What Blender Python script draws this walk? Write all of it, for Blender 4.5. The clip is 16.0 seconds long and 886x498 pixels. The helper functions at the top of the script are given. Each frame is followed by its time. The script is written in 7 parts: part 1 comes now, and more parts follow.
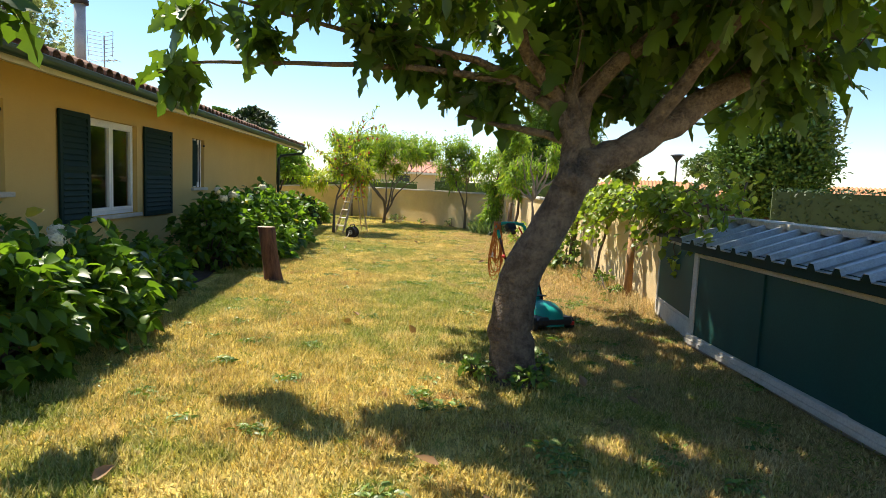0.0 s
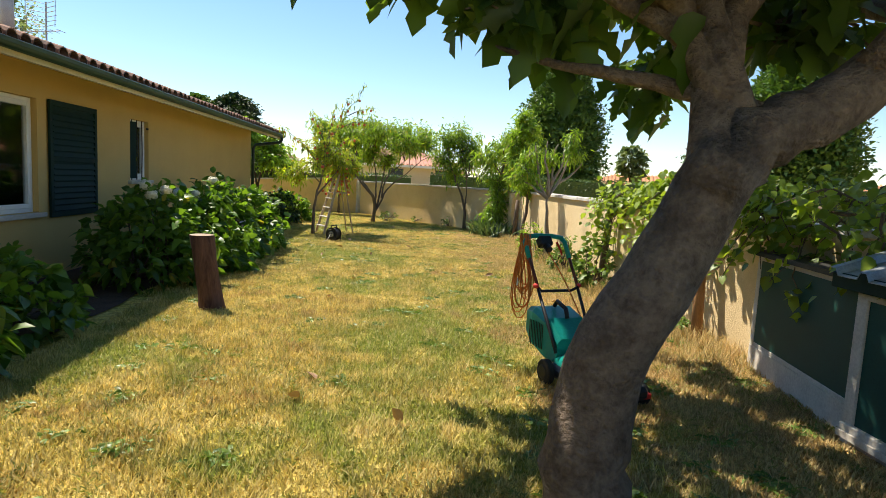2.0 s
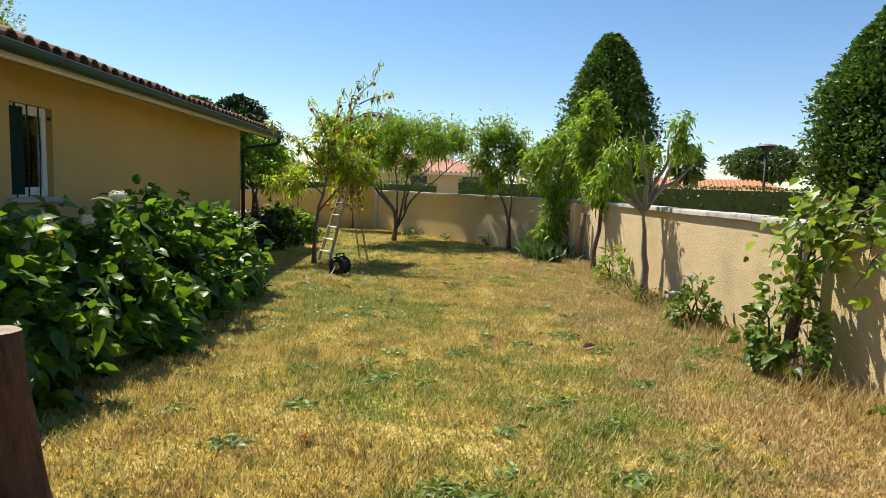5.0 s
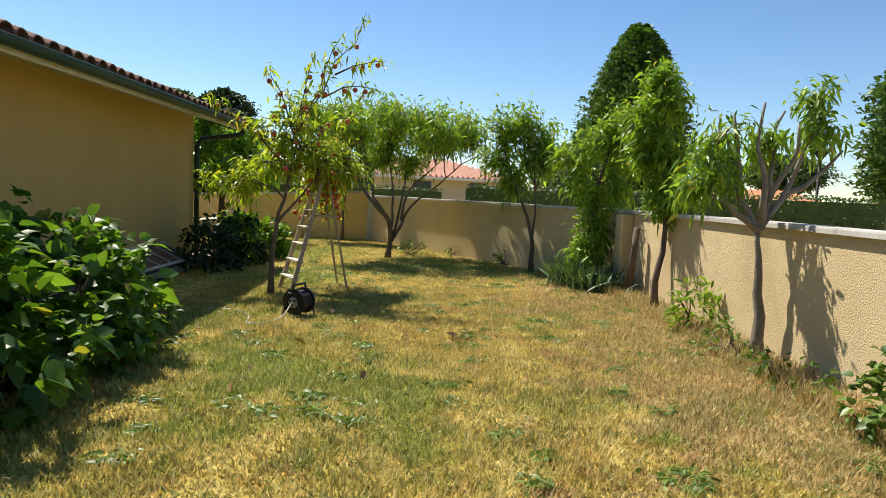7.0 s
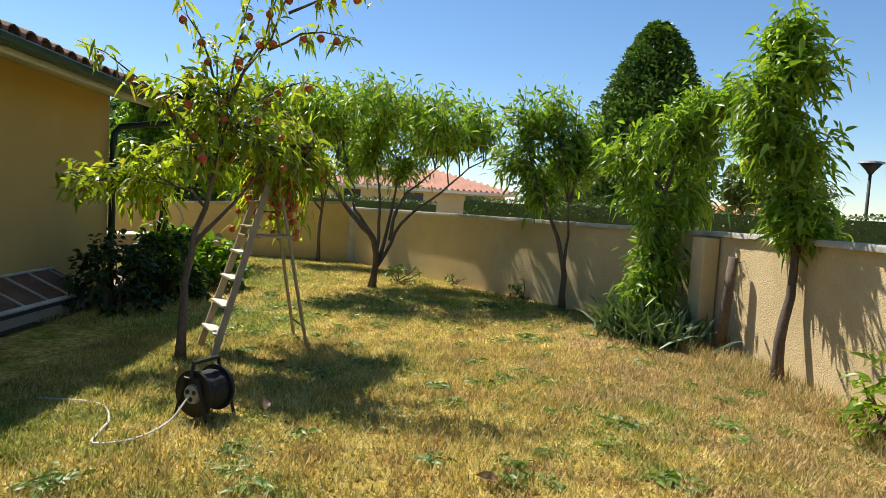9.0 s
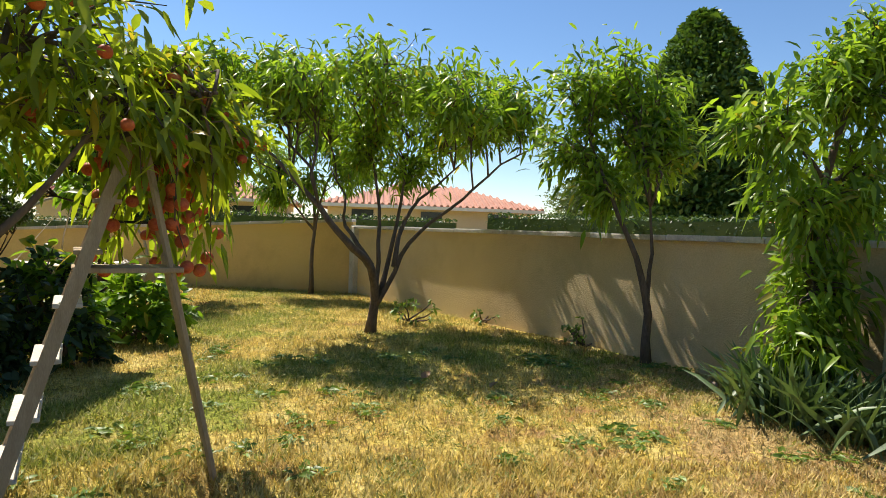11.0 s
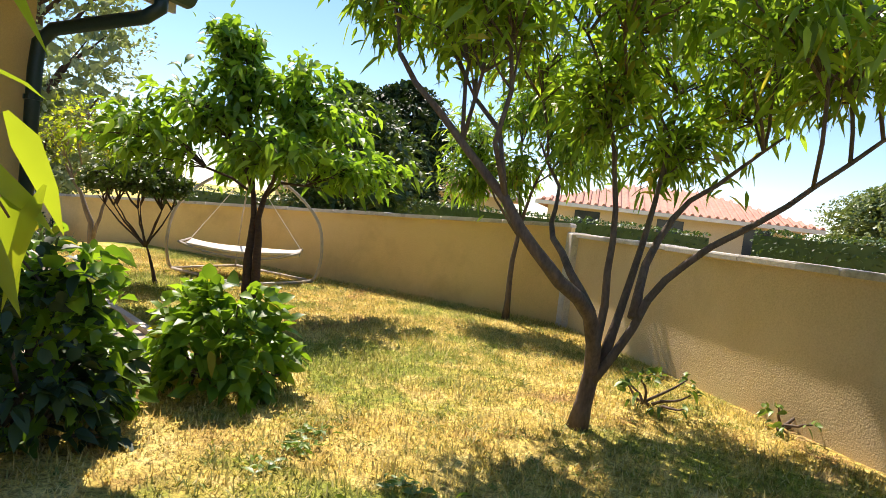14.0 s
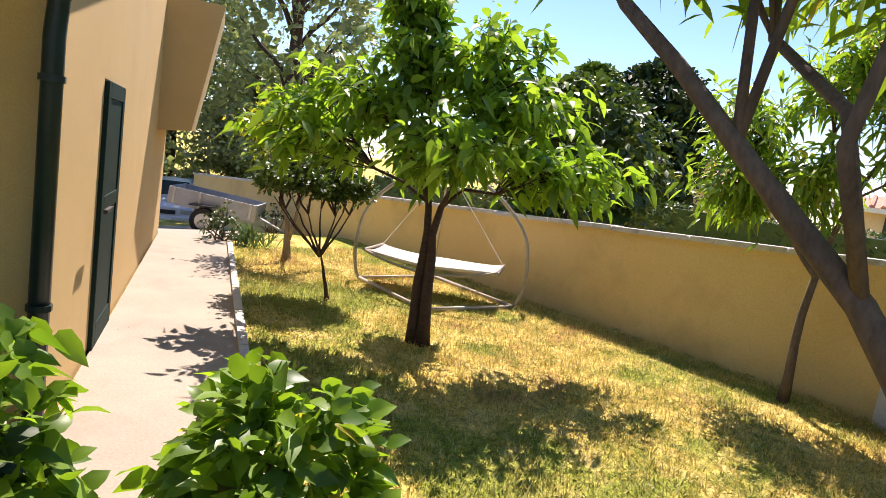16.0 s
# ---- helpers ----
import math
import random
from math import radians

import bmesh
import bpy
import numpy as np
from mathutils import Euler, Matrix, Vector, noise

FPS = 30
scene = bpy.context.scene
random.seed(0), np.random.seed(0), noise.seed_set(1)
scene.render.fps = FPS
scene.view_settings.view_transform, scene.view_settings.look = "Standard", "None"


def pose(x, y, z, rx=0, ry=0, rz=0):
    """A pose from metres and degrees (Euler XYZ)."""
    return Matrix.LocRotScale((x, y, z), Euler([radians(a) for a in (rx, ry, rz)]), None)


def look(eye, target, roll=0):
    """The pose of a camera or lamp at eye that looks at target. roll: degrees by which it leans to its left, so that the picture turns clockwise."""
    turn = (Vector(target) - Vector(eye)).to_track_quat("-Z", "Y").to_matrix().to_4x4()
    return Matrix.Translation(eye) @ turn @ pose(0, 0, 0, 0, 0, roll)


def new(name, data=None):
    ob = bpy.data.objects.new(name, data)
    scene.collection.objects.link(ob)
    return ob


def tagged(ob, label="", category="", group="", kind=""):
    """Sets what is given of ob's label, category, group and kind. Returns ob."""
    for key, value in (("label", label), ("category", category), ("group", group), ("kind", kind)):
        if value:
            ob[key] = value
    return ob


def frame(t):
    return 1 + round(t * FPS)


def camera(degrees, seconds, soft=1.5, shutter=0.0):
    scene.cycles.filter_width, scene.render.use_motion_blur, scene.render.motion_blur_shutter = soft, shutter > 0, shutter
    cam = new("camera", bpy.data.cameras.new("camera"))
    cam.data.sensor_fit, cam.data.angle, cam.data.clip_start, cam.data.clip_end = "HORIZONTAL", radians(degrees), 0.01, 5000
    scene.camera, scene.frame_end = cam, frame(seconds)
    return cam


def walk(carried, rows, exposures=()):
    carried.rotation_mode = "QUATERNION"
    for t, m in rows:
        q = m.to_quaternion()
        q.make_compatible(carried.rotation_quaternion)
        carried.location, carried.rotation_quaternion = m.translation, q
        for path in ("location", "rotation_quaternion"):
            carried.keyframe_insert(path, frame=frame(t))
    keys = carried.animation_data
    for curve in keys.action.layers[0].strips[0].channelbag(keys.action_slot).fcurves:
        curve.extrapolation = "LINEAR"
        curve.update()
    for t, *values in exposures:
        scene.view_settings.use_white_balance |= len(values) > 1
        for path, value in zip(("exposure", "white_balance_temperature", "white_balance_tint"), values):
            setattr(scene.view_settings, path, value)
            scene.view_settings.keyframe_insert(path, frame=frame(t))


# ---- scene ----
cam = camera(72.0, 16.0, soft=0.85)
PATH = [
    (0, (2.871, -0.476, 1.512), (3.001, 1.508, 1.302), 2.6),
    (0.5, (2.908, 0.128, 1.507), (3.055, 2.110, 1.283), 2.6),
    (1, (2.945, 0.741, 1.527), (3.105, 2.721, 1.293), 2.6),
    (1.5, (2.925, 1.333, 1.524), (3.087, 3.312, 1.289), 2.7),
    (2, (2.947, 1.919, 1.507), (3.097, 3.901, 1.279), 3.0),
    (2.5, (2.897, 2.561, 1.534), (3.044, 4.543, 1.313), 3.3),
    (3, (2.844, 3.194, 1.548), (2.970, 5.178, 1.331), 3.1),
    (3.5, (2.852, 3.820, 1.550), (2.953, 5.806, 1.333), 2.6),
    (4, (2.807, 4.426, 1.546), (2.892, 6.412, 1.326), 2.2),
    (4.2, (2.778, 4.672, 1.551), (2.858, 6.658, 1.326), 2.0),
    (6.3, (2.857, 7.870, 1.416), (2.923, 9.861, 1.244), 2.4),
    (6.5, (2.895, 8.169, 1.428), (2.956, 10.160, 1.249), 2.6),
    (7, (2.878, 8.886, 1.438), (2.941, 10.876, 1.254), 2.7),
    (7.5, (2.921, 9.615, 1.408), (2.988, 11.606, 1.225), 3.1),
    (8, (2.934, 10.310, 1.408), (3.004, 12.301, 1.230), 3.2),
    (8.5, (2.846, 11.057, 1.408), (2.925, 13.049, 1.253), 3.5),
    (9, (2.752, 11.846, 1.381), (2.851, 13.839, 1.246), 3.5),
    (9.2, (2.764, 12.120, 1.360), (2.855, 14.114, 1.233), 3.1),
    (11.3, (2.866, 15.025, 1.261), (2.869, 17.024, 1.198), 1.8),
    (11.5, (2.878, 15.283, 1.270), (2.854, 17.282, 1.206), 1.7),
    (12, (2.875, 15.830, 1.272), (2.775, 17.826, 1.199), 2.2),
    (12.5, (2.866, 16.450, 1.288), (2.649, 18.436, 1.204), 2.8),
    (13, (2.837, 17.005, 1.311), (2.488, 18.972, 1.219), 3.8),
    (13.5, (2.689, 17.359, 1.340), (2.188, 19.293, 1.234), 4.7),
    (14, (2.498, 17.656, 1.353), (1.826, 19.536, 1.230), 6.8),
    (14.5, (2.429, 18.248, 1.383), (1.500, 20.013, 1.229), 6.2),
    (15, (2.263, 18.854, 1.461), (1.135, 20.492, 1.246), 6.0),
    (15.5, (2.013, 19.271, 1.538), (0.789, 20.836, 1.303), 7.1),
    (16, (1.787, 19.640, 1.626), (0.460, 21.113, 1.363), 8.3),
]
walk(cam, [(t, look(eye, target, roll)) for t, eye, target, roll in PATH],
     [(0.0, 1.10, 6750, 11), (2.5, 0.82, 6650, 12), (4.0, 0.58, 6500, 12), (9.0, 0.56, 6450, 10),
      (11.5, 0.66, 6650, 14), (13.0, 0.94, 6800, 18), (14.5, 1.12, 6550, 23), (16.0, 1.16, 6600, 26)])

# ---------- world, sun, exposure ----------
SUN = Vector((-0.45, 0.50, 1.0)).normalized()
world = bpy.data.worlds.new("sky")
scene.world = world
world.use_nodes = True
wn = world.node_tree.nodes
sky = wn.new("ShaderNodeTexSky")
sky.sky_type = "NISHITA"
sky.sun_disc = False
sky.sun_elevation = math.asin(SUN.z)
sky.sun_rotation = math.atan2(SUN.x, SUN.y)
sky.air_density, sky.dust_density, sky.ozone_density = 1.0, 0.03, 3.0
wn["Background"].inputs["Strength"].default_value = 0.098
deep = wn.new("ShaderNodeHueSaturation")
deep.inputs["Saturation"].default_value = 1.12
world.node_tree.links.new(sky.outputs[0], deep.inputs["Color"])
world.node_tree.links.new(deep.outputs[0], wn["Background"].inputs["Color"])
sun = new("sun", bpy.data.lights.new("sun", "SUN"))
sun.data.energy, sun.data.angle, sun.data.color = 5.0, radians(0.53), (1.0, 0.93, 0.80)
sun.rotation_mode = "QUATERNION"
sun.rotation_quaternion = SUN.to_track_quat("Z", "Y")

# ---------- materials ----------
MATS = {}


def ramp(nt, fac, stops):
    r = nt.nodes.new("ShaderNodeValToRGB")
    els = r.color_ramp.elements
    while len(els) < len(stops):
        els.new(0.5)
    for e, (p, c) in zip(els, stops):
        e.position, e.color = p, (*c, 1)
    nt.links.new(fac, r.inputs[0])
    return r.outputs[0]


def noise_tex(nt, scale, detail=4.0, rough=0.6, coord=None, stretch=None):
    n = nt.nodes.new("ShaderNodeTexNoise")
    n.inputs["Scale"].default_value, n.inputs["Detail"].default_value, n.inputs["Roughness"].default_value = scale, detail, rough
    if coord is None:
        coord = nt.nodes.new("ShaderNodeNewGeometry").outputs["Position"]
    if stretch:
        m = nt.nodes.new("ShaderNodeMapping")
        m.inputs["Scale"].default_value = stretch
        nt.links.new(coord, m.inputs[0])
        coord = m.outputs[0]
    nt.links.new(coord, n.inputs["Vector"])
    return n.outputs["Fac"]


def mixc(nt, fac, a, b, mode="MIX"):
    m = nt.nodes.new("ShaderNodeMix")
    m.data_type, m.blend_type = "RGBA", mode
    for sock, v in ((m.inputs[0], fac), (m.inputs[6], a), (m.inputs[7], b)):
        if isinstance(v, bpy.types.NodeSocket):
            nt.links.new(v, sock)
        elif isinstance(v, tuple):
            sock.default_value = (*v, 1)
        else:
            sock.default_value = v
    return m.outputs[2]


def base_mat(name):
    m = bpy.data.materials.new(name)
    m.use_nodes = True
    return m, m.node_tree, m.node_tree.nodes["Principled BSDF"]


def surface(name, dark, light, scale=6.0, rough=0.7, metal=0.0, fine=60.0, bump=0.3, depth=0.004, stretch=None, stain=None, stain_scale=0.8, spec=0.35):
    """Two-scale noise colour between dark and light, fine bump, and a patchy stain."""
    if name in MATS:
        return MATS[name]
    m, nt, p = base_mat(name)
    coarse = noise_tex(nt, scale, stretch=stretch)
    col = ramp(nt, coarse, [(0.3, dark), (0.7, light)])
    f = noise_tex(nt, fine, 3.0, stretch=stretch)
    col = mixc(nt, 0.35, col, ramp(nt, f, [(0.3, tuple(c * 0.7 for c in dark)), (0.7, tuple(min(1, c * 1.12) for c in light))]))
    if stain:
        s = noise_tex(nt, stain_scale, 5.0, 0.7)
        k = ramp(nt, s, [(0.52, (0, 0, 0)), (0.7, (0.75, 0.75, 0.75))])
        col = mixc(nt, k, col, stain)
    nt.links.new(col, p.inputs["Base Color"])
    p.inputs["Roughness"].default_value, p.inputs["Metallic"].default_value = rough, metal
    p.inputs["Specular IOR Level"].default_value = spec
    if bump:
        b = nt.nodes.new("ShaderNodeBump")
        b.inputs["Strength"].default_value, b.inputs["Distance"].default_value = bump, depth
        nt.links.new(f, b.inputs["Height"])
        nt.links.new(b.outputs[0], p.inputs["Normal"])
    MATS[name] = m
    return m


def leaf_mat(name, dark, light, odd=None, odd_share=0.06, gloss=0.45, through_light=0.4, tint=(1.25, 1.25, 0.55)):
    if name in MATS:
        return MATS[name]
    m, nt, p = base_mat(name)
    isl = nt.nodes.new("ShaderNodeNewGeometry").outputs["Random Per Island"]
    col = ramp(nt, isl, [(0.0, dark), (0.75, light), (1.0, tuple(c * 1.25 for c in light))])
    if odd:
        k = ramp(nt, isl, [(odd_share, (1, 1, 1)), (odd_share + 0.005, (0, 0, 0))])
        col = mixc(nt, k, col, odd)
    col = mixc(nt, 0.25, col, ramp(nt, noise_tex(nt, 3.0), [(0.35, tuple(c * 0.6 for c in dark)), (0.65, light)]))
    nt.links.new(col, p.inputs["Base Color"])
    p.inputs["Roughness"].default_value = gloss
    t = nt.nodes.new("ShaderNodeBsdfTranslucent")
    nt.links.new(mixc(nt, 1.0, col, tint, "MULTIPLY"), t.inputs[0])
    mix = nt.nodes.new("ShaderNodeMixShader")
    mix.inputs[0].default_value = through_light
    nt.links.new(p.outputs[0], mix.inputs[1])
    nt.links.new(t.outputs[0], mix.inputs[2])
    nt.links.new(mix.outputs[0], nt.nodes["Material Output"].inputs[0])
    MATS[name] = m
    return m


STRAW, STRAW2, EARTH, GREEN, GREEN2 = (0.57, 0.45, 0.115), (0.74, 0.62, 0.25), (0.40, 0.235, 0.10), (0.17, 0.25, 0.033), (0.32, 0.38, 0.062)


def lawn_colour(nt):
    """Patches of dry straw, bare earth and green, shared by ground and blades."""
    big = noise_tex(nt, 0.42, 3.0, 0.55)
    mid = noise_tex(nt, 2.3, 5.0, 0.7)
    small = noise_tex(nt, 38.0, 3.0, 0.7)
    straw = ramp(nt, mid, [(0.36, EARTH), (0.5, STRAW), (0.68, STRAW2)])
    green = ramp(nt, small, [(0.3, GREEN), (0.7, GREEN2)])
    both = nt.nodes.new("ShaderNodeMath")
    both.operation = "MULTIPLY_ADD"
    nt.links.new(mid, both.inputs[0])
    both.inputs[1].default_value = -0.75
    nt.links.new(big, both.inputs[2])
    k = ramp(nt, both.outputs[0], [(0.11, (0, 0, 0)), (0.23, (0.85, 0.85, 0.85))])
    col = mixc(nt, k, straw, green)
    rust = noise_tex(nt, 1.1, 6.0, 0.75, stretch=(1.0, 0.7, 1.0))
    col = mixc(nt, ramp(nt, rust, [(0.52, (0, 0, 0)), (0.70, (0.42, 0.42, 0.42))]), col, (0.50, 0.31, 0.12))
    place = nt.nodes.new("ShaderNodeSeparateXYZ")
    nt.links.new(nt.nodes.new("ShaderNodeNewGeometry").outputs["Position"], place.inputs[0])
    worn = nt.nodes.new("ShaderNodeMath")
    worn.operation = "MULTIPLY_ADD"
    nt.links.new(place.outputs[0], worn.inputs[0])
    worn.inputs[1].default_value = 0.11
    nt.links.new(noise_tex(nt, 1.6, 6.0, 0.75), worn.inputs[2])
    col = mixc(nt, ramp(nt, worn.outputs[0], [(0.98, (0, 0, 0)), (1.2, (0.65, 0.65, 0.65))]), col, (0.48, 0.32, 0.17))
    tuft = noise_tex(nt, 13.0, 4.0, 0.75)
    col = mixc(nt, 1.0, col, ramp(nt, tuft, [(0.32, (0.58, 0.58, 0.48)), (0.50, (1.0, 1.0, 1.0)), (0.70, (1.28, 1.22, 1.08))]), "MULTIPLY")
    crumb = noise_tex(nt, 30.0, 2.0, 0.6)
    col = mixc(nt, 0.85, col, ramp(nt, crumb, [(0.38, (0.66, 0.64, 0.60)), (0.52, (1.15, 1.15, 1.15)), (0.64, (1.25, 1.22, 1.15))]), "MULTIPLY")
    sprig = noise_tex(nt, 5.5, 6.0, 0.8)
    col = mixc(nt, ramp(nt, sprig, [(0.58, (0, 0, 0)), (0.66, (0.8, 0.8, 0.8))]), col, (0.13, 0.20, 0.035))
    return col, small


def lawn_mat():
    m, nt, p = base_mat("dry_lawn")
    col, small = lawn_colour(nt)
    grit = noise_tex(nt, 120.0, 4.0, 0.8)
    col = mixc(nt, 0.8, col, ramp(nt, grit, [(0.32, (0.50, 0.46, 0.40)), (0.60, (1.15, 1.15, 1.15))]), "MULTIPLY")
    nt.links.new(col, p.inputs["Base Color"])
    p.inputs["Roughness"].default_value = 0.95
    p.inputs["Specular IOR Level"].default_value = 0.1
    b = nt.nodes.new("ShaderNodeBump")
    b.inputs["Strength"].default_value, b.inputs["Distance"].default_value = 0.8, 0.02
    nt.links.new(grit, b.inputs["Height"])
    nt.links.new(b.outputs[0], p.inputs["Normal"])
    return m


def blade_mat():
    m, nt, p = base_mat("grass_blades")
    col, small = lawn_colour(nt)
    isl = nt.nodes.new("ShaderNodeNewGeometry").outputs["Random Per Island"]
    col = mixc(nt, ramp(nt, isl, [(0.62, (0, 0, 0)), (0.97, (0.6, 0.6, 0.6))]), col, (0.82, 0.67, 0.30))
    col = mixc(nt, ramp(nt, isl, [(0.0, (0.65, 0.65, 0.65)), (0.30, (0, 0, 0))]), col, (0.17, 0.22, 0.04))
    nt.links.new(col, p.inputs["Base Color"])
    p.inputs["Roughness"].default_value = 0.7
    t = nt.nodes.new("ShaderNodeBsdfTranslucent")
    nt.links.new(col, t.inputs[0])
    mix = nt.nodes.new("ShaderNodeMixShader")
    mix.inputs[0].default_value = 0.3
    nt.links.new(p.outputs[0], mix.inputs[1])
    nt.links.new(t.outputs[0], mix.inputs[2])
    nt.links.new(mix.outputs[0], nt.nodes["Material Output"].inputs[0])
    return m


def glass_mat(name="window_glass", tint=(0.9, 0.95, 0.93), clear=0.6):
    if name in MATS:
        return MATS[name]
    m, nt, p = base_mat(name)
    g = nt.nodes.new("ShaderNodeBsdfGlossy")
    g.inputs["Roughness"].default_value = 0.02
    tr = nt.nodes.new("ShaderNodeBsdfTransparent")
    tr.inputs[0].default_value = (*tint, 1)
    fr = nt.nodes.new("ShaderNodeFresnel")
    fr.inputs[0].default_value = 1.75
    mix = nt.nodes.new("ShaderNodeMixShader")
    nt.links.new(fr.outputs[0], mix.inputs[0])
    nt.links.new(tr.outputs[0], mix.inputs[1])
    nt.links.new(g.outputs[0], mix.inputs[2])
    nt.links.new(mix.outputs[0], nt.nodes["Material Output"].inputs[0])
    MATS[name] = m
    return m


M_LAWN, M_BLADE = lawn_mat(), blade_mat()
M_HOUSE = surface("ochre_render", (0.54, 0.365, 0.13), (0.61, 0.425, 0.16), 1.2, 0.9, fine=140, bump=0.35, depth=0.003, stain=(0.52, 0.36, 0.13), stain_scale=0.5)
M_GABLE = surface("pale_ochre_render", (0.54, 0.37, 0.15), (0.60, 0.42, 0.18), 1.2, 0.9, fine=140, bump=0.35, depth=0.003, stain=(0.47, 0.32, 0.135), stain_scale=0.5)
M_WALL = surface("cream_render", (0.62, 0.47, 0.25), (0.72, 0.57, 0.33), 1.5, 0.92, fine=70, bump=0.7, depth=0.012, stain=(0.50, 0.38, 0.20), stain_scale=0.9)
M_WALL3 = surface("ochre_garden_render", (0.66, 0.46, 0.18), (0.74, 0.54, 0.24), 1.2, 0.92, fine=70, bump=0.5, depth=0.01, stain=(0.52, 0.36, 0.15), stain_scale=0.8)
M_COPING = surface("concrete_coping", (0.42, 0.39, 0.34), (0.66, 0.63, 0.57), 3.0, 0.9, fine=50, bump=0.5, stain=(0.16, 0.15, 0.13), stain_scale=2.5)
M_CONCRETE = surface("pale_concrete", (0.28, 0.24, 0.185), (0.35, 0.305, 0.24), 2.0, 0.9, fine=60, stain=(0.24, 0.205, 0.16), stain_scale=1.2)
M_WHITE = surface("white_paint", (0.72, 0.71, 0.68), (0.82, 0.81, 0.79), 4.0, 0.45, bump=0.05)
M_SOFFIT = surface("painted_soffit", (0.60, 0.56, 0.48), (0.70, 0.66, 0.57), 3.0, 0.7, bump=0.1)
M_STONE_SILL = surface("stone_sill", (0.42, 0.39, 0.33), (0.58, 0.54, 0.47), 8.0, 0.85, bump=0.3)
M_GREEN_PAINT = surface("dark_green_paint", (0.008, 0.024, 0.020), (0.013, 0.034, 0.028), 5.0, 0.62, fine=90, bump=0.12, depth=0.002, spec=0.12)
M_GUTTER = surface("green_gutter", (0.022, 0.055, 0.045), (0.035, 0.075, 0.060), 4.0, 0.4, bump=0.05)
M_PIPE = surface("dark_green_pipe", (0.008, 0.022, 0.020), (0.014, 0.034, 0.030), 5.0, 0.4, bump=0.05)
M_SHED = surface("dark_green_panel", (0.002, 0.042, 0.034), (0.004, 0.060, 0.048), 2.5, 0.62, fine=80, bump=0.1, stain=(0.01, 0.05, 0.04))
M_STEEL = surface("galvanised_steel", (0.30, 0.32, 0.34), (0.50, 0.52, 0.54), 9.0, 0.42, metal=0.75, fine=70, bump=0.15, stain=(0.20, 0.19, 0.17), stain_scale=2.0)
M_TILE = surface("clay_tile", (0.16, 0.085, 0.055), (0.30, 0.17, 0.11), 9.0, 0.9, fine=60, bump=0.4, stain=(0.10, 0.085, 0.07), stain_scale=5.0)
M_FARTILE = surface("orange_clay_tile", (0.46, 0.20, 0.09), (0.62, 0.30, 0.15), 1.6, 0.9, fine=14, bump=0.2)
M_PINKTILE = surface("pink_clay_tile", (0.42, 0.20, 0.14), (0.58, 0.32, 0.23), 1.6, 0.9, fine=14, bump=0.2)
M_FARWALL = surface("far_render", (0.58, 0.48, 0.32), (0.68, 0.58, 0.42), 0.8, 0.9, bump=0.0)
M_BARK_FIG = surface("fig_bark", (0.07, 0.046, 0.032), (0.27, 0.205, 0.15), 9.0, 0.92, fine=38, bump=1.0, depth=0.03, stain=(0.055, 0.042, 0.034), stain_scale=4.0)
M_BARK = surface("peach_bark", (0.07, 0.05, 0.038), (0.19, 0.14, 0.105), 12.0, 0.92, fine=60, bump=0.8, depth=0.008, stretch=(1, 1, 0.35))
M_BARK_DARK = surface("cherry_bark", (0.030, 0.020, 0.016), (0.095, 0.060, 0.045), 12.0, 0.85, fine=60, bump=0.7, depth=0.006, stretch=(1, 1, 3.0))
M_BARK_GREY = surface("grey_bark", (0.15, 0.12, 0.09), (0.32, 0.27, 0.21), 10.0, 0.92, fine=60, bump=0.7, depth=0.006, stretch=(1, 1, 0.35))
M_STUMP = surface("stump_bark", (0.045, 0.020, 0.013), (0.17, 0.085, 0.055), 14.0, 0.9, fine=45, bump=1.0, depth=0.015, stretch=(1, 1, 0.2))
M_STUMPTOP = surface("sawn_wood", (0.26, 0.18, 0.12), (0.48, 0.37, 0.27), 12.0, 0.9, bump=0.5)
M_OLDWOOD = surface("weathered_ladder_wood", (0.30, 0.22, 0.13), (0.46, 0.36, 0.23), 6.0, 0.8, fine=80, bump=0.4, depth=0.002, stretch=(4, 4, 0.4))
M_STEP = surface("pale_step_wood", (0.52, 0.47, 0.39), (0.68, 0.63, 0.55), 6.0, 0.8, bump=0.2)
M_POSTWOOD = surface("brown_post_wood", (0.24, 0.12, 0.05), (0.42, 0.23, 0.10), 7.0, 0.8, fine=60, bump=0.4, stretch=(4, 4, 0.3))
M_TEAL = surface("teal_plastic", (0.0, 0.25, 0.20), (0.004, 0.30, 0.245), 5.0, 0.38, bump=0.05)
M_BLACK = surface("black_plastic", (0.012, 0.012, 0.013), (0.026, 0.026, 0.027), 8.0, 0.5, bump=0.1)
M_RUBBER = surface("black_rubber", (0.015, 0.015, 0.015), (0.035, 0.033, 0.030), 10.0, 0.8, bump=0.3)
M_RED = surface("red_plastic", (0.55, 0.025, 0.015), (0.68, 0.04, 0.025), 5.0, 0.4, bump=0.05)
M_TUBE = surface("red_brown_tube", (0.10, 0.030, 0.022), (0.16, 0.055, 0.04), 6.0, 0.35, metal=0.3, bump=0.05)
M_CORD = surface("orange_cord", (0.50, 0.13, 0.02), (0.62, 0.19, 0.04), 20.0, 0.55, bump=0.1)
M_CORD_W = surface("pale_cord", (0.55, 0.52, 0.46), (0.68, 0.64, 0.58), 20.0, 0.6, bump=0.1)
M_METAL = surface("brushed_metal", (0.42, 0.42, 0.42), (0.60, 0.60, 0.60), 20.0, 0.38, metal=0.9, bump=0.1)
M_IRON = surface("dark_iron", (0.02, 0.02, 0.02), (0.05, 0.048, 0.045), 12.0, 0.6, metal=0.3, bump=0.2)
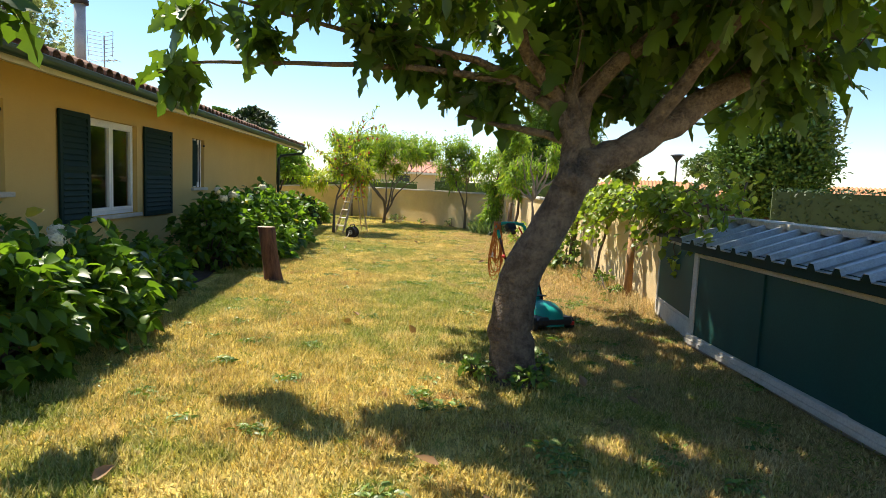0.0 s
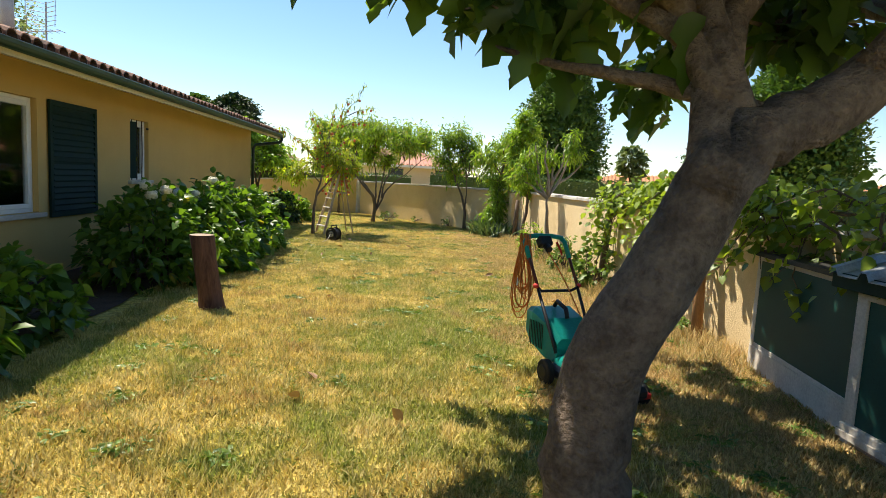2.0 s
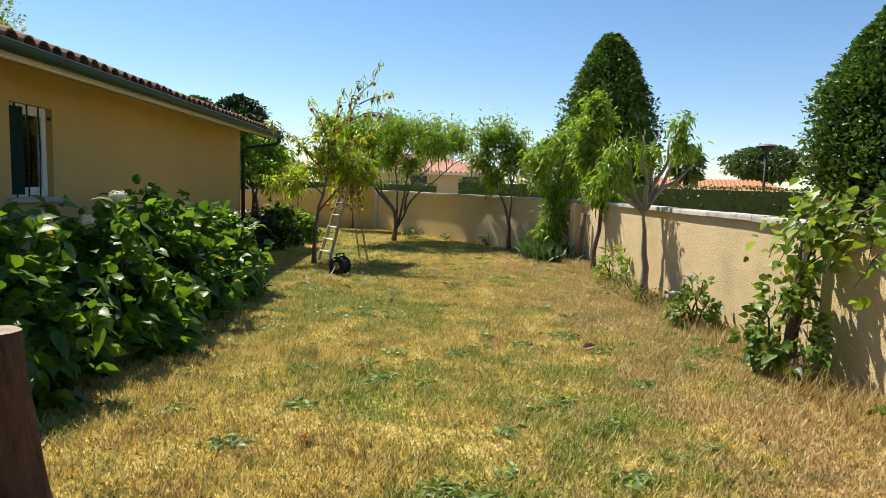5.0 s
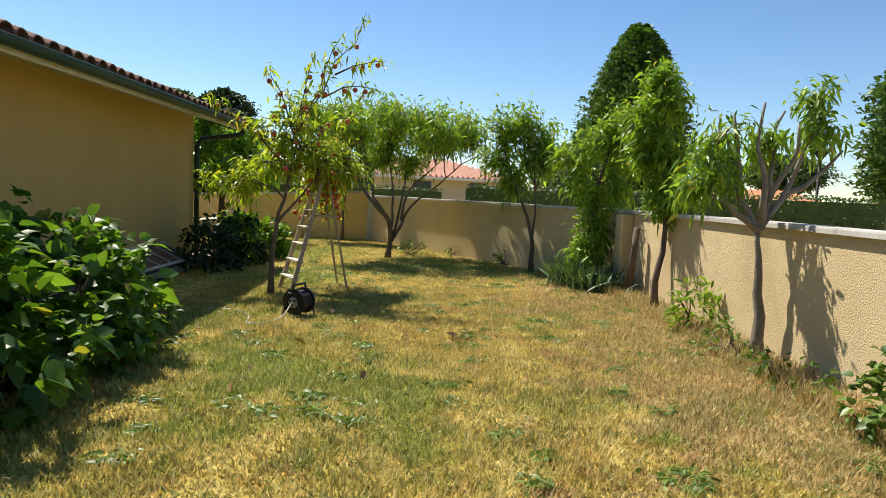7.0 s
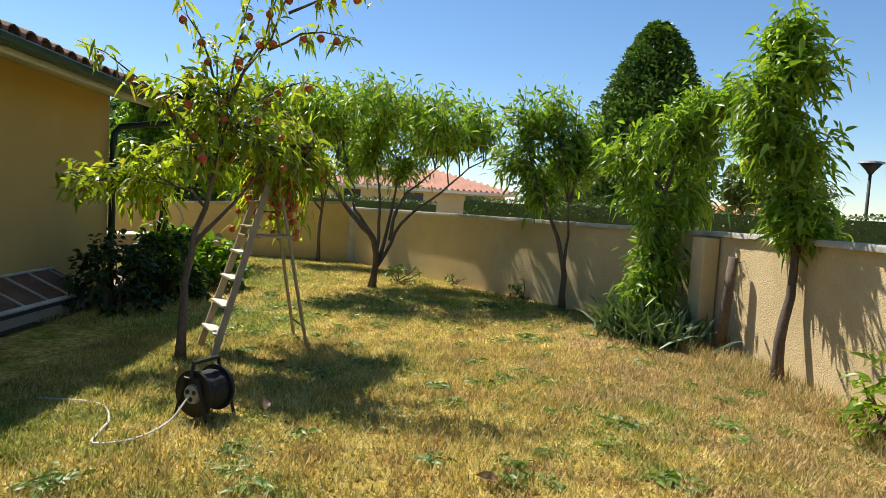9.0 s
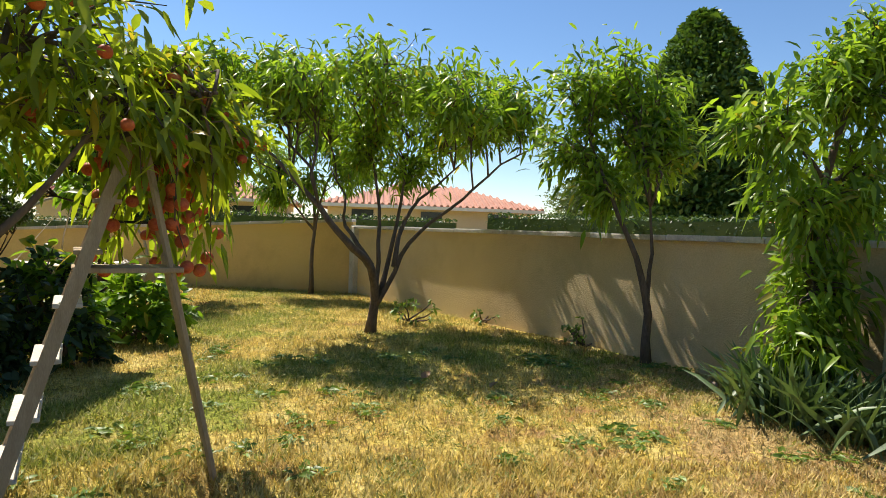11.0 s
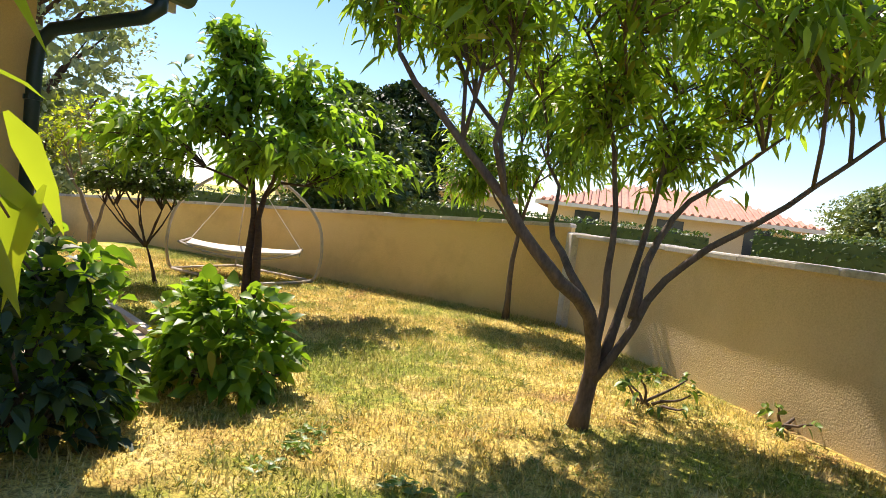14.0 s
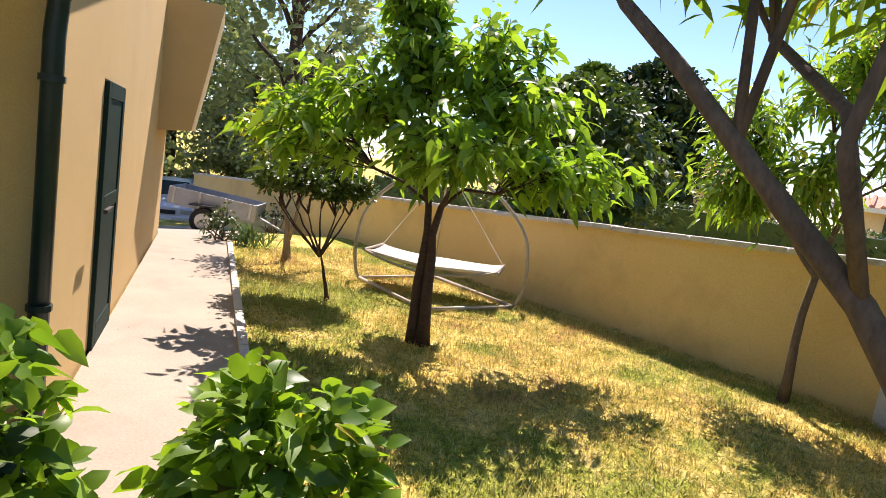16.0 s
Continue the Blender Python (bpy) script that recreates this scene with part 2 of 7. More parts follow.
M_HAMFRAME = surface("beige_steel_frame", (0.30, 0.26, 0.20), (0.44, 0.39, 0.31), 6.0, 0.55, bump=0.1)
M_CLOTH = surface("pale_canvas", (0.60, 0.52, 0.42), (0.74, 0.66, 0.56), 3.0, 0.95, fine=200, bump=0.3, depth=0.002)
# room walls with the gloom indoors put into their colour
M_UNLIT_ROOM = surface("unlit_room_dark", (0.05, 0.035, 0.03), (0.08, 0.055, 0.045), 2.0, 0.9, bump=0.0)
M_CURTAIN = surface("brown_curtain", (0.10, 0.04, 0.03), (0.16, 0.07, 0.05), 8.0, 0.9, stretch=(6, 6, 0.3), bump=0.2)
M_CARWHITE = surface("silver_car_paint", (0.55, 0.55, 0.56), (0.62, 0.62, 0.63), 1.0, 0.25, bump=0.0)
M_GREYMETAL = surface("grey_trailer_metal", (0.30, 0.31, 0.32), (0.44, 0.45, 0.46), 4.0, 0.5, metal=0.3, bump=0.1)
M_EARTH = surface("dark_bed_soil", (0.035, 0.024, 0.016), (0.085, 0.060, 0.040), 5.0, 0.98, fine=50, bump=1.0, depth=0.02)
M_FLOWER = surface("cream_petals", (0.62, 0.58, 0.40), (0.80, 0.77, 0.62), 30.0, 0.7, bump=0.3)
M_PEACH = surface("peach_skin", (0.40, 0.035, 0.022), (0.62, 0.17, 0.05), 22.0, 0.6, fine=90, bump=0.1)
M_GLASS = glass_mat()

L_FIG = leaf_mat("fig_leaves", (0.035, 0.08, 0.014), (0.11, 0.19, 0.030), through_light=0.42, tint=(1.5, 1.5, 0.5))
# hydrangea leaves, colour lowered for the shade of the house
L_HYD = leaf_mat("hydrangea_leaves", (0.032, 0.09, 0.014), (0.135, 0.25, 0.032), odd=(0.34, 0.30, 0.05), odd_share=0.02, gloss=0.42, through_light=0.5, tint=(1.45, 1.4, 0.5))
# same leaves in a brighter colour that paints in the backlight at the corner
L_HYD_BACKLIT = leaf_mat("backlit_hydrangea_leaves", (0.05, 0.13, 0.014), (0.21, 0.35, 0.035), odd=(0.45, 0.38, 0.06), odd_share=0.03, gloss=0.42, through_light=0.5, tint=(1.5, 1.45, 0.5))
L_PEACH = leaf_mat("peach_leaves", (0.085, 0.18, 0.022), (0.29, 0.43, 0.045), odd=(0.45, 0.38, 0.05), odd_share=0.035, gloss=0.36, through_light=0.55)
L_PEACHY = leaf_mat("yellowing_peach_leaves", (0.11, 0.18, 0.018), (0.34, 0.42, 0.045), odd=(0.52, 0.38, 0.06), odd_share=0.06, gloss=0.36, through_light=0.6, tint=(1.5, 1.45, 0.5))
L_CHERRY = leaf_mat("cherry_leaves", (0.08, 0.19, 0.02), (0.28, 0.44, 0.045), gloss=0.36, through_light=0.55)
L_VINE = leaf_mat("vine_leaves", (0.09, 0.17, 0.018), (0.29, 0.38, 0.05), through_light=0.45)
L_DARK = leaf_mat("dark_evergreen_leaves", (0.012, 0.034, 0.009), (0.036, 0.072, 0.016), gloss=0.6, through_light=0.15)
L_CONIFER = leaf_mat("conifer_scales", (0.035, 0.09, 0.017), (0.115, 0.21, 0.035), through_light=0.2)
L_POPLAR = leaf_mat("silvery_poplar_leaves", (0.13, 0.19, 0.10), (0.30, 0.36, 0.22), through_light=0.4)
L_FARTREE = leaf_mat("far_foliage", (0.08, 0.13, 0.045), (0.19, 0.25, 0.09), through_light=0.25)
L_HEDGE = leaf_mat("hedge_leaves", (0.030, 0.065, 0.014), (0.085, 0.14, 0.028), through_light=0.25)
L_REDHEDGE = leaf_mat("copper_hedge_leaves", (0.045, 0.030, 0.015), (0.15, 0.085, 0.040), odd=(0.08, 0.10, 0.03), odd_share=0.4, through_light=0.2)
L_IRIS = leaf_mat("iris_blades", (0.055, 0.105, 0.045), (0.13, 0.20, 0.085), through_light=0.25)
M_FIELD = surface("brown_weathered_board", (0.10, 0.055, 0.035), (0.20, 0.12, 0.08), 5.0, 0.85, fine=50, bump=0.3)
M_SLATE = surface("dark_slate", (0.025, 0.028, 0.032), (0.06, 0.065, 0.07), 4.0, 0.7, bump=0.3)
L_WEED = leaf_mat("weed_leaves", (0.055, 0.12, 0.018), (0.19, 0.29, 0.05), through_light=0.3)
L_TUFT = leaf_mat("green_grass_tufts", (0.08, 0.12, 0.02), (0.25, 0.29, 0.06), odd=(0.55, 0.45, 0.16), odd_share=0.32, gloss=0.6, through_light=0.3)
L_DRY = leaf_mat("dry_fallen_leaves", (0.16, 0.085, 0.035), (0.34, 0.20, 0.09), through_light=0.15)


# ---------- mesh building ----------
class Geo:
    """Collects the vertices and faces of one part, in world metres."""

    def __init__(self):
        self.v, self.f, self.n = [], [], 0

    def add(self, verts, faces):
        self.v.extend(verts)
        self.f.extend([tuple(i + self.n for i in f) for f in faces])
        self.n += len(verts)
        return self

    def tube(self, pts, radii, seg=8, caps=True):
        pts = [Vector(p) for p in pts]
        if not hasattr(radii, "__len__"):
            radii = [radii] * len(pts)
        verts, faces, side = [], [], None
        for i, p in enumerate(pts):
            d = (pts[min(i + 1, len(pts) - 1)] - pts[max(i - 1, 0)])
            d = d.normalized() if d.length > 1e-9 else Vector((0, 0, 1))
            if side is None:
                side = d.orthogonal().normalized()
            side = (side - d * side.dot(d))
            side = side.normalized() if side.length > 1e-6 else d.orthogonal().normalized()
            up = d.cross(side)
            for k in range(seg):
                a = 2 * math.pi * k / seg
                verts.append(p + (side * math.cos(a) + up * math.sin(a)) * radii[i])
        for i in range(len(pts) - 1):
            for k in range(seg):
                a, b = i * seg + k, i * seg + (k + 1) % seg
                faces.append((a, b, b + seg, a + seg))
        if caps:
            faces.append(tuple(range(seg))[::-1])
            faces.append(tuple((len(pts) - 1) * seg + k for k in range(seg)))
        return self.add(verts, faces)

    def box(self, lo, hi, m=None, bevel=0.0):
        """A box with chamfered upright edges where bevel is given; m turns and moves it."""
        (x0, y0, z0), (x1, y1, z1) = lo, hi
        if bevel:
            b = bevel
            ring = [(x0 + b, y0), (x1 - b, y0), (x1, y0 + b), (x1, y1 - b), (x1 - b, y1), (x0 + b, y1), (x0, y1 - b), (x0, y0 + b)]
            inner = [(min(max(x, x0 + b), x1 - b), min(max(y, y0 + b), y1 - b)) for x, y in ring]
            layers = [(z0, inner), (z0 + b, ring), (z1 - b, ring), (z1, inner)]
            verts = [Vector((x, y, z)) for z, r in layers for x, y in r]
            faces = [tuple(range(8))[::-1], tuple(range(24, 32))]
            for l in range(3):
                for k in range(8):
                    a, c = l * 8 + k, l * 8 + (k + 1) % 8
                    faces.append((a, c, c + 8, a + 8))
        else:
            verts = [Vector((x, y, z)) for z in (z0, z1) for y in (y0, y1) for x in (x0, x1)]
            faces = [(0, 2, 3, 1), (4, 5, 7, 6), (0, 1, 5, 4), (2, 6, 7, 3), (0, 4, 6, 2), (1, 3, 7, 5)]
        if m is not None:
            verts = [m @ v for v in verts]
        return self.add(verts, faces)

    def prism(self, outline, z0, z1, m=None):
        n = len(outline)
        verts = [Vector((x, y, z)) for z in (z0, z1) for x, y in outline]
        faces = [tuple(range(n))[::-1], tuple(range(n, 2 * n))] + [(k, (k + 1) % n, (k + 1) % n + n, k + n) for k in range(n)]
        if m is not None:
            verts = [m @ v for v in verts]
        return self.add(verts, faces)

    def ball(self, c, r, seg=10, rings=7, squash=(1, 1, 1)):
        c = Vector(c)
        verts, faces = [c + Vector((0, 0, r * squash[2]))], []
        for i in range(1, rings):
            th = math.pi * i / rings
            for k in range(seg):
                a = 2 * math.pi * k / seg
                verts.append(c + Vector((r * squash[0] * math.sin(th) * math.cos(a), r * squash[1] * math.sin(th) * math.sin(a), r * squash[2] * math.cos(th))))
        verts.append(c - Vector((0, 0, r * squash[2])))
        last = len(verts) - 1
        for k in range(seg):
            faces.append((0, 1 + k, 1 + (k + 1) % seg))
            faces.append((last, last - seg + (k + 1) % seg, last - seg + k))
        for i in range(rings - 2):
            for k in range(seg):
                a, b = 1 + i * seg + k, 1 + i * seg + (k + 1) % seg
                faces.append((a, a + seg, b + seg, b))
        return self.add(verts, faces)

    def mesh(self, name, mat, origin, smooth=False):
        me = bpy.data.meshes.new(name)
        o = Vector(origin)
        me.from_pydata([tuple(Vector(v) - o) for v in self.v], [], self.f)
        me.materials.append(mat)
        if smooth:
            me.shade_smooth()
        me.update()
        return me


def world_of(ob):
    p = Vector((0, 0, 0))
    while ob is not None:
        p += ob.location
        ob = ob.parent
    return p


def part(name, geo, material, parent=None, label="", smooth=False):
    """One mesh object, under a thing or a part where parent is given."""
    o = world_of(parent)
    ob = new(name, geo.mesh(name, material, o, smooth))
    if parent is not None:
        ob.parent = parent
    return tagged(ob, label)


def thing(name, at_place, label, category, group="", kind=""):
    e = new(name)
    e.empty_display_size = 0.1
    e.location = at_place
    return tagged(e, label, category, group, kind)


def structure(name, geo, material, label="", smooth=False, category=""):
    return tagged(part(name, geo, material, None, label, smooth), label, category, kind="structure")


LEAF = {
    "plain": ([0.0, 0.5, 1.0], [0.12, 1.0, 0.0]),
    "long": ([0.0, 0.3, 0.7, 1.0], [0.2, 1.0, 0.7, 0.0]),
    "broad": ([0.0, 0.25, 0.6, 1.0], [0.3, 0.95, 0.8, 0.0]),
    "lobed": ([0.0, 0.18, 0.38, 0.5, 0.68, 0.8, 1.0], [0.35, 1.0, 0.45, 0.95, 0.42, 0.5, 0.0]),
}


def leaf_part(name, places, ways, lengths, widths, mat, parent, shape="long", fold=0.25, droop=0.25, rng=None, label=""):
    """Many leaves as one mesh: each a folded, drooping blade with a midrib."""
    rng = rng or np.random.default_rng(1)
    us, ws = LEAF[shape]
    n = len(places)
    d = ways / np.maximum(np.linalg.norm(ways, axis=1, keepdims=True), 1e-6)
    r = rng.normal(size=(n, 3)) * 0.6 + np.array([0, 0, 1.0])
    s = np.cross(d, r)
    s /= np.maximum(np.linalg.norm(s, axis=1, keepdims=True), 1e-6)
    up = np.cross(s, d)
    rows = []
    for u, w in zip(us, ws):
        mid = places + d * (lengths * u)[:, None] - np.array([0, 0, 1.0]) * (droop * lengths * u * u)[:, None]
        off = s * (0.5 * widths * w)[:, None]
        lift = up * (fold * 0.5 * widths * w)[:, None]
        rows += [mid - off + lift, mid, mid + off + lift]
    k = len(us)
    verts = np.stack(rows, axis=1).reshape(-1, 3)
    quads = []
    for i in range(k - 1):
        a = 3 * i
        quads += [[a, a + 1, a + 4, a + 3], [a + 1, a + 2, a + 5, a + 4]]
    q = np.array(quads)
    faces = (q[None] + (np.arange(n) * 3 * k)[:, None, None]).reshape(-1, 4)
    return raw_part(name, verts, faces, mat, parent, label)


def raw_part(name, verts, faces, mat, parent=None, label=""):
    verts = np.asarray(verts, dtype=np.float32) - np.array(world_of(parent), dtype=np.float32)
    w = faces.shape[1]
    me = bpy.data.meshes.new(name)
    me.vertices.add(len(verts))
    me.vertices.foreach_set("co", verts.ravel())
    me.loops.add(faces.size)
    me.loops.foreach_set("vertex_index", faces.astype(np.int32).ravel())
    me.polygons.add(len(faces))
    me.polygons.foreach_set("loop_start", np.arange(0, faces.size, w, dtype=np.int32))
    me.materials.append(mat)
    me.update(calc_edges=True)
    me.validate()
    ob = new(name, me)
    if parent is not None:
        ob.parent = parent
    return tagged(ob, label)


def bend(a, b, lift, rng, n=5, wob=0.05):
    """A curved way from a to b that bows up by lift and wobbles."""
    a, b = np.array(a, float), np.array(b, float)
    t = np.linspace(0, 1, n)[:, None]
    pts = a + (b - a) * t
    pts[:, 2] += lift * np.sin(np.pi * t[:, 0])
    l = np.linalg.norm(b - a)
    pts[1:-1] += rng.normal(size=(n - 2, 3)) * wob * l
    return pts


def smooth_line(pts, n=6):
    """A curve through the given points."""
    p = [np.array(v, float) for v in pts]
    p = [2 * p[0] - p[1]] + p + [2 * p[-1] - p[-2]]
    out = []
    for i in range(1, len(p) - 2):
        for t in np.linspace(0, 1, n, endpoint=False):
            out.append(0.5 * (2 * p[i] + (p[i + 1] - p[i - 1]) * t + (2 * p[i - 1] - 5 * p[i] + 4 * p[i + 1] - p[i + 2]) * t * t + (3 * p[i] - p[i - 1] - 3 * p[i + 1] + p[i + 2]) * t ** 3))
    return out + [p[-2]]


def grow_tree(name, label, base, trunks, blobs, bark, leafm, seed, twigs=14, per_twig=26, leaf=(0.11, 0.026), shape="long",
              droop=0.35, hang=0.35, twig_len=0.45, trunk_r=0.06, category="tree", group="", fruit=0, fruit_r=0.03, spread=0.06, seg=8, limb_r=None, taper=0.72, wiggle=0.16):
    """A tree: trunks are polylines from the ground; blobs are (trunk number, share of its height where the limb leaves, centre, radii)."""
    rng = np.random.default_rng(seed)
    root = thing(name, base, label, category, group)
    wood = Geo()
    ends = []
    for tr in trunks:
        pts = np.array(tr, float)
        t = np.linspace(0, 1, len(pts))
        tt = np.linspace(0, 1, max(7, 2 * len(pts)))
        fine = np.stack([np.interp(tt, t, pts[:, i]) for i in range(3)], axis=1)
        fine[1:-1] += rng.normal(size=(len(fine) - 2, 3)) * trunk_r * wiggle
        own = trunk_r * (0.55 if pts[0][2] > 0.2 else 1.0)
        rad = own * (1.0 - taper * tt)
        rad[0] *= 1.3
        wood.tube(fine, list(rad), seg)
        ends.append((fine, rad))
    P, D = [], []
    fruit_at = []
    for which, share, centre, radii in blobs:
        fine, rad = ends[which]
        i = int(share * (len(fine) - 1))
        start = fine[i]
        limb = bend(start, centre, 0.08, rng, 6, 0.04)
        r0 = limb_r or max(0.012, rad[i] * 0.62)
        wood.tube(limb, list(np.linspace(r0, 0.010, 6)), 6)
        for k in range(twigs):
            v = rng.normal(size=3)
            v /= np.linalg.norm(v)
            end = np.array(centre) + v * np.array(radii) * rng.uniform(0.55, 1.12)
            j = rng.integers(2, 6)
            tw = bend(limb[j], end, 0.05, rng, 4, 0.06)
            wood.tube(tw, [0.009, 0.007, 0.005, 0.002], 4, caps=False)
            u = rng.uniform(0.25, 1.03, per_twig)
            seg_i = np.clip((u * 3).astype(int), 0, 2)
            f = (u * 3 - seg_i)[:, None]
            p = tw[seg_i] * (1 - f) + tw[seg_i + 1] * f
            p = p + rng.normal(size=p.shape) * spread
            way = (tw[-1] - tw[0])[None] * 0.5 / max(0.2, np.linalg.norm(tw[-1] - tw[0])) + rng.normal(size=p.shape) * 0.55
            way[:, 2] -= hang
            P.append(p)
            D.append(way)
            if fruit and rng.uniform() < fruit:
                fruit_at.append(tw[2] * 0.4 + tw[3] * 0.6 - np.array([0, 0, fruit_r + 0.02]))
    part("trunk", wood, bark, root, smooth=True)
    P, D = np.concatenate(P), np.concatenate(D)
    n = len(P)
    lengths = leaf[0] * rng.uniform(0.6, 1.2, n)
    leaf_part("crown", P, D, lengths, leaf[1] / leaf[0] * lengths * rng.uniform(0.8, 1.2, n), leafm, root, shape, droop=droop, rng=rng)
    for c in fruit_at:
        g = Geo().ball(c, fruit_r * rng.uniform(0.8, 1.15), 9, 6, (1, 1, 0.95))
        part("peach", g, M_PEACH, root, "ripe red and yellow peach", smooth=True)
    return root


def bush(name, label, base, size, n, leafm, seed, leaf=(0.16, 0.10), shape="broad", category="shrub", group="", stems=14, flowers=0, bark=None, droop=0.35, flat=0.0, cluster=7):
    """A shrub: stems from one foot, each with rosettes of leaves, over a domed, uneven outline."""
    rng = np.random.default_rng(seed)
    root = thing(name, base, label, category, group)
    b = np.array(base, float)
    sx, sy, sz = size
    wood = Geo()
    tips = []
    m = max(1, n // cluster)
    for k in range(m):
        v = rng.normal(size=3)
        v[2] = abs(v[2])
        v /= np.linalg.norm(v)
        rad = rng.uniform(0.45, 1.0) ** 0.5 * rng.uniform(0.86, 1.1)
        tips.append(b + v * np.array([sx, sy, sz]) * rad + np.array([0, 0, 0.04]))
    tips = np.array(tips)
    for k in range(min(stems, m)):
        t = tips[k * (m // max(1, min(stems, m)))]
        foot = b + np.array([rng.uniform(-0.3, 0.3) * sx, rng.uniform(-0.3, 0.3) * sy, 0.0])
        part("stem", Geo().tube(bend(foot, t, 0.0, rng, 5, 0.04), [0.016, 0.013, 0.011, 0.009, 0.006], 5), bark or M_BARK, root, smooth=True)
    P = np.repeat(tips, cluster, axis=0) + rng.normal(size=(m * cluster, 3)) * leaf[0] * 0.28
    out = np.repeat((tips - (b + np.array([0, 0, sz * 0.3]))) / np.array([sx, sy, sz]), cluster, axis=0)
    out /= np.maximum(np.linalg.norm(out, axis=1, keepdims=True), 1e-6)
    D = out * 0.7 + rng.normal(size=P.shape) * 0.65
    D[:, 2] += 0.1
    lengths = leaf[0] * rng.uniform(0.6, 1.2, len(P))
    P[:, 2] = np.maximum(P[:, 2], 0.03)
    leaf_part("foliage", P, D, lengths, leaf[1] / leaf[0] * lengths, leafm, root, shape, droop=droop, rng=rng)
    hi = tips[np.argsort(-tips[:, 2] - 0.2 * rng.uniform(size=m))]
    for k in range(flowers):
        c = hi[k * 2 % m] + np.array([0, 0, 0.05])
        g = Geo()
        for j in range(70):
            v = rng.normal(size=3)
            v /= np.linalg.norm(v)
            q = Vector(c + v * 0.075 * np.array([1, 1, 0.8]))
            vv = Vector(v)
            s1 = vv.orthogonal().normalized() * 0.017
            s2 = vv.cross(s1)
            g.add([q + s1, q + s2, q - s1, q - s2, q + vv * 0.006], [(0, 1, 4), (1, 2, 4), (2, 3, 4), (3, 0, 4)])
        g.ball(c, 0.064, 8, 6, (1, 1, 0.8))
        part("flower_head", g, M_FLOWER, root, "cream mophead flower")
    return root

# ---------- ground ----------


def drive_fall(x):
    """The ground sinks gently westwards beyond the house."""
    return -0.145 * min(14.0, max(0.0, -7.6 - x))


g = Geo()
rng0 = np.random.default_rng(5)
nx, ny = 60, 120
xs = np.concatenate([[-3000, -400, -60], np.linspace(-14, 9, nx), [60, 400, 3000]])
ys = np.concatenate([[-3000, -400, -40], np.linspace(-6, 30, ny), [90, 400, 3000]])
verts = []
for y in ys:
    for x in xs:
        near = -14 <= x <= 9 and -6 <= y <= 30
        z = 0.018 * noise.noise(Vector((x * 0.9, y * 0.9, 0))) + 0.008 * noise.noise(Vector((x * 3, y * 3, 4))) if near else -0.01
        if not near and (x >= 60 or y >= 90):
            z = -1.7
        z += drive_fall(x)
        verts.append((x, y, z - 0.012))
w = len(xs)
faces = [(j * w + i, j * w + i + 1, (j + 1) * w + i + 1, (j + 1) * w + i) for j in range(len(ys) - 1) for i in range(w - 1)]
ground = structure("ground", Geo().add(verts, faces), M_LAWN, "dry patchy lawn, yellow straw and green tufts", smooth=True, category="ground")

# ---------- garden walls ----------
WX = 6.28
A, B, C, E = Vector((WX, -7)), Vector((6.25, 19.0)), Vector((1.3, 26.1)), Vector((-17, 28.45))
BEND = Vector((4.35, 22.0))


def wall_run(name, label, p, q, z0, z1, thick, mat, coping_part, over=0.05):
    """A rendered wall from p to q (its garden face), its top running from z0 to z1."""
    d = (q - p)
    l = d.length
    d = d.normalized()
    out = Vector((d.y, -d.x))
    gg = Geo()
    n = max(2, int(l / 0.5))
    rows = []
    for i in range(n + 1):
        s = l * i / n
        zt = z0 + (z1 - z0) * i / n
        a = p + d * s
        b = a + out * thick
        rows.append([(a.x, a.y, -1.2), (a.x, a.y, zt * 0.5), (a.x, a.y, zt), (b.x, b.y, zt), (b.x, b.y, -1.2)])
    vs = [Vector(v) for r in rows for v in r]
    fs = []
    for i in range(n):
        for k in range(5):
            x, y = i * 5 + k, i * 5 + (k + 1) % 5
            fs.append((x, y, y + 5, x + 5))
    fs += [(4, 3, 2, 1, 0), tuple(n * 5 + k for k in range(5))]
    wall = structure(name, gg.add(vs, fs), mat, label, category="wall")
    step = 1.0
    k, s = 0, 0.0
    while s < l - 0.05:
        e = min(l, s + step)
        za, zb = z0 + (z1 - z0) * s / l, z0 + (z1 - z0) * e / l
        a, b = p + d * (s + 0.004) - out * over, p + d * (e - 0.004) - out * over
        c, f = b + out * (thick + 2 * over), a + out * (thick + 2 * over)
        j = 0.004 * math.sin(k * 2.7)
        h = 0.055
        bev = 0.015
        vs = [(a.x, a.y, za + j), (b.x, b.y, zb + j), (c.x, c.y, zb + j), (f.x, f.y, za + j),
              (a.x, a.y, za + h - bev + j), (b.x, b.y, zb + h - bev + j), (c.x, c.y, zb + h - bev + j), (f.x, f.y, za + h - bev + j)]
        mid = (Vector((a.x + c.x, a.y + c.y)) * 0.5)
        vs += [(mid.x + (x - mid.x) * 0.97, mid.y + (y - mid.y) * 0.97, z + bev) for x, y, z in vs[4:8]]
        fs = [(3, 2, 1, 0), (0, 1, 5, 4), (1, 2, 6, 5), (2, 3, 7, 6), (3, 0, 4, 7), (4, 5, 9, 8), (5, 6, 10, 9), (6, 7, 11, 10), (7, 4, 8, 11), (8, 9, 10, 11)]
        part("coping_slab", Geo().add([Vector(v) for v in vs], fs), M_COPING, wall)
        s += step
        k += 1
    return wall


